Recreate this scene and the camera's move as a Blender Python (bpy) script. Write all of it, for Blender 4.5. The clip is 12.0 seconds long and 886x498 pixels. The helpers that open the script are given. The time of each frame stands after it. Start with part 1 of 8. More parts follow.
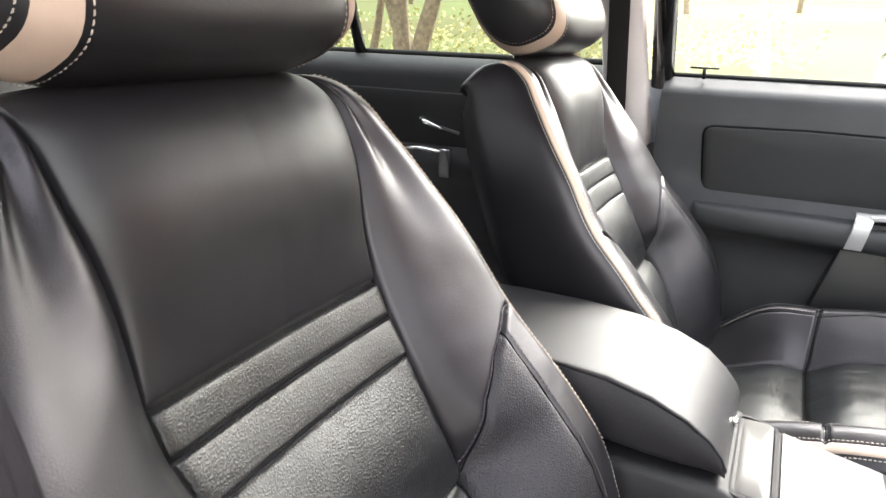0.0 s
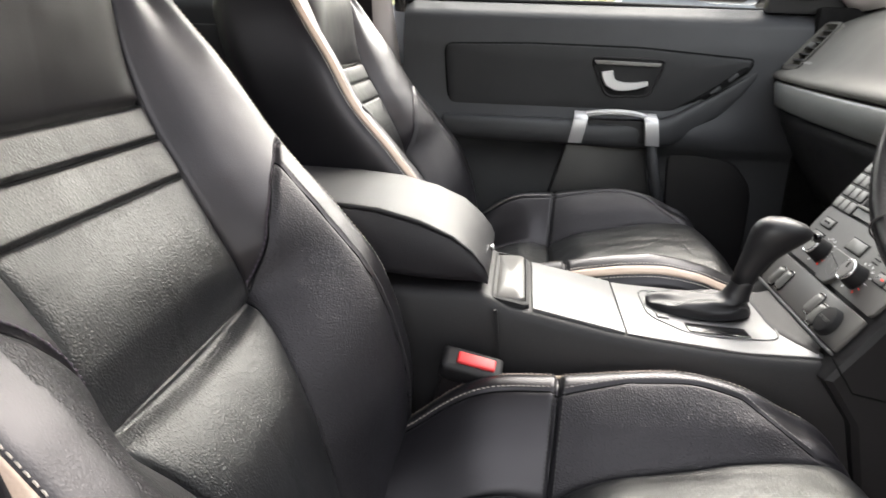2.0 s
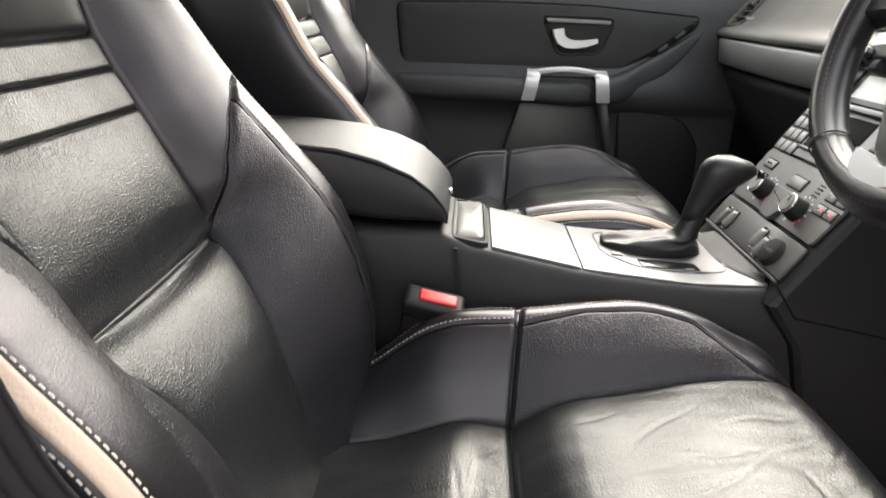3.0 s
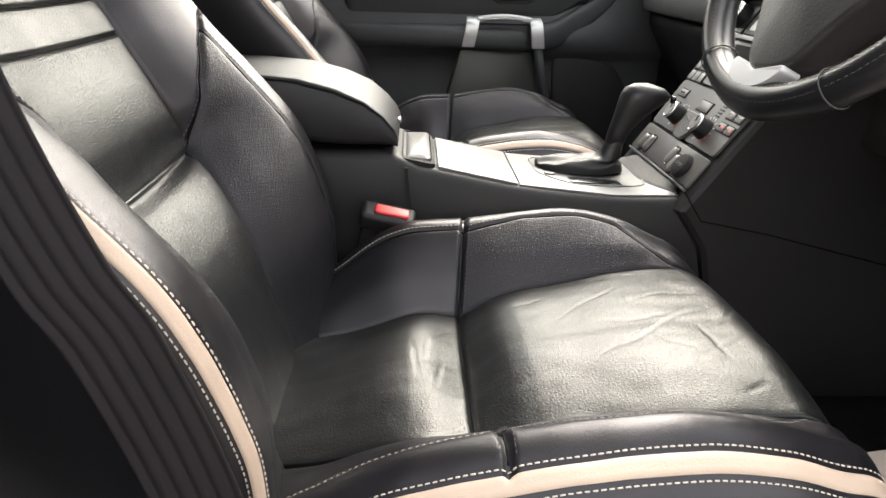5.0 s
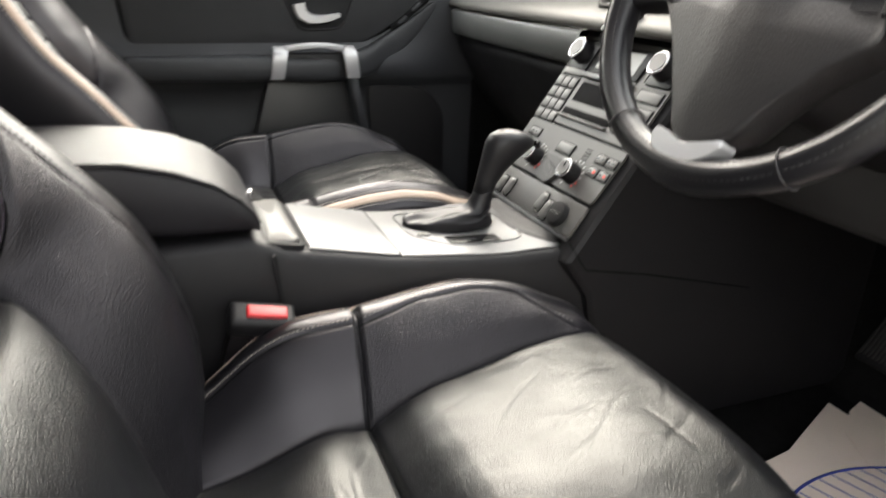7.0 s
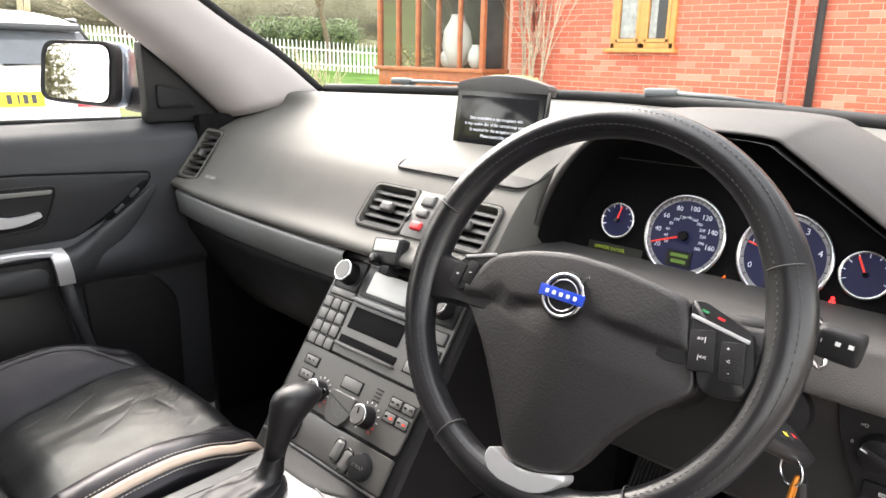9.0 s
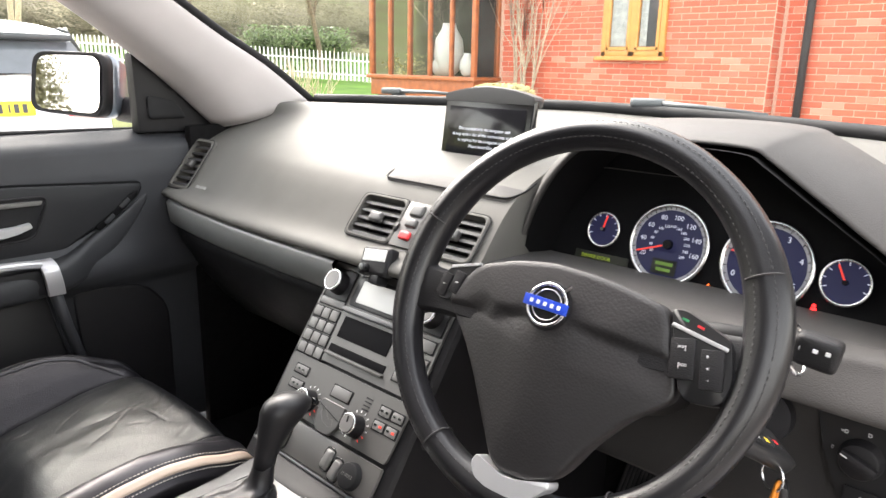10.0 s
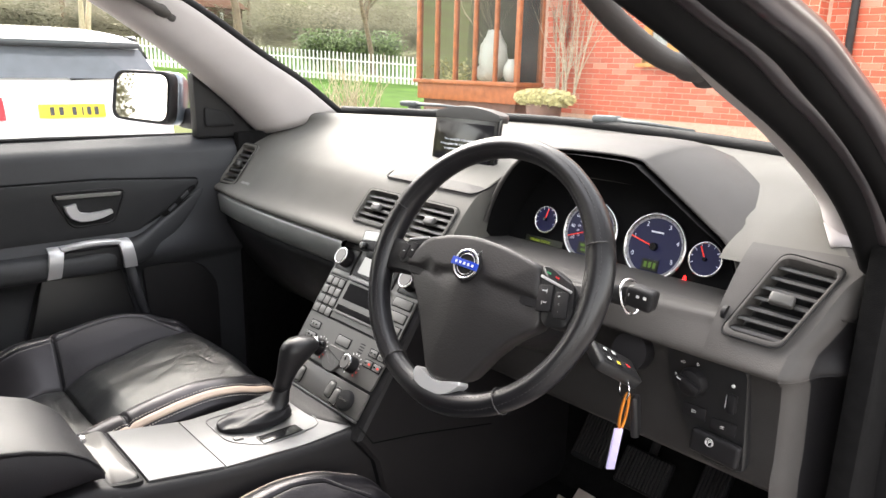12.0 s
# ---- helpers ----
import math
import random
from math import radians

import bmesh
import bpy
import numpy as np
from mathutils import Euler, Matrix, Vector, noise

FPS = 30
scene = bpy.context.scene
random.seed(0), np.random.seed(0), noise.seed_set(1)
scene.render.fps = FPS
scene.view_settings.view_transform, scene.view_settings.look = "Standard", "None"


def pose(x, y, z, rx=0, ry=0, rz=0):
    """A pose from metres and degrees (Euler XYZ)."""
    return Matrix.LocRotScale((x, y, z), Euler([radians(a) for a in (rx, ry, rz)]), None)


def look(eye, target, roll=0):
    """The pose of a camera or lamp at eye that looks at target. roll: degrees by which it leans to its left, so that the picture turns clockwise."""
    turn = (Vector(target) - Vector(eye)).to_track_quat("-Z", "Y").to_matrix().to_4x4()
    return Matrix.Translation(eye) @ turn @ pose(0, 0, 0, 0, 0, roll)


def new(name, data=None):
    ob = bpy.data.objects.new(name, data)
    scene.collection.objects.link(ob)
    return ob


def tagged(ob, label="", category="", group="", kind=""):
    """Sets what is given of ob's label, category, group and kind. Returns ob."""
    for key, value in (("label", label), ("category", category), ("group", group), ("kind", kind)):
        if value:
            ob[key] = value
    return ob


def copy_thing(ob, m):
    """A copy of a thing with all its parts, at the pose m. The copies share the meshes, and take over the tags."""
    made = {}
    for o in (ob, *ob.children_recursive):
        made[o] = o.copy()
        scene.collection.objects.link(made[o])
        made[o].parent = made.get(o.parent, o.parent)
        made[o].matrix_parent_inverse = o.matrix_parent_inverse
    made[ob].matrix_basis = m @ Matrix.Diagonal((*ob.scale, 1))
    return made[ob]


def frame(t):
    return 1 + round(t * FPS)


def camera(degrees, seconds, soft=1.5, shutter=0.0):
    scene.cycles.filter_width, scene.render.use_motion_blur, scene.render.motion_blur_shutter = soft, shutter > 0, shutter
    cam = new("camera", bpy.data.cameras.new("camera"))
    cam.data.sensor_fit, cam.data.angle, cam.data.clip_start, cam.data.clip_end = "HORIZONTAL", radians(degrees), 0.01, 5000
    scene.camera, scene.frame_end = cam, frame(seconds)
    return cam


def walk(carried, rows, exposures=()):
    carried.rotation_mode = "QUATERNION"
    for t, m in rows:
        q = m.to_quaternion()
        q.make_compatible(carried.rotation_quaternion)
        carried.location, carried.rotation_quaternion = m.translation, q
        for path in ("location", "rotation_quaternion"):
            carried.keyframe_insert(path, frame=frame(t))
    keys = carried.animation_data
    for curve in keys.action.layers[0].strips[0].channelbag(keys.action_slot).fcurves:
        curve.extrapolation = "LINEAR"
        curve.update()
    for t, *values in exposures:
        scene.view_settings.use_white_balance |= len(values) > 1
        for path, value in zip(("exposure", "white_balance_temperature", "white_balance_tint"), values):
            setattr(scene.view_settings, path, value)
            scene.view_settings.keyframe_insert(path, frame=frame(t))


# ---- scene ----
cam = camera(64.7, 12.0, shutter=0.4)
PATH = [
    (0, (0.302, -0.827, 1.287), (-0.518, 0.892, 0.677), 1.8),
    (0.5, (0.292, -0.867, 1.263), (-0.462, 0.884, 0.658), 1.8),
    (1, (0.295, -0.904, 1.231), (-0.312, 0.902, 0.622), 1.8),
    (1.5, (0.322, -0.917, 1.181), (-0.062, 0.948, 0.567), 1.9),
    (2, (0.33, -0.922, 1.134), (0.139, 0.974, 0.526), 1.9),
    (2.5, (0.337, -0.927, 1.103), (0.24, 0.977, 0.497), 1.9),
    (3, (0.326, -0.949, 1.091), (0.269, 0.939, 0.432), 1.9),
    (3.5, (0.33, -0.982, 1.084), (0.317, 0.874, 0.34), 2.0),
    (5.5, (0.312, -1.079, 1.062), (0.465, 0.771, 0.319), 1.7),
    (6, (0.285, -1.068, 1.066), (0.532, 0.772, 0.323), 1.8),
    (6.5, (0.249, -0.992, 1.069), (0.676, 0.815, 0.326), 1.9),
    (7, (0.215, -0.902, 1.118), (0.917, 0.822, 0.386), 1.8),
    (7.5, (0.175, -0.802, 1.249), (1.216, 0.756, 0.549), 2.3),
    (9.5, (0.197, -0.733, 1.341), (1.606, 0.593, 0.832), 1.0),
    (10, (0.192, -0.745, 1.345), (1.606, 0.574, 0.837), 1.1),
    (10.5, (0.137, -0.825, 1.379), (1.562, 0.487, 0.882), 1.1),
    (11, (0.11, -0.922, 1.386), (1.537, 0.387, 0.887), 1.2),
    (11.5, (0.081, -0.988, 1.382), (1.447, 0.383, 0.877), 1.4),
    (12, (0.063, -1.043, 1.39), (1.381, 0.374, 0.886), 1.4),
]
walk(cam, [(t, look(eye, target, roll)) for t, eye, target, roll in PATH], [(0, 3.78, 6700, 12), (0.8, 3.58, 6700, 12), (1.5, 3.08, 6750, 12), (2.5, 2.88, 6900, 12), (5.5, 2.79, 7000, 11), (6.5, 2.80, 7000, 11), (7.5, 2.90, 7000, 11), (9.5, 3.05, 6850, 14), (12, 2.89, 6850, 14)])

# ---- world and light ----
world = bpy.data.worlds.new("world")
scene.world = world
world.use_nodes = True
wn = world.node_tree.nodes
sky = wn.new("ShaderNodeTexSky")
sky.sky_type = "NISHITA"
sky.sun_disc = False
sky.sun_elevation = radians(42)
sky.sun_rotation = radians(19)
sky.air_density, sky.dust_density, sky.ozone_density = 2.0, 2.0, 0.6
pale = wn.new("ShaderNodeHueSaturation")
pale.inputs["Saturation"].default_value = 0.25
world.node_tree.links.new(sky.outputs["Color"], pale.inputs["Color"])
world.node_tree.links.new(pale.outputs["Color"], wn["Background"].inputs["Color"])
wn["Background"].inputs["Strength"].default_value = 0.15
sun_data = bpy.data.lights.new("sun", "SUN")
sun_data.energy, sun_data.angle, sun_data.color = 0.95, radians(48), (1.0, 0.96, 0.9)
sun = new("sun", sun_data)
sun.matrix_world = look((2.2, 6.5, 6.2), (0, 0, 0))


# ---- materials ----
def material(name, base, rough=0.5, metal=0.0, spec=0.5, coat=0.0, vary=0.12, vary_scale=8.0, grain=0.0, grain_scale=300.0,
             cells=0.0, cell_scale=600.0, rough_vary=0.08, second=None, second_scale=3.0, emit=None, emit_power=0.0):
    m = bpy.data.materials.new(name)
    m.use_nodes = True
    nt = m.node_tree
    b = nt.nodes["Principled BSDF"]
    co = nt.nodes.new("ShaderNodeTexCoord")
    link = nt.links.new
    n1 = nt.nodes.new("ShaderNodeTexNoise")
    n1.inputs["Scale"].default_value, n1.inputs["Detail"].default_value = vary_scale, 6
    link(co.outputs["Object"], n1.inputs["Vector"])
    ramp = nt.nodes.new("ShaderNodeValToRGB")
    lo = [max(0, c * (1 - vary)) for c in base]
    hi = [min(1, c * (1 + vary)) for c in (second or base)]
    ramp.color_ramp.elements[0].position, ramp.color_ramp.elements[1].position = 0.3, 0.7
    ramp.color_ramp.elements[0].color, ramp.color_ramp.elements[1].color = (*lo, 1), (*hi, 1)
    link(n1.outputs["Fac"], ramp.inputs["Fac"])
    link(ramp.outputs["Color"], b.inputs["Base Color"])
    n2 = nt.nodes.new("ShaderNodeTexNoise")
    n2.inputs["Scale"].default_value, n2.inputs["Detail"].default_value = second_scale * 5, 5
    link(co.outputs["Object"], n2.inputs["Vector"])
    mr = nt.nodes.new("ShaderNodeMapRange")
    mr.inputs["To Min"].default_value, mr.inputs["To Max"].default_value = max(0.02, rough - rough_vary), min(1, rough + rough_vary)
    link(n2.outputs["Fac"], mr.inputs["Value"])
    link(mr.outputs["Result"], b.inputs["Roughness"])
    b.inputs["Metallic"].default_value = metal
    b.inputs["Specular IOR Level"].default_value = spec
    b.inputs["Coat Weight"].default_value = coat
    last = None
    if grain:
        n3 = nt.nodes.new("ShaderNodeTexNoise")
        n3.inputs["Scale"].default_value, n3.inputs["Detail"].default_value = grain_scale, 3
        link(co.outputs["Object"], n3.inputs["Vector"])
        bp = nt.nodes.new("ShaderNodeBump")
        bp.inputs["Strength"].default_value, bp.inputs["Distance"].default_value = grain, 0.001
        link(n3.outputs["Fac"], bp.inputs["Height"])
        last = bp
    if cells:
        v = nt.nodes.new("ShaderNodeTexVoronoi")
        v.feature = "SMOOTH_F1"
        v.inputs["Scale"].default_value = cell_scale
        v.inputs["Smoothness"].default_value = 0.4
        link(co.outputs["Object"], v.inputs["Vector"])
        bp = nt.nodes.new("ShaderNodeBump")
        bp.invert = True
        bp.inputs["Strength"].default_value, bp.inputs["Distance"].default_value = cells, 0.0006
        link(v.outputs["Distance"], bp.inputs["Height"])
        if last:
            link(last.outputs["Normal"], bp.inputs["Normal"])
        last = bp
    if last:
        link(last.outputs["Normal"], b.inputs["Normal"])
    if emit:
        b.inputs["Emission Color"].default_value = (*emit, 1)
        b.inputs["Emission Strength"].default_value = emit_power
    return m


def glass_material(name, tint=(1, 1, 1), ior=1.45, gloss=1.0):
    m = bpy.data.materials.new(name)
    m.use_nodes = True
    nt = m.node_tree
    nt.nodes.remove(nt.nodes["Principled BSDF"])
    tr, gl, mix, fr = (nt.nodes.new(k) for k in ("ShaderNodeBsdfTransparent", "ShaderNodeBsdfGlossy", "ShaderNodeMixShader", "ShaderNodeFresnel"))
    tr.inputs["Color"].default_value = (*tint, 1)
    gl.inputs["Roughness"].default_value = 0.02
    gl.inputs["Color"].default_value = (gloss, gloss, gloss, 1)
    fr.inputs["IOR"].default_value = ior
    nt.links.new(fr.outputs["Fac"], mix.inputs["Fac"])
    nt.links.new(tr.outputs["BSDF"], mix.inputs[1])
    nt.links.new(gl.outputs["BSDF"], mix.inputs[2])
    nt.links.new(mix.outputs["Shader"], nt.nodes["Material Output"].inputs["Surface"])
    return m


def leather_material(name, base, rough, pebble=0.5, crinkle=0.25, size=330.0, tint=(1, 1, 1), spec=0.42, creases=0.0):
    """Grained leather: pebbles with fine valleys, soft unevenness, and patches of fine creases."""
    m = material(name, base, rough, spec=spec, vary=0.2, vary_scale=5, grain=0.05, grain_scale=70, rough_vary=0.09, second_scale=2.0)
    nt = m.node_tree
    link = nt.links.new
    b = nt.nodes["Principled BSDF"]
    b.inputs["Specular Tint"].default_value = (*tint, 1)
    co = nt.nodes["Texture Coordinate"]
    # pebbles: two sizes of cells, drawn apart by a little warp
    warp = nt.nodes.new("ShaderNodeTexNoise")
    warp.inputs["Scale"].default_value = 120
    link(co.outputs["Object"], warp.inputs["Vector"])
    mixv = nt.nodes.new("ShaderNodeMix")
    mixv.data_type = "VECTOR"
    mixv.inputs["Factor"].default_value = 0.004
    link(co.outputs["Object"], mixv.inputs[4])
    link(warp.outputs["Color"], mixv.inputs[5])
    last = b.inputs["Normal"].links[0].from_socket
    for scale, strength in ((size, pebble), (size * 2.3, pebble * 0.45)):
        v = nt.nodes.new("ShaderNodeTexVoronoi")
        v.feature = "DISTANCE_TO_EDGE"
        v.inputs["Scale"].default_value = scale
        link(mixv.outputs[1], v.inputs["Vector"])
        mr = nt.nodes.new("ShaderNodeMapRange")
        mr.interpolation_type = "SMOOTHSTEP"
        mr.inputs["From Max"].default_value = 0.35
        link(v.outputs["Distance"], mr.inputs["Value"])
        bp = nt.nodes.new("ShaderNodeBump")
        bp.inputs["Strength"].default_value, bp.inputs["Distance"].default_value = strength, 0.0005
        link(mr.outputs["Result"], bp.inputs["Height"])
        link(last, bp.inputs["Normal"])
        last = bp.outputs["Normal"]
    if creases:
        # long sharp wear creases in a loose net
        wide = nt.nodes.new("ShaderNodeTexNoise")
        wide.inputs["Scale"].default_value, wide.inputs["Detail"].default_value = 7, 2
        link(co.outputs["Object"], wide.inputs["Vector"])
        bent = nt.nodes.new("ShaderNodeMix")
        bent.data_type = "VECTOR"
        bent.inputs["Factor"].default_value = 0.12
        link(co.outputs["Object"], bent.inputs[4])
        link(wide.outputs["Color"], bent.inputs[5])
        slant = nt.nodes.new("ShaderNodeMapping")
        slant.inputs["Rotation"].default_value, slant.inputs["Scale"].default_value = (0, 0, 0.75), (2.6, 0.7, 1.0)
        link(bent.outputs[1], slant.inputs["Vector"])
        net = nt.nodes.new("ShaderNodeTexVoronoi")
        net.feature = "DISTANCE_TO_EDGE"
        net.inputs["Scale"].default_value = 13
        link(slant.outputs["Vector"], net.inputs["Vector"])
        edge = nt.nodes.new("ShaderNodeMapRange")
        edge.interpolation_type = "SMOOTHSTEP"
        edge.inputs["From Max"].default_value = 0.016
        link(net.outputs["Distance"], edge.inputs["Value"])
        where = nt.nodes.new("ShaderNodeMapRange")
        where.inputs["From Min"].default_value, where.inputs["From Max"].default_value = 0.40, 0.58
        where.inputs["To Max"].default_value = creases
        link(wide.outputs["Fac"], where.inputs["Value"])
        cb = nt.nodes.new("ShaderNodeBump")
        cb.inputs["Distance"].default_value = 0.0015
        link(where.outputs["Result"], cb.inputs["Strength"])
        link(edge.outputs["Result"], cb.inputs["Height"])
        link(last, cb.inputs["Normal"])
        last = cb.outputs["Normal"]
    # fine creases drawn across, in patches
    mp = nt.nodes.new("ShaderNodeMapping")
    mp.inputs["Scale"].default_value = (130, 42, 160)
    link(co.outputs["Object"], mp.inputs["Vector"])
    fine = nt.nodes.new("ShaderNodeTexNoise")
    fine.inputs["Scale"].default_value, fine.inputs["Detail"].default_value, fine.inputs["Distortion"].default_value = 1.0, 3.0, 0.7
    link(mp.outputs["Vector"], fine.inputs["Vector"])
    patch = nt.nodes.new("ShaderNodeTexNoise")
    patch.inputs["Scale"].default_value = 9
    link(co.outputs["Object"], patch.inputs["Vector"])
    pr = nt.nodes.new("ShaderNodeMapRange")
    pr.inputs["From Min"].default_value, pr.inputs["From Max"].default_value = 0.48, 0.68
    pr.inputs["To Min"].default_value, pr.inputs["To Max"].default_value = 0.0, crinkle
    link(patch.outputs["Fac"], pr.inputs["Value"])
    b2 = nt.nodes.new("ShaderNodeBump")
    b2.inputs["Distance"].default_value = 0.0011
    link(pr.outputs["Result"], b2.inputs["Strength"])
    link(fine.outputs["Fac"], b2.inputs["Height"])
    link(last, b2.inputs["Normal"])
    link(b2.outputs["Normal"], b.inputs["Normal"])
    return m


LEATHER = leather_material("black_leather", (0.0055, 0.0060, 0.0078), 0.37, 0.40, 0.18, 320.0, (0.99, 1.0, 0.97), 0.46)
LEATHER_WORN = leather_material("worn_black_leather", (0.0055, 0.0060, 0.0074), 0.36, 0.30, 0.25, 320.0, (1.0, 1.0, 0.96), 0.46, 0.05)
LEATHER_GRAINED = leather_material("grained_black_leather", (0.0050, 0.0050, 0.0068), 0.41, 0.55, 0.1, 320.0, (1.0, 0.95, 1.0), 0.40)
RIM_LEATHER = material("rim_leather", (0.0085, 0.0083, 0.0100), 0.34, spec=0.5, vary=0.2, grain=0.05, grain_scale=120, cells=0.12, cell_scale=900)
LEATHER_SUPPLE = leather_material("supple_black_leather", (0.0058, 0.0057, 0.0073), 0.36, 0.12, 0.12, 420.0, (1.0, 0.95, 1.0), 0.48)
LEATHER_SMOOTH = leather_material("smooth_black_leather", (0.0112, 0.0108, 0.0126), 0.42, 0.06, 0.12, 420.0, (1.0, 0.99, 0.99), 0.40)
SEAM = material("seam_shadow_thread", (0.004, 0.004, 0.005), 0.8, spec=0.1)
PIPING = material("dark_violet_thread", (0.055, 0.040, 0.060), 0.7)
BEIGE = material("beige_leather", (0.46, 0.355, 0.285), 0.55, grain=0.2, grain_scale=120, cells=0.3, cell_scale=500)
THREAD = material("pale_thread", (0.48, 0.43, 0.385), 0.8)
GREY_THREAD = material("grey_thread", (0.16, 0.15, 0.15), 0.7)
DARK_THREAD = material("dark_thread", (0.035, 0.033, 0.035), 0.7)
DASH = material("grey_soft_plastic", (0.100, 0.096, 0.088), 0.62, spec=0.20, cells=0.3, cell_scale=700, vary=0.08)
# darker copy of the dash plastic with shade in its colour; grab handles reuse it
CHARCOAL_SHADED = material("charcoal_shaded_plastic", (0.066, 0.062, 0.060), 0.62, spec=0.28, cells=0.4, cell_scale=700, vary=0.08)
PLASTIC = material("black_plastic", (0.0100, 0.0095, 0.0108), 0.52, spec=0.28, cells=0.35, cell_scale=800, vary=0.1)
DOOR_PLASTIC = material("door_soft_plastic", (0.030, 0.031, 0.035), 0.55, spec=0.32, cells=0.35, cell_scale=700)
KNEE = material("dark_grey_moulding", (0.026, 0.0245, 0.0245), 0.55, spec=0.35, cells=0.35, cell_scale=700)
FABRIC = material("door_insert_vinyl", (0.0155, 0.0158, 0.0178), 0.6, spec=0.3, cells=0.3, cell_scale=900)
DOOR_LOWER = material("door_lower_plastic", (0.026, 0.027, 0.030), 0.55, spec=0.4, cells=0.35, cell_scale=700)
GLOSS_BLACK = material("gloss_black", (0.008, 0.008, 0.009), 0.15, vary=0.05)
PANEL = material("stack_dark_silver", (0.105, 0.101, 0.097), 0.38, metal=0.3, grain=0.08, grain_scale=500, vary=0.05)
BUTTON = material("button_grey", (0.15, 0.146, 0.14), 0.36, vary=0.05)
BUTTON_DARK = material("button_dark_grey", (0.07, 0.068, 0.066), 0.4, vary=0.05)
SLAT = material("vent_slat_plastic", (0.032, 0.031, 0.031), 0.45, vary=0.05)
BLACK_MATT = material("matt_black_lining", (0.004, 0.004, 0.0045), 0.8, spec=0.12)
SILVER = material("brushed_aluminium", (0.150, 0.151, 0.154), 0.46, metal=0.75, grain=0.1, grain_scale=400, vary=0.06, vary_scale=30)
CHROME = material("satin_chrome", (0.75, 0.75, 0.76), 0.22, metal=1.0, vary=0.04)
SATIN = material("satin_silver_plastic", (0.50, 0.50, 0.51), 0.38, metal=0.5, vary=0.04)
TRIM_GREY = material("trim_strip_grey", (0.155, 0.158, 0.154), 0.42, metal=0.25, vary=0.06)
HEADLINER = material("headliner_cloth", (0.72, 0.69, 0.70), 0.9, grain=0.3, grain_scale=600, vary=0.05)
PILLAR = material("pillar_cloth_grey", (0.44, 0.41, 0.405), 0.8, grain=0.3, grain_scale=600, vary=0.06)
RUBBER = material("black_rubber", (0.010, 0.010, 0.0112), 0.7, spec=0.3, grain=0.2)
CARPET = material("black_carpet", (0.0065, 0.0063, 0.0066), 0.95, spec=0.1, grain=1.0, grain_scale=700, vary=0.3, vary_scale=60)
WEBBING = material("belt_webbing", (0.0105, 0.0086, 0.0100), 0.75, spec=0.22, grain=0.3, grain_scale=900)
RED = material("red_plastic", (0.62, 0.03, 0.035), 0.35)
ORANGE = material("orange_clip", (0.75, 0.25, 0.03), 0.3, metal=0.4)
LILAC = material("lilac_tag", (0.58, 0.53, 0.82), 0.6)
WHITE = material("white_mark", (0.75, 0.75, 0.75), 0.6)
PAPER = material("pale_paper", (0.82, 0.70, 0.62), 0.8, vary=0.05)
BLUE_INK = material("blue_ink", (0.05, 0.07, 0.35), 0.7)
GLASS = glass_material("window_glass", (0.93, 0.96, 0.95), 1.35, 0.55)
TINTED_GLASS = glass_material("tinted_rear_glass", (0.42, 0.45, 0.42), 1.35, 0.55)
MIRROR = material("mirror_silver", (0.9, 0.9, 0.9), 0.02, metal=1.0, vary=0.01, rough_vary=0.0)


# ---- builders ----
def thing(name, label, category, at=(0, 0, 0), group="", kind=""):
    e = new(name)
    e.empty_display_size = 0.05
    e.location = at
    return tagged(e, label, category, group, kind)


def mesh_of(name, verts, faces, mat, smooth=True):
    me = bpy.data.meshes.new(name)
    me.from_pydata([tuple(v) for v in verts], [], faces)
    me.validate()
    me.update()
    if mat:
        me.materials.append(mat)
    if smooth:
        me.shade_smooth()
    return me


def part(name, data, mat, parent, label=""):
    """Links a bmesh or a mesh as one object under parent; coordinates are the car's or the world's."""
    if isinstance(data, bmesh.types.BMesh):
        me = bpy.data.meshes.new(name)
        data.to_mesh(me)
        data.free()
        me.materials.append(mat)
    else:
        me = data
    ob = new(name, me)
    if parent:
        ob.parent = parent
        if not parent.parent:
            ob.matrix_parent_inverse = Matrix.Translation(parent.location).inverted()
    return tagged(ob, label)


def under(name, me, parent, label=""):
    return part(name, me, None, parent, label)


def box_bm(size, bevel=0.0, segments=2):
    bm = bmesh.new()
    bmesh.ops.create_cube(bm, size=1.0)
    bmesh.ops.scale(bm, vec=size, verts=bm.verts)
    if bevel:
        bmesh.ops.bevel(bm, geom=bm.edges[:], offset=bevel, segments=segments, profile=0.6, affect="EDGES")
    return bm


def box(name, size, m, mat, bevel=0.0, segments=2, smooth=True):
    bm = box_bm(size, bevel, segments)
    bm.transform(m)
    me = bpy.data.meshes.new(name)
    bm.to_mesh(me)
    bm.free()
    me.materials.append(mat)
    if smooth and bevel:
        me.shade_smooth()
        me.set_sharp_from_angle(angle=radians(40))
    return me


def cyl(name, r1, r2, depth, m, mat, seg=32, bevel=0.0):
    """A round solid along local z, from 0 to depth."""
    bm = bmesh.new()
    bmesh.ops.create_cone(bm, cap_ends=True, segments=seg, radius1=r1, radius2=r2, depth=depth)
    bmesh.ops.translate(bm, vec=(0, 0, depth / 2), verts=bm.verts)
    if bevel:
        rim = [e for e in bm.edges if all(abs(v.co.z - depth) < 1e-6 for v in e.verts)]
        bmesh.ops.bevel(bm, geom=rim, offset=bevel, segments=2, profile=0.5, affect="EDGES")
    bm.transform(m)
    me = bpy.data.meshes.new(name)
    bm.to_mesh(me)
    bm.free()
    me.materials.append(mat)
    me.shade_smooth()
    me.set_sharp_from_angle(angle=radians(35))
    return me


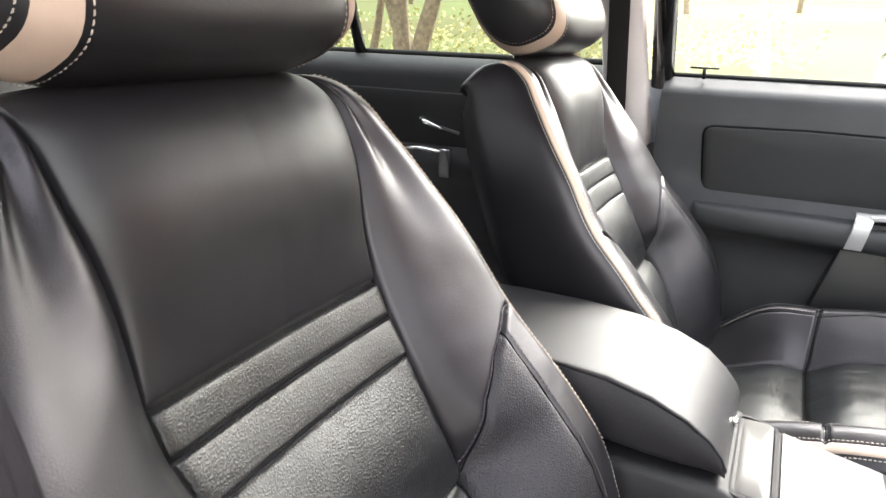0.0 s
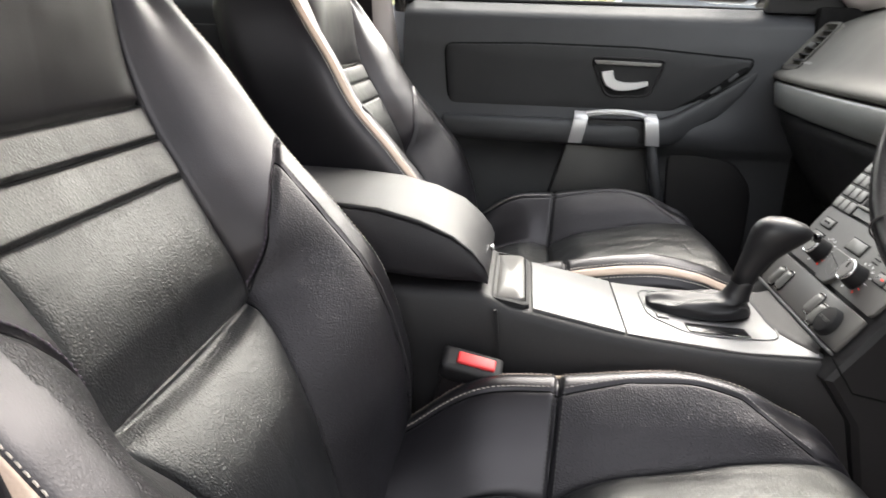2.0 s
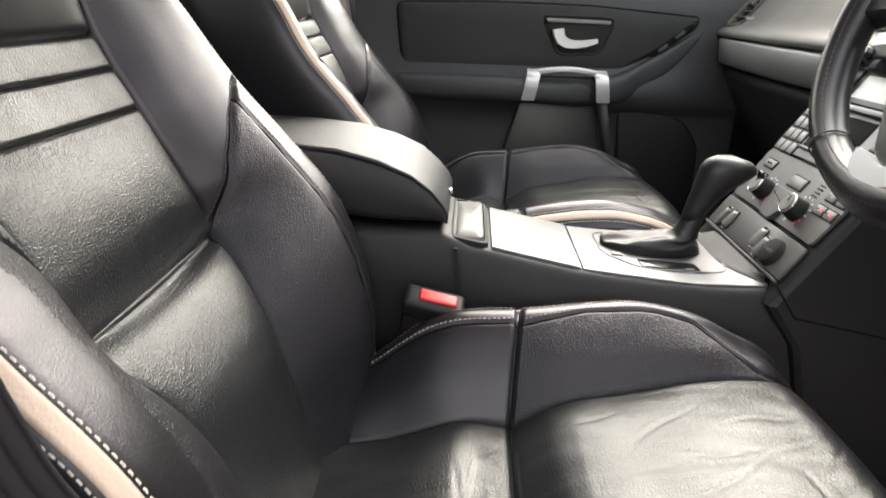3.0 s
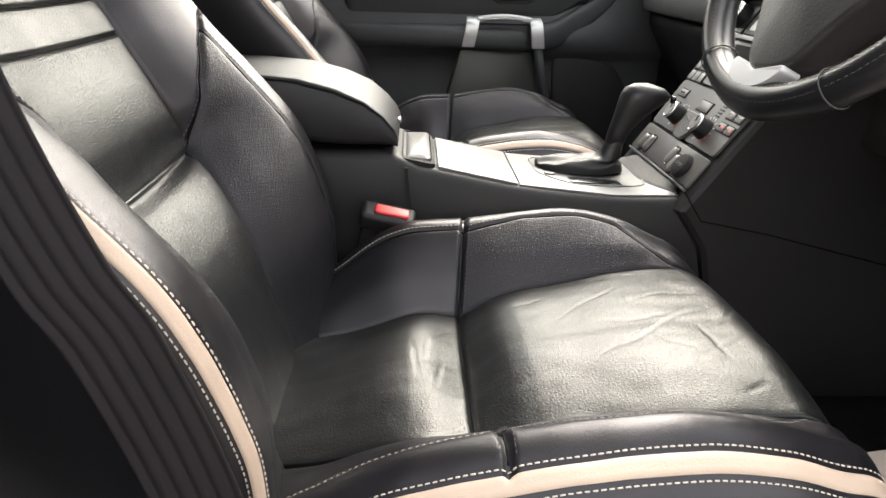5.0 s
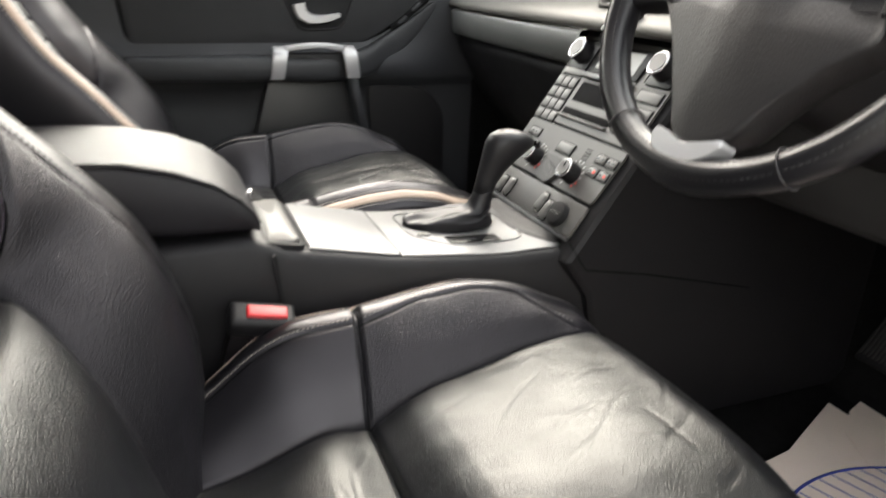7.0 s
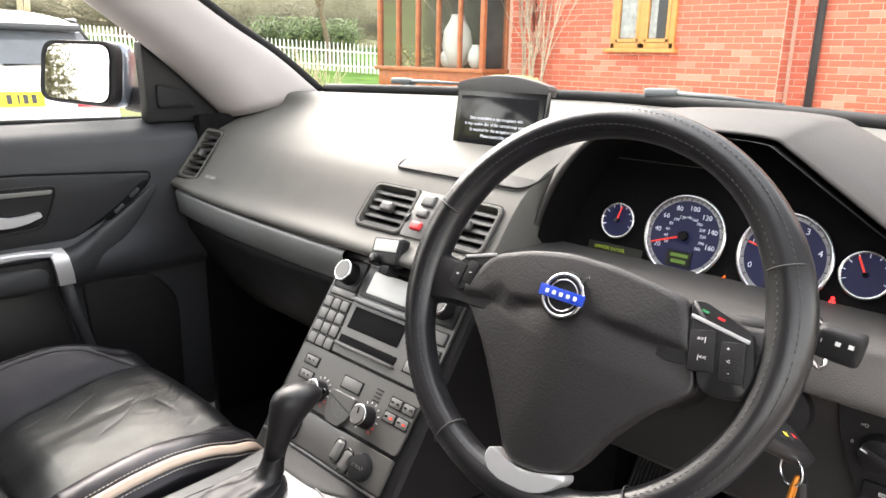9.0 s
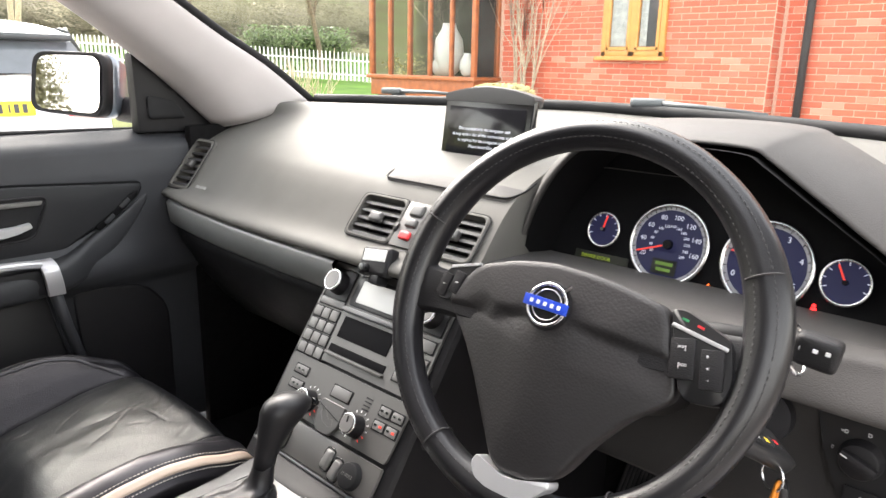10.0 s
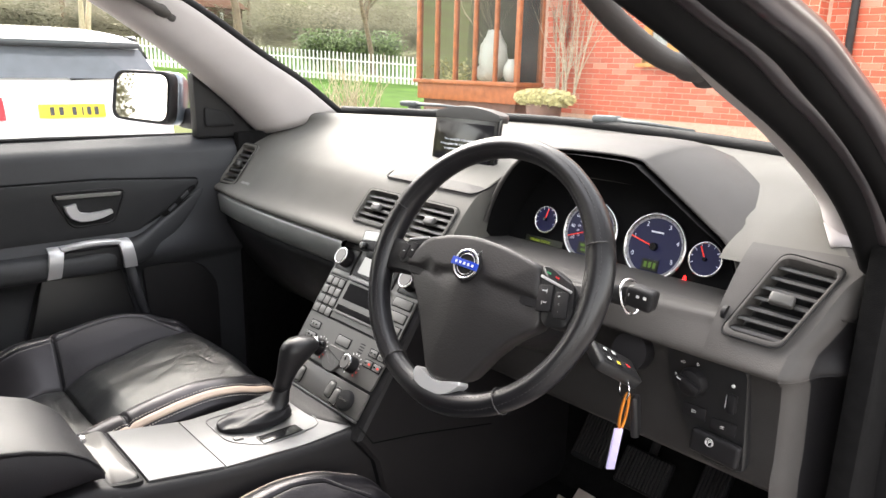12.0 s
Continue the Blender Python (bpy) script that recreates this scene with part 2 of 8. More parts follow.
def ring(name, r, tube_r, m, mat, seg=48, seg2=10):
    vs, fs = [], []
    for i in range(seg):
        a = 2 * math.pi * i / seg
        for j in range(seg2):
            b = 2 * math.pi * j / seg2
            vs.append(m @ Vector(((r + tube_r * math.cos(b)) * math.cos(a), (r + tube_r * math.cos(b)) * math.sin(a), tube_r * math.sin(b))))
            fs.append((i * seg2 + j, (i + 1) % seg * seg2 + j, (i + 1) % seg * seg2 + (j + 1) % seg2, i * seg2 + (j + 1) % seg2))
    return mesh_of(name, vs, fs, mat)


def grid(name, P, mat, close_u=False, flip=False):
    """A skin over an array of points (rows, columns, 3)."""
    P = np.asarray(P, float)
    r, c = P.shape[:2]
    idx = np.arange(r * c).reshape(r, c)
    if close_u:
        idx = np.concatenate([idx, idx[:, :1]], 1)
    q = np.stack([idx[:-1, :-1], idx[:-1, 1:], idx[1:, 1:], idx[1:, :-1]], -1).reshape(-1, 4)
    if flip:
        q = q[:, ::-1]
    return mesh_of(name, P.reshape(-1, 3), [tuple(int(i) for i in f) for f in q], mat)


def loft(name, rings, mat, caps=True, sharp=None):
    """Closed rings of equal length, joined; the ends are capped."""
    P = np.asarray(rings, float)
    r, c = P.shape[:2]
    fs = [(i * c + j, i * c + (j + 1) % c, (i + 1) * c + (j + 1) % c, (i + 1) * c + j) for i in range(r - 1) for j in range(c)]
    if caps:
        fs += [tuple(range(c))[::-1], tuple((r - 1) * c + j for j in range(c))]
    me = mesh_of(name, P.reshape(-1, 3), fs, mat)
    if sharp:
        me.set_sharp_from_angle(angle=radians(sharp))
    return me


def tube(name, pts, r, mat, seg=10, caps=True, flat=1.0, up=(0, 0, 1)):
    """A rod along points; r: one radius or one a point; flat squeezes it."""
    pts = [Vector(p) for p in pts]
    rs = [r] * len(pts) if isinstance(r, (int, float)) else list(r)
    rings = []
    for i, p in enumerate(pts):
        d = (pts[min(i + 1, len(pts) - 1)] - pts[max(i - 1, 0)]).normalized()
        a = d.cross(Vector(up))
        if a.length < 1e-4:
            a = d.cross(Vector((1, 0, 0)))
        a.normalize()
        b = a.cross(d)
        rings.append([p + a * (rs[i] * math.cos(t)) + b * (rs[i] * flat * math.sin(t)) for t in (2 * math.pi * k / seg for k in range(seg))])
    return loft(name, [[tuple(q) for q in rg] for rg in rings], mat, caps)


def prism(name, outline, y0, y1, mat, bevel=0.0, smooth=False, axis="y"):
    """An outline in (x, z) drawn out from y0 to y1; axis x: the outline is (y, z); axis z: (x, y)."""
    bm = bmesh.new()
    place = {"y": lambda a, b, s: (a, s, b), "x": lambda a, b, s: (s, a, b), "z": lambda a, b, s: (a, b, s)}[axis]
    lo = [bm.verts.new(place(a, b, y0)) for a, b in outline]
    hi = [bm.verts.new(place(a, b, y1)) for a, b in outline]
    n = len(outline)
    bm.faces.new(lo), bm.faces.new(hi[::-1])
    for i in range(n):
        bm.faces.new((lo[i], hi[i], hi[(i + 1) % n], lo[(i + 1) % n]))
    bmesh.ops.recalc_face_normals(bm, faces=bm.faces[:])
    if bevel:
        bmesh.ops.bevel(bm, geom=bm.edges[:], offset=bevel, segments=2, profile=0.6, affect="EDGES")
    me = bpy.data.meshes.new(name)
    bm.to_mesh(me)
    bm.free()
    me.materials.append(mat)
    if smooth or bevel:
        me.shade_smooth()
        me.set_sharp_from_angle(angle=radians(35))
    return me


def dashes(name, pts, normals, mat, step=0.0056, length=0.0036, width=0.0011, height=0.0008):
    """Stitches along a line that lies on a surface."""
    pts, normals = np.asarray(pts, float), np.asarray(normals, float)
    s = np.concatenate([[0], np.cumsum(np.linalg.norm(np.diff(pts, axis=0), axis=1))])
    vs, fs = [], []
    for a in np.arange(step / 2, s[-1] - length, step):
        p0 = np.array([np.interp(a, s, pts[:, k]) for k in range(3)])
        p1 = np.array([np.interp(a + length, s, pts[:, k]) for k in range(3)])
        n = np.array([np.interp(a, s, normals[:, k]) for k in range(3)])
        n /= np.linalg.norm(n) + 1e-9
        d = (p1 - p0) / (np.linalg.norm(p1 - p0) + 1e-9)
        c = np.cross(d, n) * width / 2
        b = len(vs)
        mid = (p0 + p1) / 2 + n * height
        vs += [p0 - c, p0 + c, p1 + c, p1 - c, mid - c * 0.8, mid + c * 0.8]
        fs += [(b, b + 1, b + 5, b + 4), (b + 4, b + 5, b + 2, b + 3), (b, b + 4, b + 3), (b + 1, b + 2, b + 5)]
    return mesh_of(name, vs, fs, mat)


def writing(name, text, size, m, mat, depth=0.0002):
    cu = bpy.data.curves.new(name, "FONT")
    cu.body, cu.size, cu.extrude, cu.align_x, cu.align_y, cu.resolution_u = text, size, depth, "CENTER", "CENTER", 2
    ob = bpy.data.objects.new(name, cu)
    me = bpy.data.meshes.new_from_object(ob)
    bpy.data.objects.remove(ob)
    bpy.data.curves.remove(cu)
    me.transform(m)
    me.materials.clear()
    me.materials.append(mat)
    return me


def lerp(x, table):
    return np.interp(x, [a for a, _ in table], [b for _, b in table])


def smooth_lerp(x, table):
    """A soft curve through a small table."""
    xs = np.array([a for a, _ in table], float)
    ys = np.array([b for _, b in table], float)
    m = np.gradient(ys, xs)
    x = np.clip(np.asarray(x, float), xs[0], xs[-1])
    i = np.clip(np.searchsorted(xs, x) - 1, 0, len(xs) - 2)
    h = xs[i + 1] - xs[i]
    t = (x - xs[i]) / h
    return (2 * t**3 - 3 * t**2 + 1) * ys[i] + (t**3 - 2 * t**2 + t) * h * m[i] + (3 * t**2 - 2 * t**3) * ys[i + 1] + (t**3 - t**2) * h * m[i + 1]


def catmull(C, ts):
    """Points at the parameters ts on a soft curve through the control points C (n, k)."""
    C = np.asarray(C, float)
    E = np.concatenate([[2 * C[0] - C[1]], C, [2 * C[-1] - C[-2]]])
    i = np.clip(np.floor(ts).astype(int), 0, len(C) - 2)
    t = (ts - i)[:, None]
    a, b, c, d = E[i], E[i + 1], E[i + 2], E[i + 3]
    return 0.5 * (2 * b + (c - a) * t + (2 * a - 5 * b + 4 * c - d) * t**2 + (3 * b - a - 3 * c + d) * t**3)


# ---- front seats ----
SEAT_Y = -0.425
HINGE = np.array([0.16, SEAT_Y, 0.63])
UP = np.array([-0.423, 0, 0.906])
OUT = np.array([0.906, 0, 0.423])
SIDE = np.array([0, 1.0, 0])
BACK_ROWS = np.unique(np.concatenate([np.linspace(-0.06, 0.725, 150), np.linspace(0.245, 0.385, 75), [q + d for q in (0.388, 0.428, 0.463, 0.25) for d in (-0.005, -0.003, -0.0015, 0, 0.0015, 0.003, 0.005)]]))
SPREAD = [22, 20, 11, 15, 16, 14, 8, 6, 8, 8, 5]
TS = np.unique(np.concatenate([np.linspace(i, i + 1, n, endpoint=False) for i, n in enumerate(SPREAD)] + [[len(SPREAD), 2.85, 2.92, 2.97, 3.02, 3.05, 3.08]]).round(6))


# the seam that slants over the bolster, from the insert's corner to the crest: across -> up
SLANT = [(0.120, 0.243), (0.136, 0.257), (0.149, 0.283), (0.164, 0.313), (0.192, 0.346), (0.236, 0.377), (0.28, 0.392)]
CREST_W = 0.2165


def back_row(v, door):
    """The half section of the backrest at v along it: (across, up, out) for each control point."""
    iw = smooth_lerp(v, [(-0.06, 0.085), (0.05, 0.088), (0.12, 0.094), (0.19, 0.108), (0.235, 0.126), (0.257, 0.134), (0.30, 0.128), (0.36, 0.123), (0.45, 0.128), (0.52, 0.134), (0.6, 0.148), (0.73, 0.143)])
    if door:
        iw += 0.016 * math.exp(-(((v - 0.43) / 0.09) ** 2))
    hw = smooth_lerp(v, [(-0.06, 0.235), (0.0, 0.252), (0.1, 0.268), (0.2, 0.275), (0.3, 0.276), (0.374, 0.272), (0.48, 0.258), (0.56, 0.236), (0.62, 0.212), (0.68, 0.19), (0.73, 0.175)])
    c = smooth_lerp(v, [(-0.06, 0.05), (0.0, 0.072), (0.045, 0.092), (0.08, 0.107), (0.13, 0.118), (0.21, 0.122), (0.295, 0.103), (0.38, 0.078), (0.48, 0.064), (0.56, 0.05), (0.62, 0.04), (0.73, 0.03)])
    n0 = smooth_lerp(v, [(-0.06, 0.02), (0.0, 0.022), (0.08, 0.034), (0.16, 0.040), (0.22, 0.030), (0.25, 0.019), (0.3, 0.022), (0.36, 0.021), (0.46, 0.013), (0.5, 0.016), (0.58, 0.026), (0.64, 0.024), (0.73, 0.02)])
    d = hw - 0.028 - iw
    u, drop = v, 0.0
    if v > 0.615:
        a = min((v - 0.615) / 0.062, math.pi / 2 + 0.2)
        u, drop = 0.615 + 0.062 * math.sin(a), 0.062 * (1 - math.cos(a))
    pts = [(0, n0), (0.5 * iw, n0 + 0.002), (0.9 * iw, n0 + 0.007), (iw, n0 + 0.008), (iw + 0.25 * d, n0 + 0.008 + 0.42 * (c - n0)), (iw + 0.62 * d, c - 0.008),
           (hw - 0.032, c), (hw - 0.012, c - 0.004), (hw + 0.001, c - 0.024), (hw, c - 0.085), (hw - 0.012, -0.075), (hw - 0.05, -0.11)]
    keep = (1, 1, 1, 1, 1, 1, 1, 1, 0.85, 0.45, 0.1, 0.0)
    return np.array([(w, u, n - drop * f) for (w, n), f in zip(pts, keep)]), iw, hw


def groove(d, depth, width):
    return depth * np.exp(-((d / width) ** 2))


def back_half(door):
    rows = []
    for v in BACK_ROWS:
        C, iw, hw = back_row(v, door)
        q = catmull(C, TS)
        w, n = q[:, 0], q[:, 2]
        cut = groove(np.where(TS < 3, (TS - 3) * 0.014, (TS - 3) * 0.03), 0.0055, 0.0026)
        inner = TS <= 3
        for level, deep, wide in ((0.388, 0.003, 0.0018), (0.428, 0.003, 0.0018), (0.463, 0.005, 0.003)):
            cut = cut + np.where(inner, groove(v - level, deep, wide), 0)
        cut = cut + np.where(inner, groove(v - 0.25 + 0.008 * (1 - (w / iw) ** 2), 0.007, 0.006), 0)
        # plump upper panel and lumbar pad
        if 0.463 < v < 0.7:
            k = np.clip((v - 0.463) / 0.15, 0, 1)
            cut = cut - np.where(inner, 0.031 * (1 - (1 - k) ** 2) * (1 - np.clip(w / iw, 0, 1) ** 4), 0)
        for lo, hi in ((0.388, 0.428), (0.428, 0.463)):
            if lo < v < hi:
                cut = cut - np.where(inner, 0.0015 * math.sin(math.pi * (v - lo) / (hi - lo)) ** 0.5, 0)
        if 0.25 < v < 0.388:
            cut = cut - np.where(inner, 0.010 * math.sin(math.pi * (v - 0.25) / 0.138) * (1 - np.clip(w / iw, 0, 1) ** 4), 0)
        if -0.05 < v < 0.25:
            cut = cut - np.where(inner, 0.014 * np.sqrt(np.clip((0.25 - v) / 0.08, 0, 1)) * (1 - np.clip(w / iw, 0, 1) ** 3), 0)
        # slanted seam over the bolster, and the crest's seam below it
        vs = lerp(w, SLANT)
        lean = np.gradient(vs, w + np.arange(len(w)) * 1e-9)
        outer = (TS >= 3) & (TS <= 6.35)
        slant = np.where(outer, groove((v - vs) / np.sqrt(1 + np.clip(lean, 0, 4) ** 2), 0.0050, 0.0030), 0)
        crest = np.where((TS > 4.0) & (TS < 6.6), groove(w - CREST_W, 0.0 if door else 0.0028, 0.0022) * np.clip((0.368 - v) / 0.01, 0, 1), 0)
        q[:, 2] = n - cut - slant - crest
        rows.append(q)
    return np.array(rows)


def back_skin():
    full = np.concatenate([back_half(True)[:, :0:-1] * np.array([-1, 1, 1]), back_half(False)], 1)
    # the rear shoulders are rounded off
    back_by = np.clip((np.concatenate([TS[:0:-1], TS]) - 7.6) / (TS[-1] - 7.6), 0, 1) ** 1.6
    high = np.clip((BACK_ROWS - 0.56) / (BACK_ROWS[-1] - 0.56), 0, 1) ** 2
    full[:, :, 1] -= 0.075 * high[:, None] * back_by[None, :]
    # small unevenness of stuffed leather
    for k in range(full.shape[0]):
        for j in range(full.shape[1]):
            p = full[k, j]
            full[k, j, 2] += 0.0022 * noise.noise(Vector((p[0] * 11, p[1] * 11, 3.0))) + 0.0004 * noise.noise(Vector((p[0] * 35, p[1] * 35, 8.0)))
    return full


def to_seat(q):
    q = np.asarray(q, float)
    return HINGE + q[..., :1] * SIDE + q[..., 1:2] * UP + q[..., 2:3] * OUT


def normals_of(P):
    du = np.gradient(P, axis=0)
    dv = np.gradient(P, axis=1)
    n = np.cross(dv, du)
    return n / (np.linalg.norm(n, axis=2, keepdims=True) + 1e-9)


def strip_on(name, P, Nn, cols, mat, lift=0.0012, rows=slice(None)):
    Q = P[rows, cols] + Nn[rows, cols] * lift
    E0, E1 = P[rows, cols][:, :1] - Nn[rows, cols][:, :1] * 0.002, P[rows, cols][:, -1:] - Nn[rows, cols][:, -1:] * 0.002
    return grid(name, np.concatenate([E0, Q, E1], 1), mat)


def line_on(P, Nn, rows, col, lift=0.0012):
    return P[rows, col] + Nn[rows, col] * lift, Nn[rows, col]


def along_skin(P, Nn, W, rows_at, line, lift):
    """Points and normals on a skin P along a line of (row value, across); W: each vertex's place across, rows_at: each row's value."""
    pts, nn = [], []
    for v, w in line:
        f = float(np.interp(v, rows_at, np.arange(len(rows_at))))
        k = min(int(f), len(rows_at) - 2)
        got = []
        for A in (P, Nn):
            a, b = (np.array([np.interp(w, W[i], A[i, :, c]) for c in range(3)]) for i in (k, k + 1))
            got.append(a + (b - a) * (f - k))
        pts.append(got[0] + got[1] * lift)
        nn.append(got[1])
    return pts, nn


def resample(line, step=0.004):
    L = np.array(line, float)
    d = np.concatenate([[0], np.cumsum(np.linalg.norm(np.diff(L, axis=0), axis=1))])
    t = np.linspace(0, d[-1], max(3, int(d[-1] / step)))
    return np.stack([np.interp(t, d, L[:, c]) for c in range(L.shape[1])], 1)


def cushion_row(v):
    """The half section of the cushion: v runs forward along its top, then down its rounded front."""
    x, drop = v, 0.0
    if v > 0.655:
        a = min((v - 0.655) / 0.05, math.pi / 2)
        x, drop = 0.655 + 0.05 * math.sin(a), 0.05 * (1 - math.cos(a)) + max(0, v - 0.655 - 0.05 * math.pi / 2)
    zi = smooth_lerp(v, [(0.08, 0.618), (0.161, 0.628), (0.25, 0.645), (0.34, 0.668), (0.383, 0.664), (0.43, 0.686), (0.5, 0.70), (0.6, 0.716), (0.65, 0.718), (0.8, 0.718)])
    zc = smooth_lerp(v, [(0.08, 0.635), (0.16, 0.65), (0.225, 0.675), (0.3, 0.716), (0.4, 0.748), (0.48, 0.762), (0.54, 0.766), (0.6, 0.756), (0.65, 0.738), (0.7, 0.728), (0.8, 0.722)])
    iw = smooth_lerp(v, [(0.08, 0.11), (0.25, 0.125), (0.38, 0.134), (0.5, 0.145), (0.65, 0.158), (0.8, 0.16)])
    hw = smooth_lerp(v, [(0.08, 0.25), (0.3, 0.27), (0.6, 0.272), (0.66, 0.264), (0.72, 0.25), (0.8, 0.245)])
    d = hw - 0.05 - iw
    pts = [(0, zi - 0.004), (0.5 * iw, zi - 0.001), (0.92 * iw, zi), (iw, zi - 0.001), (iw + 0.35 * d, zi + 0.5 * (zc - zi)), (iw + 0.75 * d, zc - 0.007),
           (hw - 0.05, zc), (hw - 0.028, zc - 0.008), (hw - 0.006, zc - 0.026), (hw + 0.001, zc - 0.05), (hw + 0.004, 0.60), (hw - 0.004, 0.50)]
    return np.array([(w, x, z - (drop if k < 10 else 0)) for k, (w, z) in enumerate(pts)]), iw


# the seam along the cushion's bolster: forward -> across
CUSHION_CREST = [(0.16, 0.196), (0.25, 0.203), (0.384, 0.206), (0.40, 0.203), (0.47, 0.215), (0.54, 0.214), (0.592, 0.209), (0.627, 0.186), (0.66, 0.163), (0.80, 0.16)]


def cushion_skin():
    rows = []
    for v in CUSHION_ROWS:
        C, iw = cushion_row(v)
        q = catmull(C, TS)
        w = q[:, 0]
        inner = TS <= 3
        cut = groove(np.where(TS < 3, (TS - 3) * 0.012, (TS - 3) * 0.03), 0.006, 0.003)
        cut = cut + np.where(TS <= 7.2, groove(v - 0.385 - 0.01 * np.clip(TS - 3, 0, 3) / 3, 0.006, 0.0036), 0)
        cut = cut + np.where((TS > 3) & (TS < 7), groove(w - lerp(v, CUSHION_CREST), 0.0022, 0.0022), 0)
        # plump pads
        pad = np.sqrt(np.clip(abs(v - 0.385) / 0.06, 0, 1)) * (1 - np.clip(w / iw, 0, 1) ** 2) * 0.016
        cut = cut - np.where(inner, pad, 0)
        q[:, 2] -= cut
        rows.append(q)
    R = np.array(rows)
    full = np.concatenate([R[:, :0:-1] * np.array([-1, 1, 1]), R], 1)
    # the bolster towards the console stands a little higher
    for k, v in enumerate(CUSHION_ROWS):
        lift = 0.032 * math.exp(-(((v - 0.29) / 0.09) ** 2))
        lift += 0.007 * math.exp(-(((v - 0.52) / 0.12) ** 4))
        full[k, :, 2] += lift * np.clip((full[k, :, 0] - 0.13) / 0.08, 0, 1)
    creases = [(0.577, -0.013, 1.02, 0.20), (0.639, -0.047, 0.96, 0.11), (0.565, 0.014, 1.64, 0.09), (0.614, 0.063, 1.41, 0.08), (0.626, -0.048, 3.01, 0.075), (0.53, 0.07, 0.9, 0.12), (0.592, -0.051, 2.28, 0.04), (0.636, -0.119, 0.97, 0.04), (0.67, 0.02, 0.7, 0.09), (0.46, 0.09, 1.2, 0.07), (0.355, -0.02, 0.15, 0.08), (0.342, 0.02, 0.1, 0.07), (0.33, 0.0, -0.1, 0.09), (0.36, 0.07, 0.5, 0.05)]
    for k in range(full.shape[0]):
        for j in range(full.shape[1]):
            p = full[k, j]
            z = 0.003 * noise.noise(Vector((p[0] * 9, p[1] * 9, 1.0))) + 0.0009 * noise.noise(Vector((p[0] * 40, p[1] * 26, 5.0)))
            for cx, cw, ang, ln in creases:
                dx, dw = p[1] - cx, p[0] - cw + 0.004 * math.sin(p[1] * 70)
                along, across = dx * math.sin(ang) + dw * math.cos(ang), dx * math.cos(ang) - dw * math.sin(ang)
                if abs(along) < ln / 2 and abs(across) < 0.02:
                    z -= 0.0013 * math.exp(-((across / 0.0018) ** 2)) * (1 - (2 * along / ln) ** 2)
            full[k, j, 2] += z
    return full


CUSHION_ROWS = np.unique(np.concatenate([np.linspace(0.08, 0.80, 270), [0.385 + d for d in (-0.006, -0.004, -0.002, 0, 0.002, 0.004, 0.006)]]))


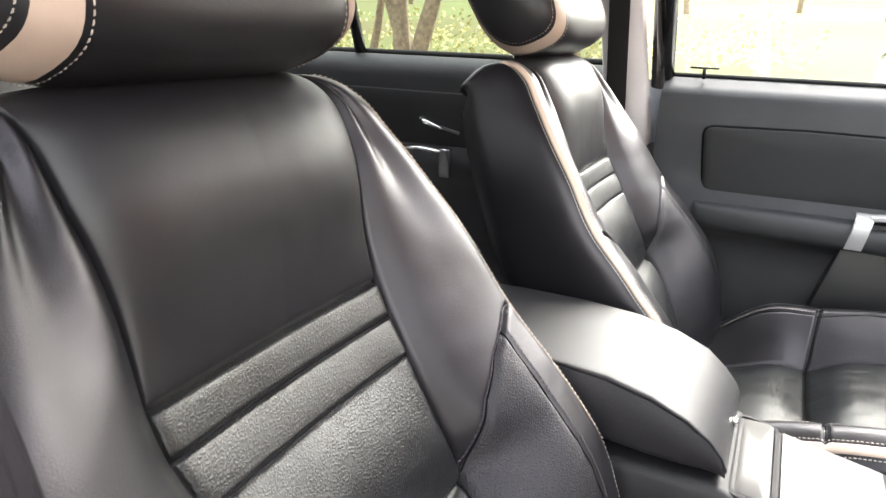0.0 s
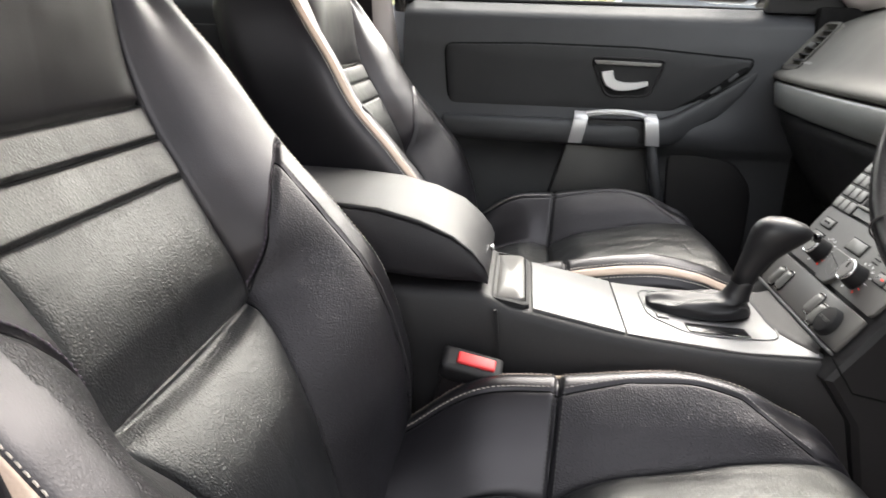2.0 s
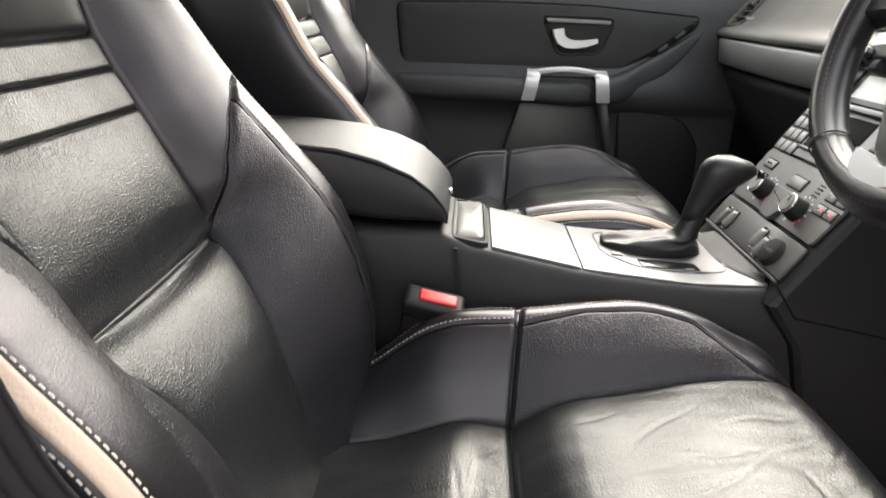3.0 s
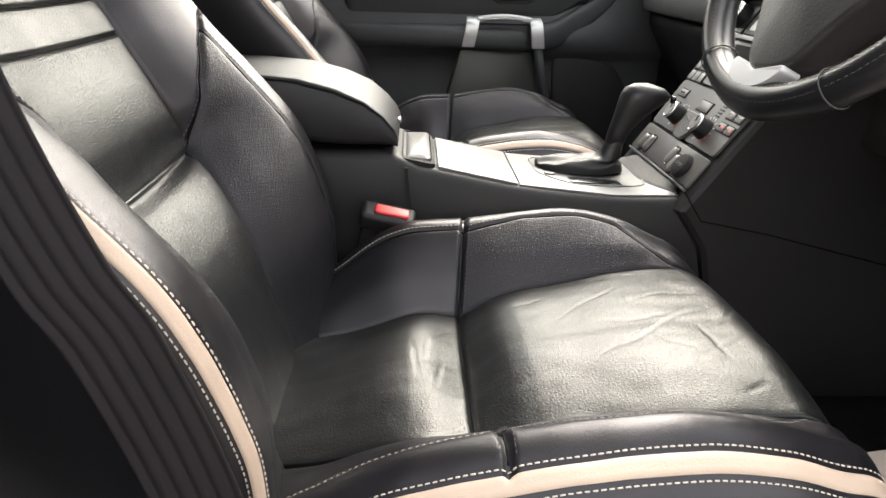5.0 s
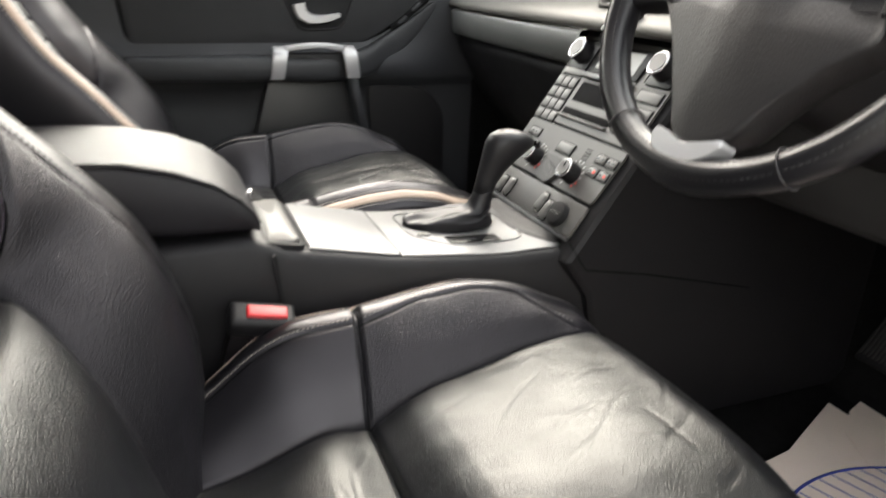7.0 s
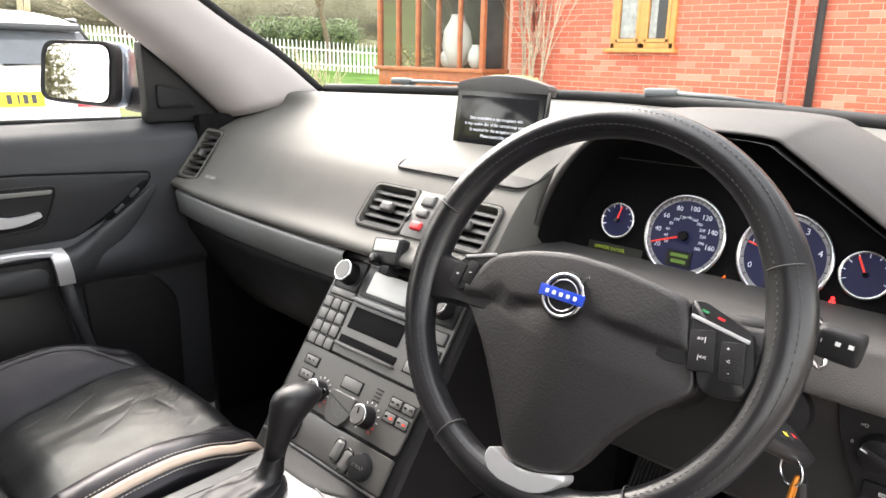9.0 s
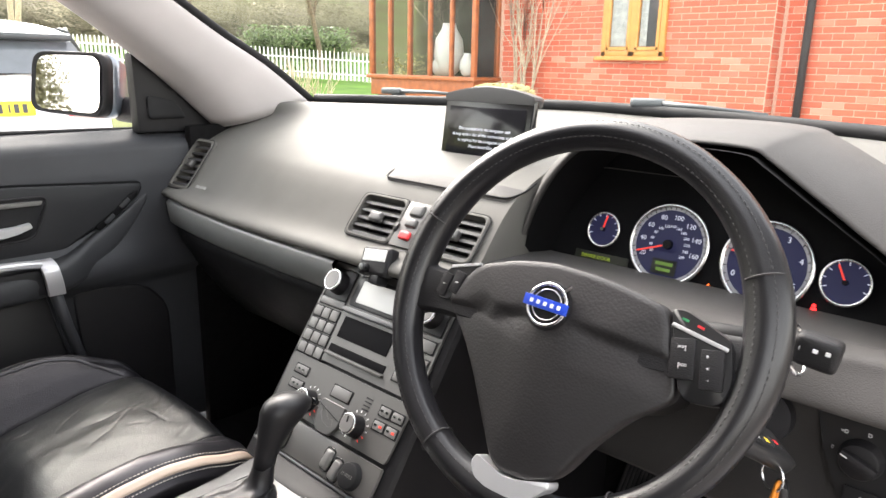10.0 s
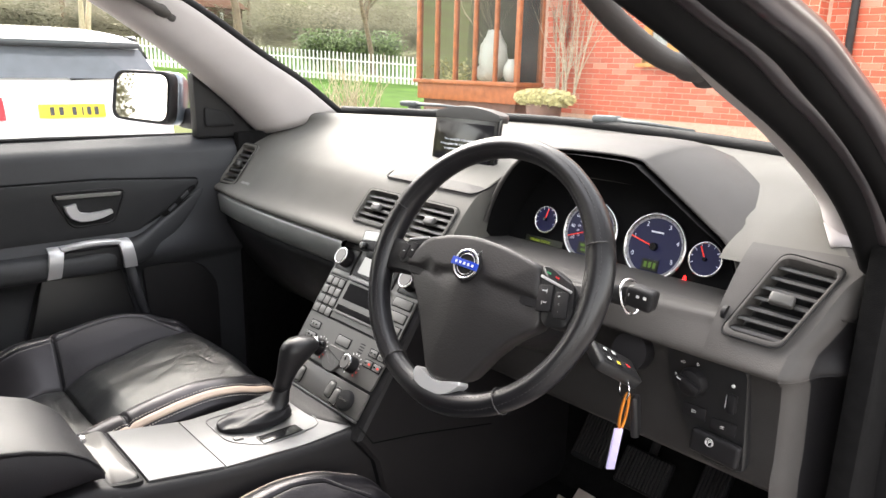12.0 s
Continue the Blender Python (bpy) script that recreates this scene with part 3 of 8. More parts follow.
def front_seat():
    s = thing("front_seat", "black leather front seat with beige side stripes and pale stitching", "car seat", (0.35, SEAT_Y, 0.45), "front seats")
    Q = back_skin()
    P = to_seat(Q)
    Nn = normals_of(P)
    if (Nn[80, P.shape[1] // 2] @ OUT) < 0:
        Nn = -Nn
    mid = P.shape[1] // 2
    e = int(np.argmin(abs(TS - 3)))
    r = {k: int(np.argmin(abs(BACK_ROWS - k))) for k in (0.25, 0.388, 0.428, 0.463)}
    ins = slice(mid - e, mid + e + 1)
    last = len(BACK_ROWS)
    for name, a, b in (("lumbar_pad", 0, r[0.25]), ("lower_panel", r[0.25], r[0.388]), ("leather_band", r[0.388], r[0.428]), ("leather_band", r[0.428], r[0.463]), ("upper_panel", r[0.463], last - 1)):
        under(name, grid(name, P[a:b + 1, ins], LEATHER_SMOOTH if name == "upper_panel" else LEATHER_WORN if name == "leather_band" else LEATHER), s)
    for cols in (slice(0, mid - e + 1), slice(mid + e, None)):
        me = grid("back_bolster", P[:, cols], LEATHER_SUPPLE)
        # the piece under the slanted seam is cut from grained hide
        me.materials.append(LEATHER_GRAINED)
        A = Q[:, cols]
        C = (A[:-1, :-1] + A[1:, 1:]) / 2
        low = (C[..., 1] < lerp(abs(C[..., 0]), SLANT)) & (abs(C[..., 0]) < CREST_W)
        me.polygons.foreach_set("material_index", low.astype(np.int32).ravel())
        under("back_bolster", me, s)
    # rear shell of the backrest
    edge_l, edge_r = P[:, 0], P[:, -1]
    shell = np.stack([edge_l + (edge_r - edge_l) * t - OUT * 0.03 * math.sin(math.pi * t) for t in np.linspace(0, 1, 12)], 1)
    under("back_shell", grid("back_shell", shell, PLASTIC), s)
    top = np.stack([P[-1] + (P[-1, mid] - OUT * 0.03 - P[-1]) * t for t in np.linspace(0, 1, 6)], 0)
    under("back_top", grid("back_top", top, LEATHER_SMOOTH), s)
    # stripes and stitching on both flanks
    rows = slice(12, last - 8)
    off = lambda t: int(np.argmin(abs(TS - t)))
    for sign in (-1, 1):
        s0, s1 = (6.75, 7.4) if sign < 0 else (7.2, 7.7)
        cols = sorted((mid + sign * off(s0), mid + sign * off(s1)))
        under("side_stripe", strip_on("side_stripe", P, Nn, slice(cols[0], cols[1] + 1), BEIGE, rows=rows), s, "beige leather stripe")
        for t in (s0 - 0.15, s1 + 0.18):
            under("stitching", dashes("stitching", *line_on(P, Nn, rows, mid + sign * off(t)), THREAD), s, "pale stitching")
        # sewn seams of the bolster: dark thread in the groove, violet stitches beside it
        near = slice(mid, mid + off(6.9)) if sign > 0 else slice(mid, mid - off(6.9), -1)
        W, Ps, Ns = sign * Q[:, near, 0], P[:, near], Nn[:, near]
        slant = [(v, w) for w, v in resample(SLANT[1:-1])]
        crest = [(v, CREST_W) for v in np.linspace(0.362, -0.03, 90)]
        edge = [(v, back_row(v, sign < 0)[1]) for v in np.linspace(0.60, -0.03, 130)]
        for line in ((slant, crest, edge) if sign > 0 else (slant, edge)):
            under("seam", tube("seam", along_skin(Ps, Ns, W, BACK_ROWS, line, 0.0002)[0], 0.0010, SEAM, 5), s, "dark sewn seam")
        beside = [(v + 0.003, w - 0.0045) for v, w in slant]
        under("stitching", dashes("stitching", *along_skin(Ps, Ns, W, BACK_ROWS, beside, 0.0006), PIPING, step=0.006, width=0.0016), s, "violet stitching")
        beside = [(v, w + 0.005) for v, w in crest]
        if sign > 0:
            under("stitching", dashes("stitching", *along_skin(Ps, Ns, W, BACK_ROWS, beside, 0.0006), DARK_THREAD, width=0.0013), s)
    for level in (0.388, 0.428):
        k = int(np.argmin(abs(BACK_ROWS - level)))
        under("seam", tube("seam", [P[k, j] + Nn[k, j] * 0.0004 for j in range(mid - e, mid + e + 1)], 0.0009, SEAM, 5), s, "dark sewn seam")
    # headrest: a cushioned loop drawn across, with stripes near its ends
    n = 44
    loop = []
    for k in range(n):
        a = 2 * math.pi * k / n
        ca, sa = math.cos(a), math.sin(a)
        loop.append((0.768 + 0.107 * math.copysign(abs(sa) ** 0.72, sa), 0.022 + 0.075 * math.copysign(abs(ca) ** 0.75, ca) - 0.02 * sa))
    loop = np.array(loop)
    centre = loop.mean(0)

    def head_ring(w, grow=0.0):
        f = max(0.0, 1 - abs(w / 0.178) ** 4.0) ** 0.30
        bulge = 0.012 * (w / 0.178) ** 2
        l = centre + (loop - centre) * max(0.25, f) * (1 + grow)
        return [tuple(to_seat(np.array([w, a, b + bulge]))) for a, b in l]
    ws = np.concatenate([-0.178 * np.sin(np.linspace(math.pi / 2, 0, 22)), 0.178 * np.sin(np.linspace(0, math.pi / 2, 22))[1:]])
    under("headrest", loft("headrest", [head_ring(w) for w in ws], LEATHER_SMOOTH), s)
    for sign in (-1, 1):
        band = [head_ring(sign * w, 0.016) for w in np.linspace(0.128, 0.152, 5)]
        under("headrest_stripe", loft("headrest_stripe", band, BEIGE, caps=False), s, "beige leather stripe")
        for w in (0.123, 0.157):
            lp = np.array(head_ring(sign * w, 0.012))
            nn = lp - lp.mean(0)
            under("stitching", dashes("stitching", np.concatenate([lp, lp[:1]]), np.concatenate([nn, nn[:1]]), THREAD), s, "pale stitching")
        foot, head = to_seat(np.array([sign * 0.055, 0.60, -0.035])), to_seat(np.array([sign * 0.055, 0.72, -0.02]))
        under("headrest_post", tube("headrest_post", [foot, head], 0.006, CHROME), s)
    # cushion
    Q = cushion_skin()
    P = np.stack([Q[..., 1], SEAT_Y + Q[..., 0], Q[..., 2]], -1)
    Nn = normals_of(P)
    if Nn[60, P.shape[1] // 2, 2] < 0:
        Nn = -Nn
    k = int(np.argmin(abs(CUSHION_ROWS - 0.385)))
    for name, a, b in (("rear_pad", 0, k), ("front_pad", k, len(CUSHION_ROWS) - 1)):
        under(name, grid(name, P[a:b + 1, ins], LEATHER_WORN), s)
    for cols in (slice(0, mid - e + 1), slice(mid + e, None)):
        me = grid("cushion_bolster", P[:, cols], LEATHER_SUPPLE)
        # grained hide between the cross seam and the crest's seam
        me.materials.append(LEATHER_GRAINED)
        A = Q[:, cols]
        C = (A[:-1, :-1] + A[1:, 1:]) / 2
        piece = (C[..., 1] > 0.388) & (abs(C[..., 0]) < lerp(C[..., 1], CUSHION_CREST))
        me.polygons.foreach_set("material_index", piece.astype(np.int32).ravel())
        under("cushion_bolster", me, s)
    rows = slice(16, int(np.argmin(abs(CUSHION_ROWS - 0.70))))
    for sign in (-1, 1):
        cols = sorted((mid + sign * off(7.2), mid + sign * off(7.7)))
        under("side_stripe", strip_on("side_stripe", P, Nn, slice(cols[0], cols[1] + 1), BEIGE, rows=rows), s, "beige leather stripe")
        for t in (6.95, 7.9):
            under("stitching", dashes("stitching", *line_on(P, Nn, rows, mid + sign * off(t)), THREAD), s, "pale stitching")
        near = slice(mid, mid + off(6.9)) if sign > 0 else slice(mid, mid - off(6.9), -1)
        W, Ps, Ns = sign * Q[:, near, 0], P[:, near], Nn[:, near]
        crest = [(v, float(lerp(v, CUSHION_CREST))) for v in np.linspace(0.18, 0.655, 110)]
        edge = [(v, float(cushion_row(v)[1])) for v in np.linspace(0.18, 0.72, 120)]
        across = [(0.385 + 0.01 * min(1, (w - 0.134) / 0.08), w) for w in np.linspace(0.134, 0.255, 40)]
        for line in (crest, edge, across):
            under("seam", tube("seam", along_skin(Ps, Ns, W, CUSHION_ROWS, line, 0.0002)[0], 0.0010, SEAM, 5), s, "dark sewn seam")
        under("stitching", dashes("stitching", *along_skin(Ps, Ns, W, CUSHION_ROWS, [(v, w + 0.004) for v, w in crest if v < 0.388], 0.0006), THREAD, width=0.0009), s, "pale stitching")
        under("stitching", dashes("stitching", *along_skin(Ps, Ns, W, CUSHION_ROWS, [(v, w + 0.005) for v, w in crest if v > 0.395], 0.0006), GREY_THREAD, width=0.0011), s)
        for t in (-0.006, 0.006):
            under("stitching", dashes("stitching", *along_skin(Ps, Ns, W, CUSHION_ROWS, [(v + t, w) for v, w in across], 0.0006), DARK_THREAD, width=0.0013), s)
    under("seam", tube("seam", [P[k, j] + Nn[k, j] * 0.0004 for j in range(mid - e, mid + e + 1)], 0.0010, SEAM, 5), s, "dark sewn seam")
    # base with slide rails
    under("seat_base", box("seat_base", (0.46, 0.44, 0.12), pose(0.38, SEAT_Y, 0.53), PLASTIC, 0.02), s)
    for y in (-0.2, 0.2):
        under("slide_rail", box("slide_rail", (0.5, 0.04, 0.035), pose(0.38, SEAT_Y + y, 0.463), RUBBER, 0.005), s)
    return s


driver_seat = front_seat()
passenger_seat = copy_thing(driver_seat, Matrix.Translation((0.375, SEAT_Y + 0.815, 0.45)))
for ob in passenger_seat.children:
    # its cushion is set higher than the driver's
    if 0.66 < max(v.co.z for v in ob.data.vertices) < 0.80:
        ob.matrix_basis = Matrix.Translation((0, 0, 0.032)) @ ob.matrix_basis
tagged(passenger_seat, "black leather front seat beside the centre console, beige piping, creased cushion")


# ---- cabin shell ----
FLOOR_Z = 0.44
under("floor", prism("floor", [(-1.3, -0.80), (1.5, -0.80), (1.5, 0.80), (-1.3, 0.80)], FLOOR_Z - 0.03, FLOOR_Z, CARPET, axis="z"), None)
tagged(bpy.data.objects["floor"], "black carpeted cabin floor", "floor", "", "structure")
bulk = under("wall_front", prism("wall_front", [(1.50, 0.3), (1.53, 0.3), (1.53, 1.12), (1.50, 1.12)], -0.85, 0.85, CARPET), None)
tagged(bulk, "black carpeted footwell bulkhead", "wall", "", "structure")
for side_y in (-0.80, 0.80):
    kick = under("wall_kick_panel", box("wall_kick_panel", (0.56, 0.03, 0.78), pose(1.26, side_y + math.copysign(0.012, side_y), 0.81), CARPET, 0.01), None)
    tagged(kick, "black carpeted footwell side panel", "wall", "", "structure")
toe = under("wall_toeboard", prism("wall_toeboard", [(1.28, FLOOR_Z + 0.001), (1.495, 0.68), (1.495, FLOOR_Z + 0.001)], -0.795, 0.795, CARPET), None)
tagged(toe, "black carpeted sloping toe board", "wall", "", "structure")


def roof():
    ys = np.linspace(-0.66, 0.66, 15)
    xs = np.linspace(-1.9, 0.52, 14)
    P = [[(x, y, 1.66 - 0.05 * (y / 0.66) ** 2 - 0.06 * max(0, (x + 0.2) / 0.7) ** 2) for y in ys] for x in xs]
    up = [[(x, y * 1.04, z + 0.04) for x, y, z in row] for row in P]
    c = under("ceiling", grid("ceiling", P, HEADLINER), None)
    tagged(c, "pale grey cloth headliner of the car", "ceiling", "", "structure")
    o = under("roof", grid("roof", up, CAR_PAINT), None)
    tagged(o, "silver painted car roof", "roof", "", "structure")


CAR_PAINT = material("silver_blue_paint", (0.20, 0.23, 0.27), 0.3, metal=0.6, coat=1.0, vary=0.03)
WHITE_PAINT = material("white_car_paint", (0.78, 0.79, 0.80), 0.25, coat=0.8, vary=0.02)
roof()


# ---- passenger door ----
def door_face(x, z):
    """How far out the door's inner skin stands at x and z."""
    return 0.80 + 0.02 * np.clip((z - 1.10) / 0.1, 0, 1) - 0.035 * np.exp(-(((z - 0.905) / 0.05) ** 2)) * np.clip((0.93 - x) / 0.2, 0, 1)


def passenger_door():
    d = thing("door_1", "black front passenger door with silver pull handle, closed", "car door", (0.45, 0.82, 0.5), "", "structure")
    xs, zs = np.linspace(0.045, 1.02, 60), np.concatenate([np.linspace(0.47, 1.16, 60), [1.175, 1.185, 1.19]])
    P = []
    for z in zs:
        row = []
        for x in xs:
            y = door_face(x, z)
            if z > 1.16:
                y += (z - 1.16) * 1.5
            if z < 0.86:
                y += 0.015
            row.append((x, y, z))
        P.append(row)
    sill = [[(x, 0.87, 1.192) for x in xs], [(x, 0.875, 1.15) for x in xs]]
    me = grid("door_panel", P + sill, DOOR_PLASTIC)
    # the lower mouldings are darker than the upper rail
    me.materials.append(DOOR_LOWER)
    for p in me.polygons:
        p.material_index = 1 if p.center.z < 0.89 else 0
    under("door_panel", me, d)
    # upper insert, a padded field with a raised rim
    pts = [(0.147, 1.094), (0.35, 1.10), (0.60, 1.098), (0.857, 1.080), (0.845, 1.055), (0.74, 0.99), (0.68, 0.955), (0.60, 0.948), (0.35, 0.942), (0.162, 0.94)]
    out = rounded(pts, 0.02)
    under("door_insert", pad_on("door_insert", out, lambda x, z: 0.795, -1, 0.006, FABRIC), d, "matt black padded insert")
    under("insert_rim", tube("insert_rim", [(x, 0.7985, z) for x, z in out + out[:1]], 0.0045, BLACK_MATT), d)
    # armrest ledge under the insert, sweeping up towards the dashboard
    secs = []
    for x in np.linspace(0.15, 0.880, 60):
        top = float(smooth_lerp(x, [(0.15, 0.934), (0.35, 0.936), (0.60, 0.940), (0.68, 0.950), (0.74, 0.980), (0.80, 1.014), (0.85, 1.046), (0.880, 1.064)]))
        low = float(smooth_lerp(x, [(0.15, 0.880), (0.45, 0.878), (0.62, 0.876), (0.70, 0.888), (0.76, 0.926), (0.82, 0.978), (0.86, 1.028), (0.880, 1.058)]))
        out_by = float(smooth_lerp(x, [(0.15, 0.052), (0.25, 0.070), (0.62, 0.074), (0.68, 0.060), (0.74, 0.034), (0.80, 0.020), (0.85, 0.010), (0.880, 0.004)]))
        sec = []
        for a in np.linspace(0, 2 * math.pi, 24, endpoint=False):
            ca, sa = math.cos(a), math.sin(a)
            sec.append((x, 0.806 - out_by * (0.5 + 0.5 * math.copysign(abs(ca) ** 0.6, ca)), (top + low) / 2 + (top - low) / 2 * math.copysign(abs(sa) ** 0.7, sa)))
        secs.append(sec)
    under("door_armrest", loft("door_armrest", secs, DOOR_LOWER), d)
    # pull handle: two flat brackets and the bridge between them
    for x, dx in ((0.474, -0.012), (0.627, 0.011)):
        secs = [[(x + dx * t + wx, 0.7215 - 0.010 * math.sin(math.pi * (0.1 + 0.85 * t)) + 0.022 * max(0, 0.12 - t) / 0.12 + dy, 0.956 - 0.070 * t) for wx, dy in ((-0.0155, 0.001), (-0.0145, 0), (0.0145, 0), (0.0155, 0.001), (0.0155, 0.012), (-0.0155, 0.012))] for t in np.linspace(0, 1, 12)]
        under("handle_bracket", loft("handle_bracket", secs, SATIN, sharp=40), d, "satin silver bracket")
    bridge = [[(x, 0.738 - dy - 0.010 * math.sin(math.pi * t), 0.951 + dz + 0.008 * math.sin(math.pi * t)) for dy, dz in ((0.0, -0.006), (0.013, -0.006), (0.016, -0.003), (0.016, 0.003), (0.013, 0.006), (-0.004, 0.0065), (-0.012, 0.004), (-0.012, -0.004))] for t in np.linspace(0, 1, 14) for x in (0.484 + 0.134 * t,)]
    under("handle_bridge", loft("handle_bridge", bridge, SATIN, sharp=40), d, "satin silver grip")
    under("grip_back", box("grip_back", (0.165, 0.03, 0.055), pose(0.548, 0.745, 0.914), PLASTIC, 0.01), d)
    # map pocket: its hollow's shade is painted as a dark slab, with a light rib each side
    under("door_pocket", prism("door_pocket", [(0.45, 0.885), (0.63, 0.885), (0.70, 0.55), (0.36, 0.55)], 0.775, 0.83, GLOSS_DARK, 0.008), d, "dark slab painted as the pocket's shaded hollow")
    under("pocket_rib", tube("pocket_rib", [(0.638, 0.735, 0.885), (0.66, 0.758, 0.80), (0.70, 0.775, 0.66), (0.73, 0.785, 0.5)], 0.012, DOOR_PLASTIC), d)
    under("speaker_field", pad_on("speaker_field", rounded([(0.69, 0.868), (0.85, 0.845), (0.90, 0.78), (0.90, 0.52), (0.76, 0.52), (0.70, 0.72)], 0.03), lambda x, z: 0.808, -1, 0.006, PLASTIC), d)
    # inner latch: black pad with the recess's shade in its colour, bright top bar and hooked lever
    under("latch_recess", pad_on("latch_recess", rounded([(0.490, 1.074), (0.660, 1.072), (0.628, 0.994), (0.532, 0.990)], 0.02), lambda x, z: 0.794, -1, 0.006, RUBBER), d)
    rim = rounded([(0.488, 1.076), (0.662, 1.074), (0.630, 0.991), (0.530, 0.987)], 0.02)
    under("latch_rim", tube("latch_rim", [(x, 0.788, z) for x, z in rim + rim[:1]], 0.0025, PLASTIC), d)
    under("latch_top", prism("latch_top", [(0.496, 1.070), (0.650, 1.067), (0.646, 1.059), (0.502, 1.061)], 0.780, 0.790, BUTTON, 0.002), d, "grey top edge")
    line = np.array([(0.527, 1.046), (0.529, 1.034), (0.535, 1.022), (0.549, 1.014), (0.570, 1.012), (0.595, 1.015), (0.621, 1.022)])
    half = np.array([0.0135, 0.0135, 0.0130, 0.0115, 0.0095, 0.0080, 0.0050])
    side = np.gradient(line, axis=0)
    side = np.stack([-side[:, 1], side[:, 0]], 1) / np.linalg.norm(side, axis=1)[:, None]
    secs = [[(p[0] + q[0] * h * k, y, p[1] + q[1] * h * k) for k, y in ((-1, 0.784), (-1, 0.772), (-0.8, 0.769), (0.8, 0.769), (1, 0.772), (1, 0.784))] for p, q, h in zip(line, side, half)]
    under("latch_lever", loft("latch_lever", secs, SATIN, sharp=35), d, "satin silver door latch")
    # window switch pod
    pod = [(0.745, 0.997), (0.79, 1.030), (0.828, 1.062), (0.846, 1.068), (0.838, 1.052), (0.80, 1.020), (0.755, 0.987)]
    under("switch_pod", pad_on("switch_pod", rounded(pod, 0.01), lambda x, z: 0.788, -1, 0.003, BLACK_MATT), d)
    for x, z in ((0.777, 1.011), (0.812, 1.042)):
        under("window_switch", box("window_switch", (0.026, 0.006, 0.010), pose(x, 0.784, z, 0, -40, 0), DOOR_LOWER, 0.003), d)
    # lock pin
    under("lock_pin", tube("lock_pin", [(0.125, 0.853, 1.19), (0.125, 0.853, 1.212)], 0.004, PLASTIC), d)
    under("lock_pin_head", tube("lock_pin_head", [(0.095, 0.853, 1.214), (0.155, 0.853, 1.214)], 0.0025, PLASTIC), d)
    under("window_seal", tube("window_seal", [(0.03, 0.876, 1.195), (0.5, 0.876, 1.196), (0.9, 0.876, 1.19), (1.0, 0.876, 1.185)], 0.006, RUBBER), d)
    under("window_glass", grid("window_glass", [[(0.03, 0.88, 1.17), (0.93, 0.88, 1.17)], [(0.06, 0.74, 1.60), (0.40, 0.72, 1.60)]], GLASS), d)
    under("window_frame", tube("window_frame", [(0.035, 0.875, 1.17), (0.03, 0.80, 1.42), (0.02, 0.73, 1.60)], 0.026, GLOSS_BLACK), d)
    # mirror corner cover
    under("corner_cover", prism("corner_cover", [(0.878, 1.184), (1.09, 1.184), (1.07, 1.235), (1.0, 1.295), (0.93, 1.352), (0.874, 1.36)], 0.832, 0.87, PLASTIC, 0.008), d, "matt black mirror corner cover")
    under("tweeter", pad_on("tweeter", rounded([(0.90, 1.215), (0.99, 1.215), (0.965, 1.255), (0.90, 1.27)], 0.012), lambda x, z: 0.829, -1, 0.006, RUBBER), d)
    under("outer_skin", grid("outer_skin", [[(-0.0, 0.95, 0.35), (1.1, 0.95, 0.35)], [(-0.0, 0.96, 0.9), (1.1, 0.96, 0.9)], [(-0.0, 0.90, 1.18), (1.1, 0.90, 1.18)]], CAR_PAINT), d, "silver painted outer skin")
    return d


def rounded(pts, r, k=5):
    """An outline with its corners rounded."""
    out = []
    n = len(pts)
    for i in range(n):
        p0, p, p1 = (Vector(pts[j % n]) for j in (i - 1, i, i + 1))
        a, b = (p0 - p), (p1 - p)
        ra = min(r, a.length * 0.45, b.length * 0.45)
        A, Bq = p + a.normalized() * ra, p + b.normalized() * ra
        for j in range(k + 1):
            t = j / k
            q = A * (1 - t) ** 2 + p * 2 * t * (1 - t) + Bq * t**2
            out.append((q.x, q.y))
    return out


def pad_on(name, outline, face, sign, rise, mat):
    """A cushioned field on an upright surface y = face(x, z), standing proud by rise towards sign * y."""
    c = Vector((sum(p[0] for p in outline) / len(outline), sum(p[1] for p in outline) / len(outline)))
    rings = []
    for s, h in ((1.0, -0.006), (1.0, 0.35), (0.985, 0.8), (0.95, 1.0), (0.5, 1.0), (0.02, 1.0)):
        rings.append([((c.x + (x - c.x) * s), face(x, z) + sign * rise * h, (c.y + (z - c.y) * s)) for x, z in outline])
    return loft(name, rings, mat)


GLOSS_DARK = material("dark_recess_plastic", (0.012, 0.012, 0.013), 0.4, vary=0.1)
passenger_door()


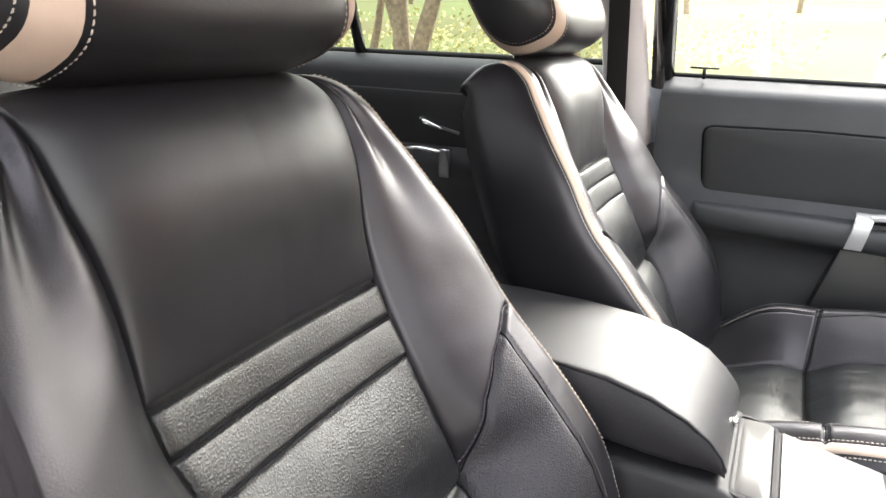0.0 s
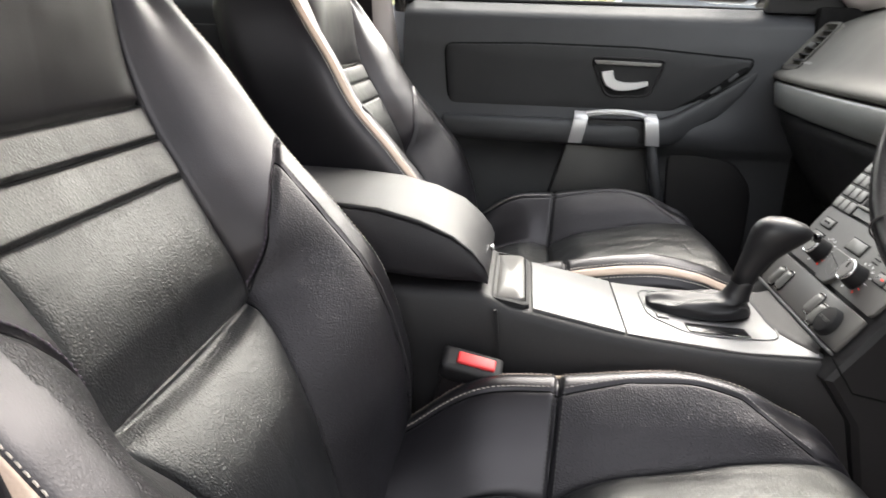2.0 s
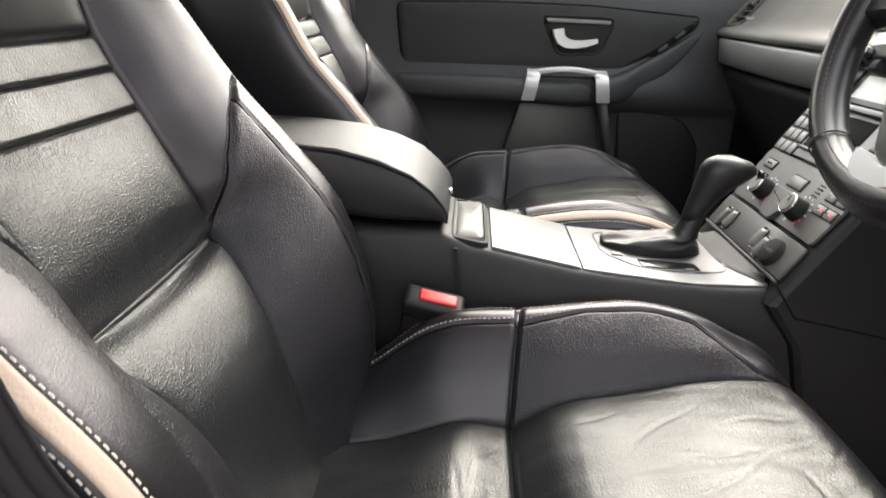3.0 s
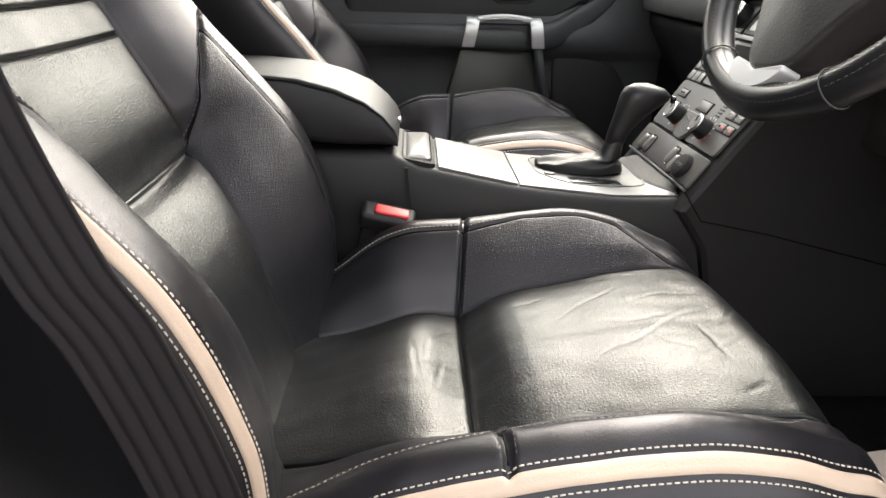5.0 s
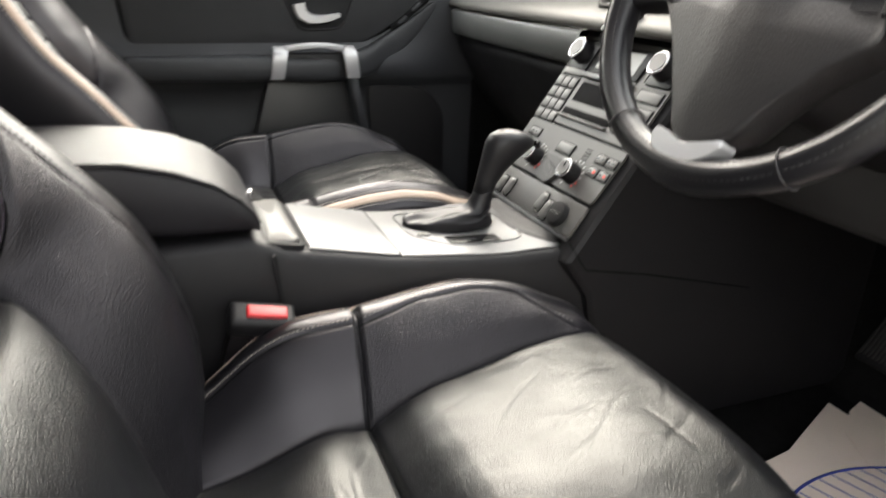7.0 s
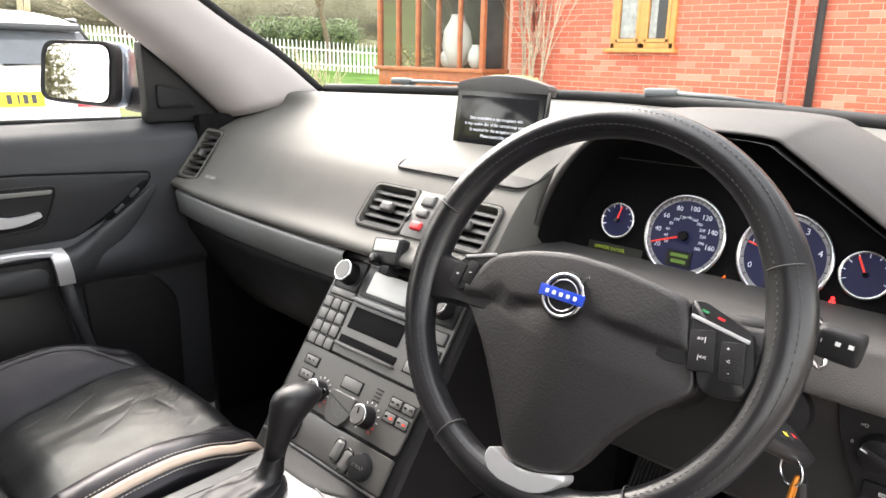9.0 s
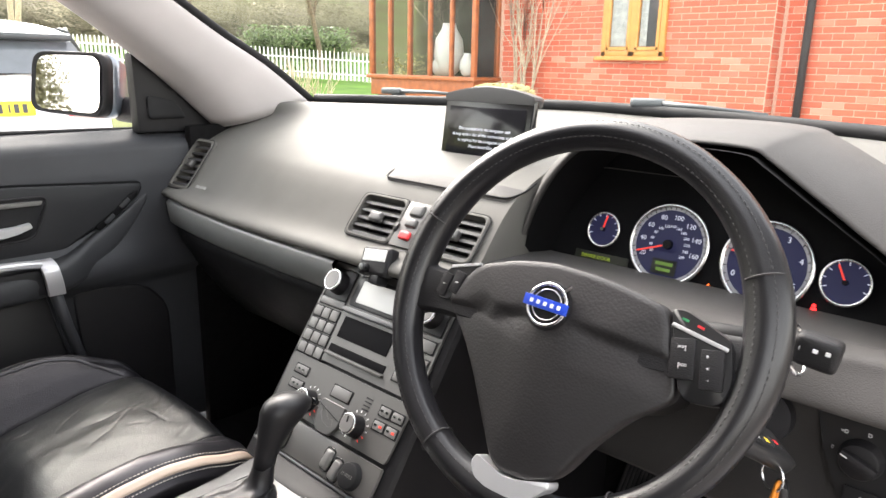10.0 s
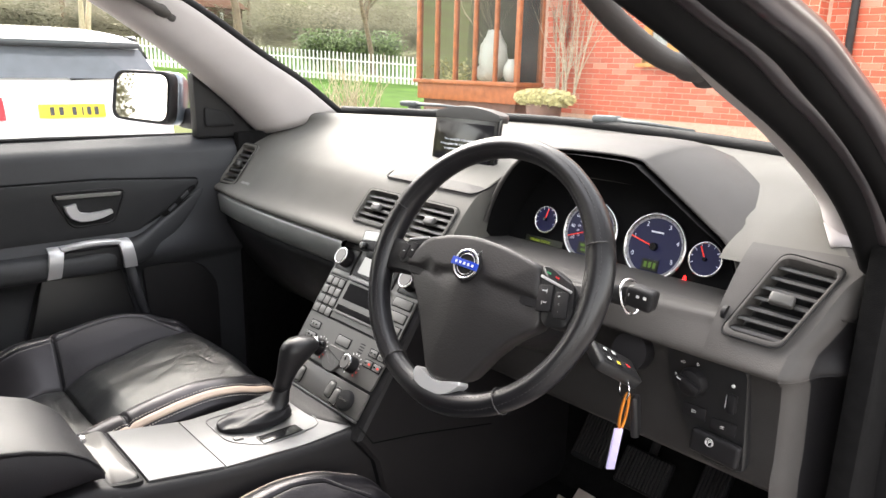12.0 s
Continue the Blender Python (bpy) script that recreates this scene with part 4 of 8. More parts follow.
def rear_door():
    d = thing("door_2", "black rear passenger door with silver latch and bracket, closed", "car door", (-0.5, 0.85, 0.5), "", "structure")
    xs = np.linspace(-1.05, -0.06, 30)
    P = [[(x, 0.85 - 0.03 * math.exp(-(((z - 0.93) / 0.05) ** 2)) + max(0, z - 1.17) * 1.2, z) for x in xs] for z in np.linspace(0.47, 1.205, 44)]
    under("door_panel", grid("door_panel", P + [[(x, 0.92, 1.206) for x in xs]], DOOR_PLASTIC), d)
    under("door_insert", pad_on("door_insert", rounded([(-0.88, 1.12), (-0.2, 1.12), (-0.2, 0.98), (-0.88, 0.98)], 0.02), lambda x, z: 0.845, -1, 0.006, FABRIC), d)
    under("latch_top", box("latch_top", (0.11, 0.01, 0.008), pose(-0.51, 0.84, 1.03, 0, 12, 0), SILVER, 0.003), d)
    under("latch_lever", tube("latch_lever", [(-0.565, 0.838, 1.05), (-0.545, 0.83, 1.04), (-0.5, 0.828, 1.028)], [0.012, 0.012, 0.006], CHROME, flat=0.7), d, "satin silver door latch")
    under("handle_bracket", box("handle_bracket", (0.03, 0.02, 0.075), pose(-0.475, 0.80, 0.945), CHROME, 0.004), d, "satin silver bracket")
    under("handle_bridge", tube("handle_bridge", [(-0.62, 0.815, 0.972), (-0.55, 0.80, 0.978), (-0.475, 0.80, 0.97)], 0.010, CHROME, flat=0.6), d)
    under("window_seal", tube("window_seal", [(-1.05, 0.925, 1.21), (-0.06, 0.925, 1.213)], 0.008, RUBBER), d)
    under("quarter_bar", tube("quarter_bar", [(-0.80, 0.91, 1.20), (-0.83, 0.80, 1.60)], 0.016, GLOSS_BLACK), d)
    under("window_glass", grid("window_glass", [[(-1.05, 0.92, 1.19), (-0.06, 0.92, 1.19)], [(-0.95, 0.76, 1.62), (-0.06, 0.76, 1.62)]], TINTED_GLASS), d, "tinted rear side glass")
    under("outer_skin", grid("outer_skin", [[(-1.1, 0.96, 0.35), (-0.01, 0.95, 0.35)], [(-1.1, 0.97, 0.9), (-0.01, 0.96, 0.9)], [(-1.1, 0.935, 1.195), (-0.01, 0.93, 1.195)]], CAR_PAINT), d, "silver painted outer skin")


rear_door()


def b_pillar():
    secs = []
    for t in np.linspace(0, 1, 10):
        x, y, z = -0.02 - 0.07 * t, 0.83 - 0.12 * t, 1.0 + 0.64 * t
        w = 0.045 + 0.01 * (1 - t)
        secs.append([(x - w, y + 0.035, z), (x - w * 0.8, y + 0.005, z), (x, y - 0.008, z), (x + w * 0.8, y + 0.005, z), (x + w, y + 0.035, z), (x, y + 0.06, z)])
    p = under("wall_pillar_middle", loft("wall_pillar_middle", secs, PILLAR), None)
    tagged(p, "grey cloth covered middle door pillar", "pillar", "", "structure")
    lower = under("wall_pillar_foot", box("wall_pillar_foot", (0.14, 0.06, 0.60), pose(-0.01, 0.86, 0.74), PLASTIC, 0.02), None)
    tagged(lower, "black lower cover of the middle pillar", "pillar", "", "structure")
    b = thing("seat_belt", "black seat belt hanging on the middle pillar beside the seat", "seat belt", (-0.05, 0.78, 1.0))
    P = [[(-0.055 + dx + 0.03 * t, 0.80 - 0.10 * (1 - t) * 0.9 - 0.01, 0.72 + 0.85 * (1 - t)) for dx in (-0.022, 0.022)] for t in np.linspace(0, 1, 12)]
    under("belt_strap", grid("belt_strap", P, WEBBING), b)
    under("belt_loop", box("belt_loop", (0.07, 0.025, 0.05), pose(-0.055, 0.69, 1.555), PLASTIC, 0.01), b)


b_pillar()
FRAME_PAINT = material("door_frame_paint", (0.040, 0.033, 0.037), 0.35, metal=0.3, coat=0.5, vary=0.05)


# ---- dashboard ----
def frame_of(x_axis, y_axis, origin):
    """A pose from two axes; the third looks out of the surface."""
    x = Vector(x_axis).normalized()
    z = x.cross(Vector(y_axis)).normalized()
    y = z.cross(x)
    m = Matrix((x, y, z)).transposed().to_4x4()
    return Matrix.Translation(origin) @ m


def dash_profile(y):
    """The dashboard's section (x, z) at y, from the lower lip to the windscreen."""
    end = np.clip(abs(y) / 0.78, 0, 1)
    k = 0.045 * end**3
    base_x = 1.42 - 0.20 * end**2
    foot = [(0.868 + k, 1.041), (0.858 + k, 1.045), (0.862 + k, 1.058)] if y > -0.16 else [(0.912, 1.022), (0.903, 1.026), (0.9035, 1.038)]
    return foot + [(0.899 + k, 1.078), (0.949 + k, 1.138), (0.985 + k, 1.166), (1.05 + k, 1.195), (1.15, 1.222), (base_x - 0.08, 1.252), (base_x, 1.262 - 0.012 * end)]


def hood_outline(t):
    """The edge of the instrument hood's opening (y, z), t from 0 at its inner foot to 1 at its outer foot."""
    pts = [(-0.150, 1.085), (-0.165, 1.14), (-0.195, 1.197), (-0.235, 1.240), (-0.285, 1.256), (-0.37, 1.260), (-0.45, 1.258), (-0.475, 1.247), (-0.52, 1.218), (-0.57, 1.186), (-0.618, 1.154), (-0.638, 1.120), (-0.632, 1.088)]
    return catmull(pts, np.array([t * (len(pts) - 1)]))[0]


def vent(parent, name, corners, slats, tab, mat=None):
    """An air vent: a frame round four corners (lower inner, lower outer, upper outer, upper inner), dark shaft, slats and a tab."""
    a, b, c, d = (Vector(p) for p in corners)
    n = (b - a).cross(d - a).normalized()
    if n.x > 0:
        n = -n
    m0 = (a + b + c + d) / 4
    u = (b - a).normalized()
    w = n.cross(u)
    flat = rounded([((p - m0).dot(u), (p - m0).dot(w)) for p in (a, b, c, d)], 0.012, 5)
    ring_at = lambda h, g: [m0 + (u * x + w * y) * (1 + g) + n * h for x, y in flat]
    v = under(name, loft("vent_frame", [ring_at(h, g) for h, g in ((-0.006, 0.17), (0.002, 0.14), (0.0035, 0.09), (0.003, 0.03), (-0.003, 0.0), (-0.03, -0.04))], mat or DASH, caps=False, sharp=50), parent)
    line = ring_at(0.0012, 0.165)
    under("vent_gap", tube("vent_gap", line + line[:1], 0.0012, RUBBER, 6), v)
    back = [p - n * 0.03 for p in (a, b, c, d)]
    under("vent_shaft", mesh_of("vent_shaft", back, [(0, 1, 2, 3)], RUBBER), v)
    for i in range(slats):
        t = (i + 0.5) / slats
        p, q = a.lerp(d, t), b.lerp(c, t)
        r = (d - a).normalized()
        w, h = 0.010, 0.0022
        secs = [[tuple(s + r * (h * sx) - n * (0.002 + w * (sy + 1) / 2) + r * (0.004 * sy)) for sx, sy in ((-1, -1), (1, -1), (1, 1), (-1, 1))] for s in (p, q)]
        under("slat", loft("slat", secs, SLAT, sharp=30), v)
    if tab:
        m = (a + b + c + d) / 4
        e = (b - a).normalized()
        r = (d - a).normalized()
        under("vent_tab", box("vent_tab", (tab, 0.016, 0.012), frame_of(e, r, m + n * 0.002), BUTTON_DARK, 0.004, 3), v)
    return v


VENT_A = [(0.899, 0.128, 1.080), (0.899, 0.034, 1.080), (0.944, 0.034, 1.134), (0.944, 0.128, 1.134)]
VENT_B = [(0.899, -0.036, 1.080), (0.899, -0.13, 1.080), (0.944, -0.13, 1.134), (0.944, -0.036, 1.134)]
VENT_C = [(0.920, -0.668, 1.069), (0.927, -0.733, 1.066), (1.002, -0.765, 1.151), (1.000, -0.697, 1.155)]
VENT_D = [(0.927, 0.722, 1.073), (0.924, 0.796, 1.072), (0.998, 0.796, 1.161), (0.998, 0.727, 1.161)]


def open_hole(me, quad):
    """Takes out the faces of a skin that lie over a vent's opening."""
    a, b, c, d = (Vector(p) for p in quad)
    u, v = b - a, d - a
    n = u.cross(v).normalized()
    bm = bmesh.new()
    bm.from_mesh(me)
    gone = []
    for f in bm.faces:
        p = f.calc_center_median() - a
        if abs(p.dot(n)) > 0.05:
            continue
        q = p - n * p.dot(n)
        den = u.dot(u) * v.dot(v) - u.dot(v) ** 2
        s, t = (q.dot(u) * v.dot(v) - q.dot(v) * u.dot(v)) / den, (q.dot(v) * u.dot(u) - q.dot(u) * u.dot(v)) / den
        if -0.03 < s < 1.03 and -0.03 < t < 1.03:
            gone.append(f)
    bmesh.ops.delete(bm, geom=gone, context="FACES")
    bm.to_mesh(me)
    bm.free()


def dashboard():
    d = thing("dashboard", "charcoal grey moulded dashboard with round instruments and air vents", "dashboard", (1.1, 0, 0.5))
    # passenger half, centre, and the outer driver's end
    rake = lambda y, t: y if y > -0.66 else -0.66 + (y + 0.66) * float(np.interp(t, [2.5, 4.7, 5.0, 6.0, 7.0], [0.62, 0.95, 0.75, 0.42, 0.25]))
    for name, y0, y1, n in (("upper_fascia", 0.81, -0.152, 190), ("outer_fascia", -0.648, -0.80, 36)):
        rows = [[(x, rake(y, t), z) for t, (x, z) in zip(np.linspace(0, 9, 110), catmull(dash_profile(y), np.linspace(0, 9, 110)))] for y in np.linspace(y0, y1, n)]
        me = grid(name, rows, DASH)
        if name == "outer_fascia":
            # one plastic: the face round the driver's vent takes the hood's shaded tone, the top a lit, paler one
            me.materials.append(CHARCOAL_SHADED)
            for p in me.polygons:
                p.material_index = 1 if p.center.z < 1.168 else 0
        for quad in (VENT_A, VENT_B, VENT_C, VENT_D):
            open_hole(me, quad)
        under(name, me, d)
    # behind and under the instrument hood
    ys = np.linspace(-0.152, -0.648, 26)
    rows = [[(x, y, z) for x, z in catmull(dash_profile(y), np.linspace(float(np.interp(y, [-0.648, -0.63, -0.60, -0.55], [4.8, 5.3, 6.2, 6.4])), 9, 22))] for y in ys]
    under("dash_top", grid("dash_top", rows, DASH), d)
    rows = []
    for y in ys:
        k = 0.045 * (abs(y) / 0.78) ** 3
        rows.append([(x, y, z) for x, z in catmull([(0.912, 1.022), (0.903, 1.026), (0.9035, 1.038), (0.897 + k, 1.066), (0.906 + k, 1.079), (0.93 + k, 1.083), (0.97, 1.081), (1.05, 1.078)], np.linspace(0, 7, 30))])
    under("lower_fascia", grid("lower_fascia", rows, CHARCOAL_SHADED), d, "lower fascia in the dash's shaded grey")
    rows = [[(x, y, z - 0.002) for x, z in catmull(dash_profile(y), np.linspace(4.2, 7.0, 16))] for y in np.linspace(-0.618, -0.652, 6)]
    under("hood_shoulder", grid("hood_shoulder", rows, DASH), d)
    # instrument hood
    hood = []
    for t in np.linspace(0, 1, 84):
        y, z = hood_outline(t)
        out = Vector((0, y + 0.40, (z - 1.10) * 1.1)).normalized()
        foot = min(1, min(t, 1 - t) * 7)
        lip = 0.985 + 0.03 * math.sin(math.pi * t)
        sec = []
        for x, g, dz in ((1.07, -0.012, 0), (lip + 0.02, -0.003, 0), (lip + 0.003, 0.0, 0), (lip, 0.004, 0), (lip + 0.004, 0.009, 0.001), (lip + 0.03, 0.028, 0.002), (lip + 0.08, 0.056, 0.0), (lip + 0.15, 0.080, -0.010), (lip + 0.26, 0.095, -0.045), (lip + 0.32, 0.10, -0.10)):
            sec.append((x, y + out.y * g * foot, z + out.z * g * foot * 0.4 + dz * foot))
        hood.append(sec)
    under("instrument_hood", grid("instrument_hood", hood, CHARCOAL_SHADED), d, "instrument hood in the dash's shaded grey")
    inner = [[(x, *(hood_outline(t) + np.array([-(hood_outline(t)[0] + 0.40) * k, -0.002 - k * 0.08]))) for x, k in ((0.998, 0.016), (1.03, 0.05), (1.09, 0.09))] for t in np.linspace(0, 1, 40)]
    under("hood_lining", grid("hood_lining", inner, BLACK_MATT), d)
    edge = catmull(dash_profile(-0.152), np.linspace(2, 6.4, 24))
    under("hood_cheek", grid("hood_cheek", [[(x, -0.1515, z - 0.0005), (x, -0.154, z - 0.006), (x, -0.158, min(z - 0.01, 1.05))] for x, z in edge], DASH), d)
    # trim strip over the glove box
    strip = []
    for y in np.linspace(0.78, 0.118, 30):
        k = 0.045 * (abs(y) / 0.78) ** 3
        strip.append([(0.875 + k, y, 1.040), (0.862 + k, y, 1.039), (0.857 + k, y, 1.034), (0.863 + k, y, 0.988), (0.869 + k, y, 0.982), (0.89 + k, y, 0.982)])
    under("trim_strip", grid("trim_strip", strip, TRIM_GREY), d, "grey metallic trim strip")
    glove = []
    for y in np.linspace(0.79, 0.13, 20):
        k = 0.04 * (abs(y) / 0.78) ** 3
        glove.append([(0.905 + k, y, 0.979), (0.888 + k, y, 0.974), (0.89 + k, y, 0.95), (0.94 + k, y, 0.86), (1.0 + k, y, 0.78), (1.10, y, 0.72), (1.35, y, 0.70)])
    under("glove_box", grid("glove_box", glove, PLASTIC), d, "black glove box")
    knee = []
    for y in np.linspace(-0.14, -0.742, 30):
        knee.append([(0.915, y, 1.024), (0.932, y, 1.012), (0.938, y, 0.98), (0.945, y, 0.90), (0.94, y, 0.862), (0.95, y, 0.85), (1.05, y, 0.845), (1.3, y, 0.85)])
    under("knee_panel", grid("knee_panel", knee, KNEE), d, "dark grey knee panel under the steering column")
    # end cheek at the door opening
    cheek = [(0.955, 1.0), (0.965, 0.86), (1.01, 0.72), (1.05, 0.50), (1.30, 0.50), (1.30, 1.20), (1.10, 1.185), (1.03, 1.15), (0.965, 1.07)]
    edge = [(x, rake(-0.80, t), z) for t, (x, z) in zip(np.linspace(7.0, 0.9, 40), catmull(dash_profile(-0.80), np.linspace(7.0, 0.9, 40)))]
    edge += [(0.917, -0.740, 1.021), (0.934, -0.740, 1.006), (0.939, -0.740, 0.975), (0.946, -0.741, 0.90), (0.942, -0.742, 0.862), (0.958, -0.743, 0.80), (0.985, -0.746, 0.70), (1.02, -0.750, 0.58), (1.04, -0.752, 0.47)]
    ends = catmull(edge, np.linspace(0, len(edge) - 1, 110))
    wrap = [[(x + dx, min(y - dy, -0.70), z - 0.3 * dx * (z > 1.1)) for dx, dy in ((0.0, 0.0), (0.003, 0.006), (0.010, 0.012), (0.022, 0.017), (0.040, 0.022), (0.060, 0.028), (0.078, 0.040), (0.10, 0.055), (0.22, 0.062))] for x, y, z in ends]
    me = grid("end_return", wrap, CHARCOAL_SHADED)
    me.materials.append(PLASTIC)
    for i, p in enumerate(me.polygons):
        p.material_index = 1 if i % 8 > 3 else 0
    under("end_return", me, d, "rounded end of the dashboard, shaded grey with a black flank")
    under("end_cheek", prism("end_cheek", [(x + 0.075, z) for x, z in cheek], -0.815, -0.785, PLASTIC, 0.012), d)
    under("end_cheek", prism("end_cheek", [(x + 0.02, z) for x, z in cheek], 0.815, 0.835, DASH, 0.008), d)
    # vents
    vent(d, "centre_vent", VENT_A, 5, 0.026)
    vent(d, "centre_vent", VENT_B, 5, 0.026)
    vent(d, "side_vent", VENT_C, 7, 0.030, CHARCOAL_SHADED)
    vent(d, "side_vent", VENT_D, 7, 0.016)
    for x, y, z in ((0.934, -0.6635, 1.085), (0.918, 0.020, 1.098)):
        under("vent_wheel", cyl("vent_wheel", 0.010, 0.010, 0.006, frame_of((0.64, 0, 0.77), (0.77, 0, -0.64), (x, y + 0.003, z)), PLASTIC, 18, 0.001), d)
    # hazard and lock buttons between the centre vents
    slope = frame_of((0, -1, 0), (0.63, 0, 0.77), (0.921, 0.0, 1.107))
    under("button_field", box("button_field", (0.052, 0.078, 0.006), slope @ pose(0, 0, 0.0), PANEL, 0.002), d)
    for name, dy, sz, mat in (("sensor_dome", 0.024, (0.026, 0.020, 0.008), BUTTON_DARK), ("lock_button", 0.002, (0.022, 0.014, 0.008), BUTTON_DARK), ("hazard_button", -0.02, (0.022, 0.014, 0.008), RED)):
        under(name, box(name, sz, slope @ pose(0, dy, 0.004), mat, 0.004, 3), d, "red hazard button" if mat is RED else "")
    # faint writing over the trim strip
    for i, (w, o) in enumerate(((0.016, 0), (0.022, 0.022))):
        under("airbag_mark", box("airbag_mark", (0.0008, w, 0.006), pose(0.912, 0.645 - o, 1.085, 0, 38, 0), BUTTON), d)
    # sun sensor and speaker patch on the top
    under("sun_sensor", cyl("sun_sensor", 0.014, 0.011, 0.006, pose(1.27, -0.11, 1.246), RED_DARK, 20, 0.002), d, "small dark red sensor dome")
    under("top_label", box("top_label", (0.03, 0.05, 0.002), pose(1.22, -0.40, 1.262), DASH, 0.001), d)
    return d


RED_DARK = material("dark_red_lens", (0.16, 0.09, 0.09), 0.3)
dashboard()

GAUGE_BLUE = material("gauge_blue", (0.006, 0.007, 0.028), 0.5, vary=0.1, emit=(0.02, 0.03, 0.25), emit_power=0.013)
NEEDLE = material("needle_red", (0.8, 0.05, 0.03), 0.5, emit=(0.9, 0.05, 0.03), emit_power=0.06)
GREEN_TEXT = material("display_green", (0.15, 0.2, 0.02), 0.5, emit=(0.45, 0.6, 0.05), emit_power=0.05)
DISPLAY_DARK = material("display_dark", (0.012, 0.014, 0.010), 0.3)
GLOW_WHITE = material("dial_print", (0.7, 0.72, 0.78), 0.5, emit=(0.7, 0.75, 0.9), emit_power=0.03)
WARN = material("warning_lamp", (0.7, 0.15, 0.02), 0.5, emit=(1.0, 0.15, 0.02), emit_power=0.3)
WARN_RED = material("warning_lamp_red", (0.7, 0.02, 0.02), 0.5, emit=(1.0, 0.02, 0.02), emit_power=0.5)
LCD = material("pale_lcd", (0.40, 0.41, 0.40), 0.35, vary=0.04, emit=(0.85, 0.87, 0.84), emit_power=0.04)


def cluster():
    c = thing("instrument_cluster", "black instrument cluster with four blue dials and silver rims", "instrument cluster", (1.07, -0.40, 1.05))
    tilt = 16
    face = frame_of((0, -1, 0), (math.sin(radians(tilt)), 0, math.cos(radians(tilt))), (1.062, -0.402, 1.118))
    rim = [hood_outline(t) for t in np.linspace(0, 1, 40)] + [(-0.60, 1.06), (-0.18, 1.06)]
    out = [Vector((1.064 + (1.118 + (z - 1.118) * 0.985 - 1.118) * math.tan(radians(tilt)), -0.40 + (y + 0.40) * 0.985, 1.118 + (z - 1.118) * 0.97)) for y, z in rim]
    under("face_plate", mesh_of("face_plate", out, [tuple(range(len(out)))], BLACK_MATT, False), c)

    def dial(x, y, r, marks, span, needle):
        m = face @ pose(x, y, 0.002)
        g = under("dial", cyl("dial", r, r, 0.002, m, GAUGE_BLUE, 48), c, "dark blue dial")
        under("dial_rim", ring("dial_rim", r, 0.003 if r > 0.03 else 0.0022, m @ pose(0, 0, 0.003), CHROME), g, "silver rim")
        if r > 0.03:
            flat = [m @ Vector((q * math.cos(a), q * math.sin(a), 0.0024)) for q in (r * 0.875, r) for a in np.linspace(0, 2 * math.pi, 64, endpoint=False)]
            under("dial_scale", mesh_of("dial_scale", flat, [(i, (i + 1) % 64, 64 + (i + 1) % 64, 64 + i) for i in range(64)], SCALE, False), g, "silver scale ring")
        a0, a1 = span
        for k in range(marks):
            a = radians(a0 + (a1 - a0) * k / (marks - 1))
            long = k % 2 == 0
            under("dial_mark", box("dial_mark", (0.006 if long else 0.003, 0.0010, 0.0004), m @ pose(0, 0, 0.0027, 0, 0, math.degrees(a)) @ pose(r * (0.94 if r > 0.03 else 0.88), 0, 0), GLOSS_BLACK if r > 0.03 else GLOW_WHITE), g)
        under("needle", box("needle", (r * 0.95, 0.0022, 0.001), m @ pose(0, 0, 0.006, 0, 0, needle) @ pose(r * 0.36, 0, 0), NEEDLE, 0.0004), g, "red needle")
        under("needle_hub", cyl("needle_hub", r * 0.13, r * 0.11, 0.006, m @ pose(0, 0, 0.003), GLOSS_BLACK, 20), g)
        return g, m
    speed, m = dial(-0.054, 0.0, 0.053, 33, (225, -45), 200)
    for k, txt in enumerate(("20", "40", "60", "80", "100", "120", "140", "160")):
        a = radians(225 - 270 * (k + 1) / 8.6 + 12)
        under("numeral", writing("numeral", txt, 0.0092, m @ pose(0.0375 * math.cos(a), 0.0375 * math.sin(a), 0.0026), GLOW_WHITE), speed)
    for k, txt in enumerate(("20", "40", "60", "80", "100", "120", "140", "160", "180", "200", "220", "240", "260")):
        a = radians(218 - 270 * (k + 0.6) / 13.6)
        under("numeral", writing("numeral", txt, 0.0055, m @ pose(0.025 * math.cos(a), 0.025 * math.sin(a), 0.0026), GLOW_WHITE), speed)
    under("odometer", box("odometer", (0.034, 0.020, 0.001), m @ pose(0.0, -0.030, 0.003), DISPLAY_DARK), speed)
    for dy, w in ((-0.026, 0.024), (-0.034, 0.020)):
        under("odometer_digits", box("odometer_digits", (w, 0.0045, 0.0004), m @ pose(0, dy, 0.0037), GREEN_DIM), speed)
    tach, m = dial(0.072, -0.002, 0.053, 21, (215, -35), 165)
    for txt, a in (("0", 205), ("1", 163), ("2", 120), ("3", 60), ("4", 17), ("5", -28)):
        under("numeral", writing("numeral", txt, 0.0105, m @ pose(0.040 * math.cos(radians(a)), 0.040 * math.sin(radians(a)), 0.0026), GLOW_WHITE), tach)
    under("dial_caption", box("dial_caption", (0.022, 0.0028, 0.0004), m @ pose(0.0, 0.024, 0.0027), GLOW_WHITE), tach)
    under("gear_display", box("gear_display", (0.03, 0.018, 0.001), m @ pose(0.0, -0.030, 0.003), DISPLAY_DARK), tach)
    for k in range(3):
        under("gear_digits", box("gear_digits", (0.005, 0.009, 0.0004), m @ pose(-0.008 + 0.008 * k, -0.030, 0.0037), GREEN_DIM), tach)
    dial(-0.153, 0.004, 0.024, 9, (200, -20), 78)
    fuel, m = dial(0.160, -0.004, 0.026, 9, (200, -20), 118)
    # message window and warning lamps
    msg = under("message_display", box("message_display", (0.085, 0.026, 0.001), face @ pose(-0.150, -0.043, 0.0), DISPLAY_DARK), c)
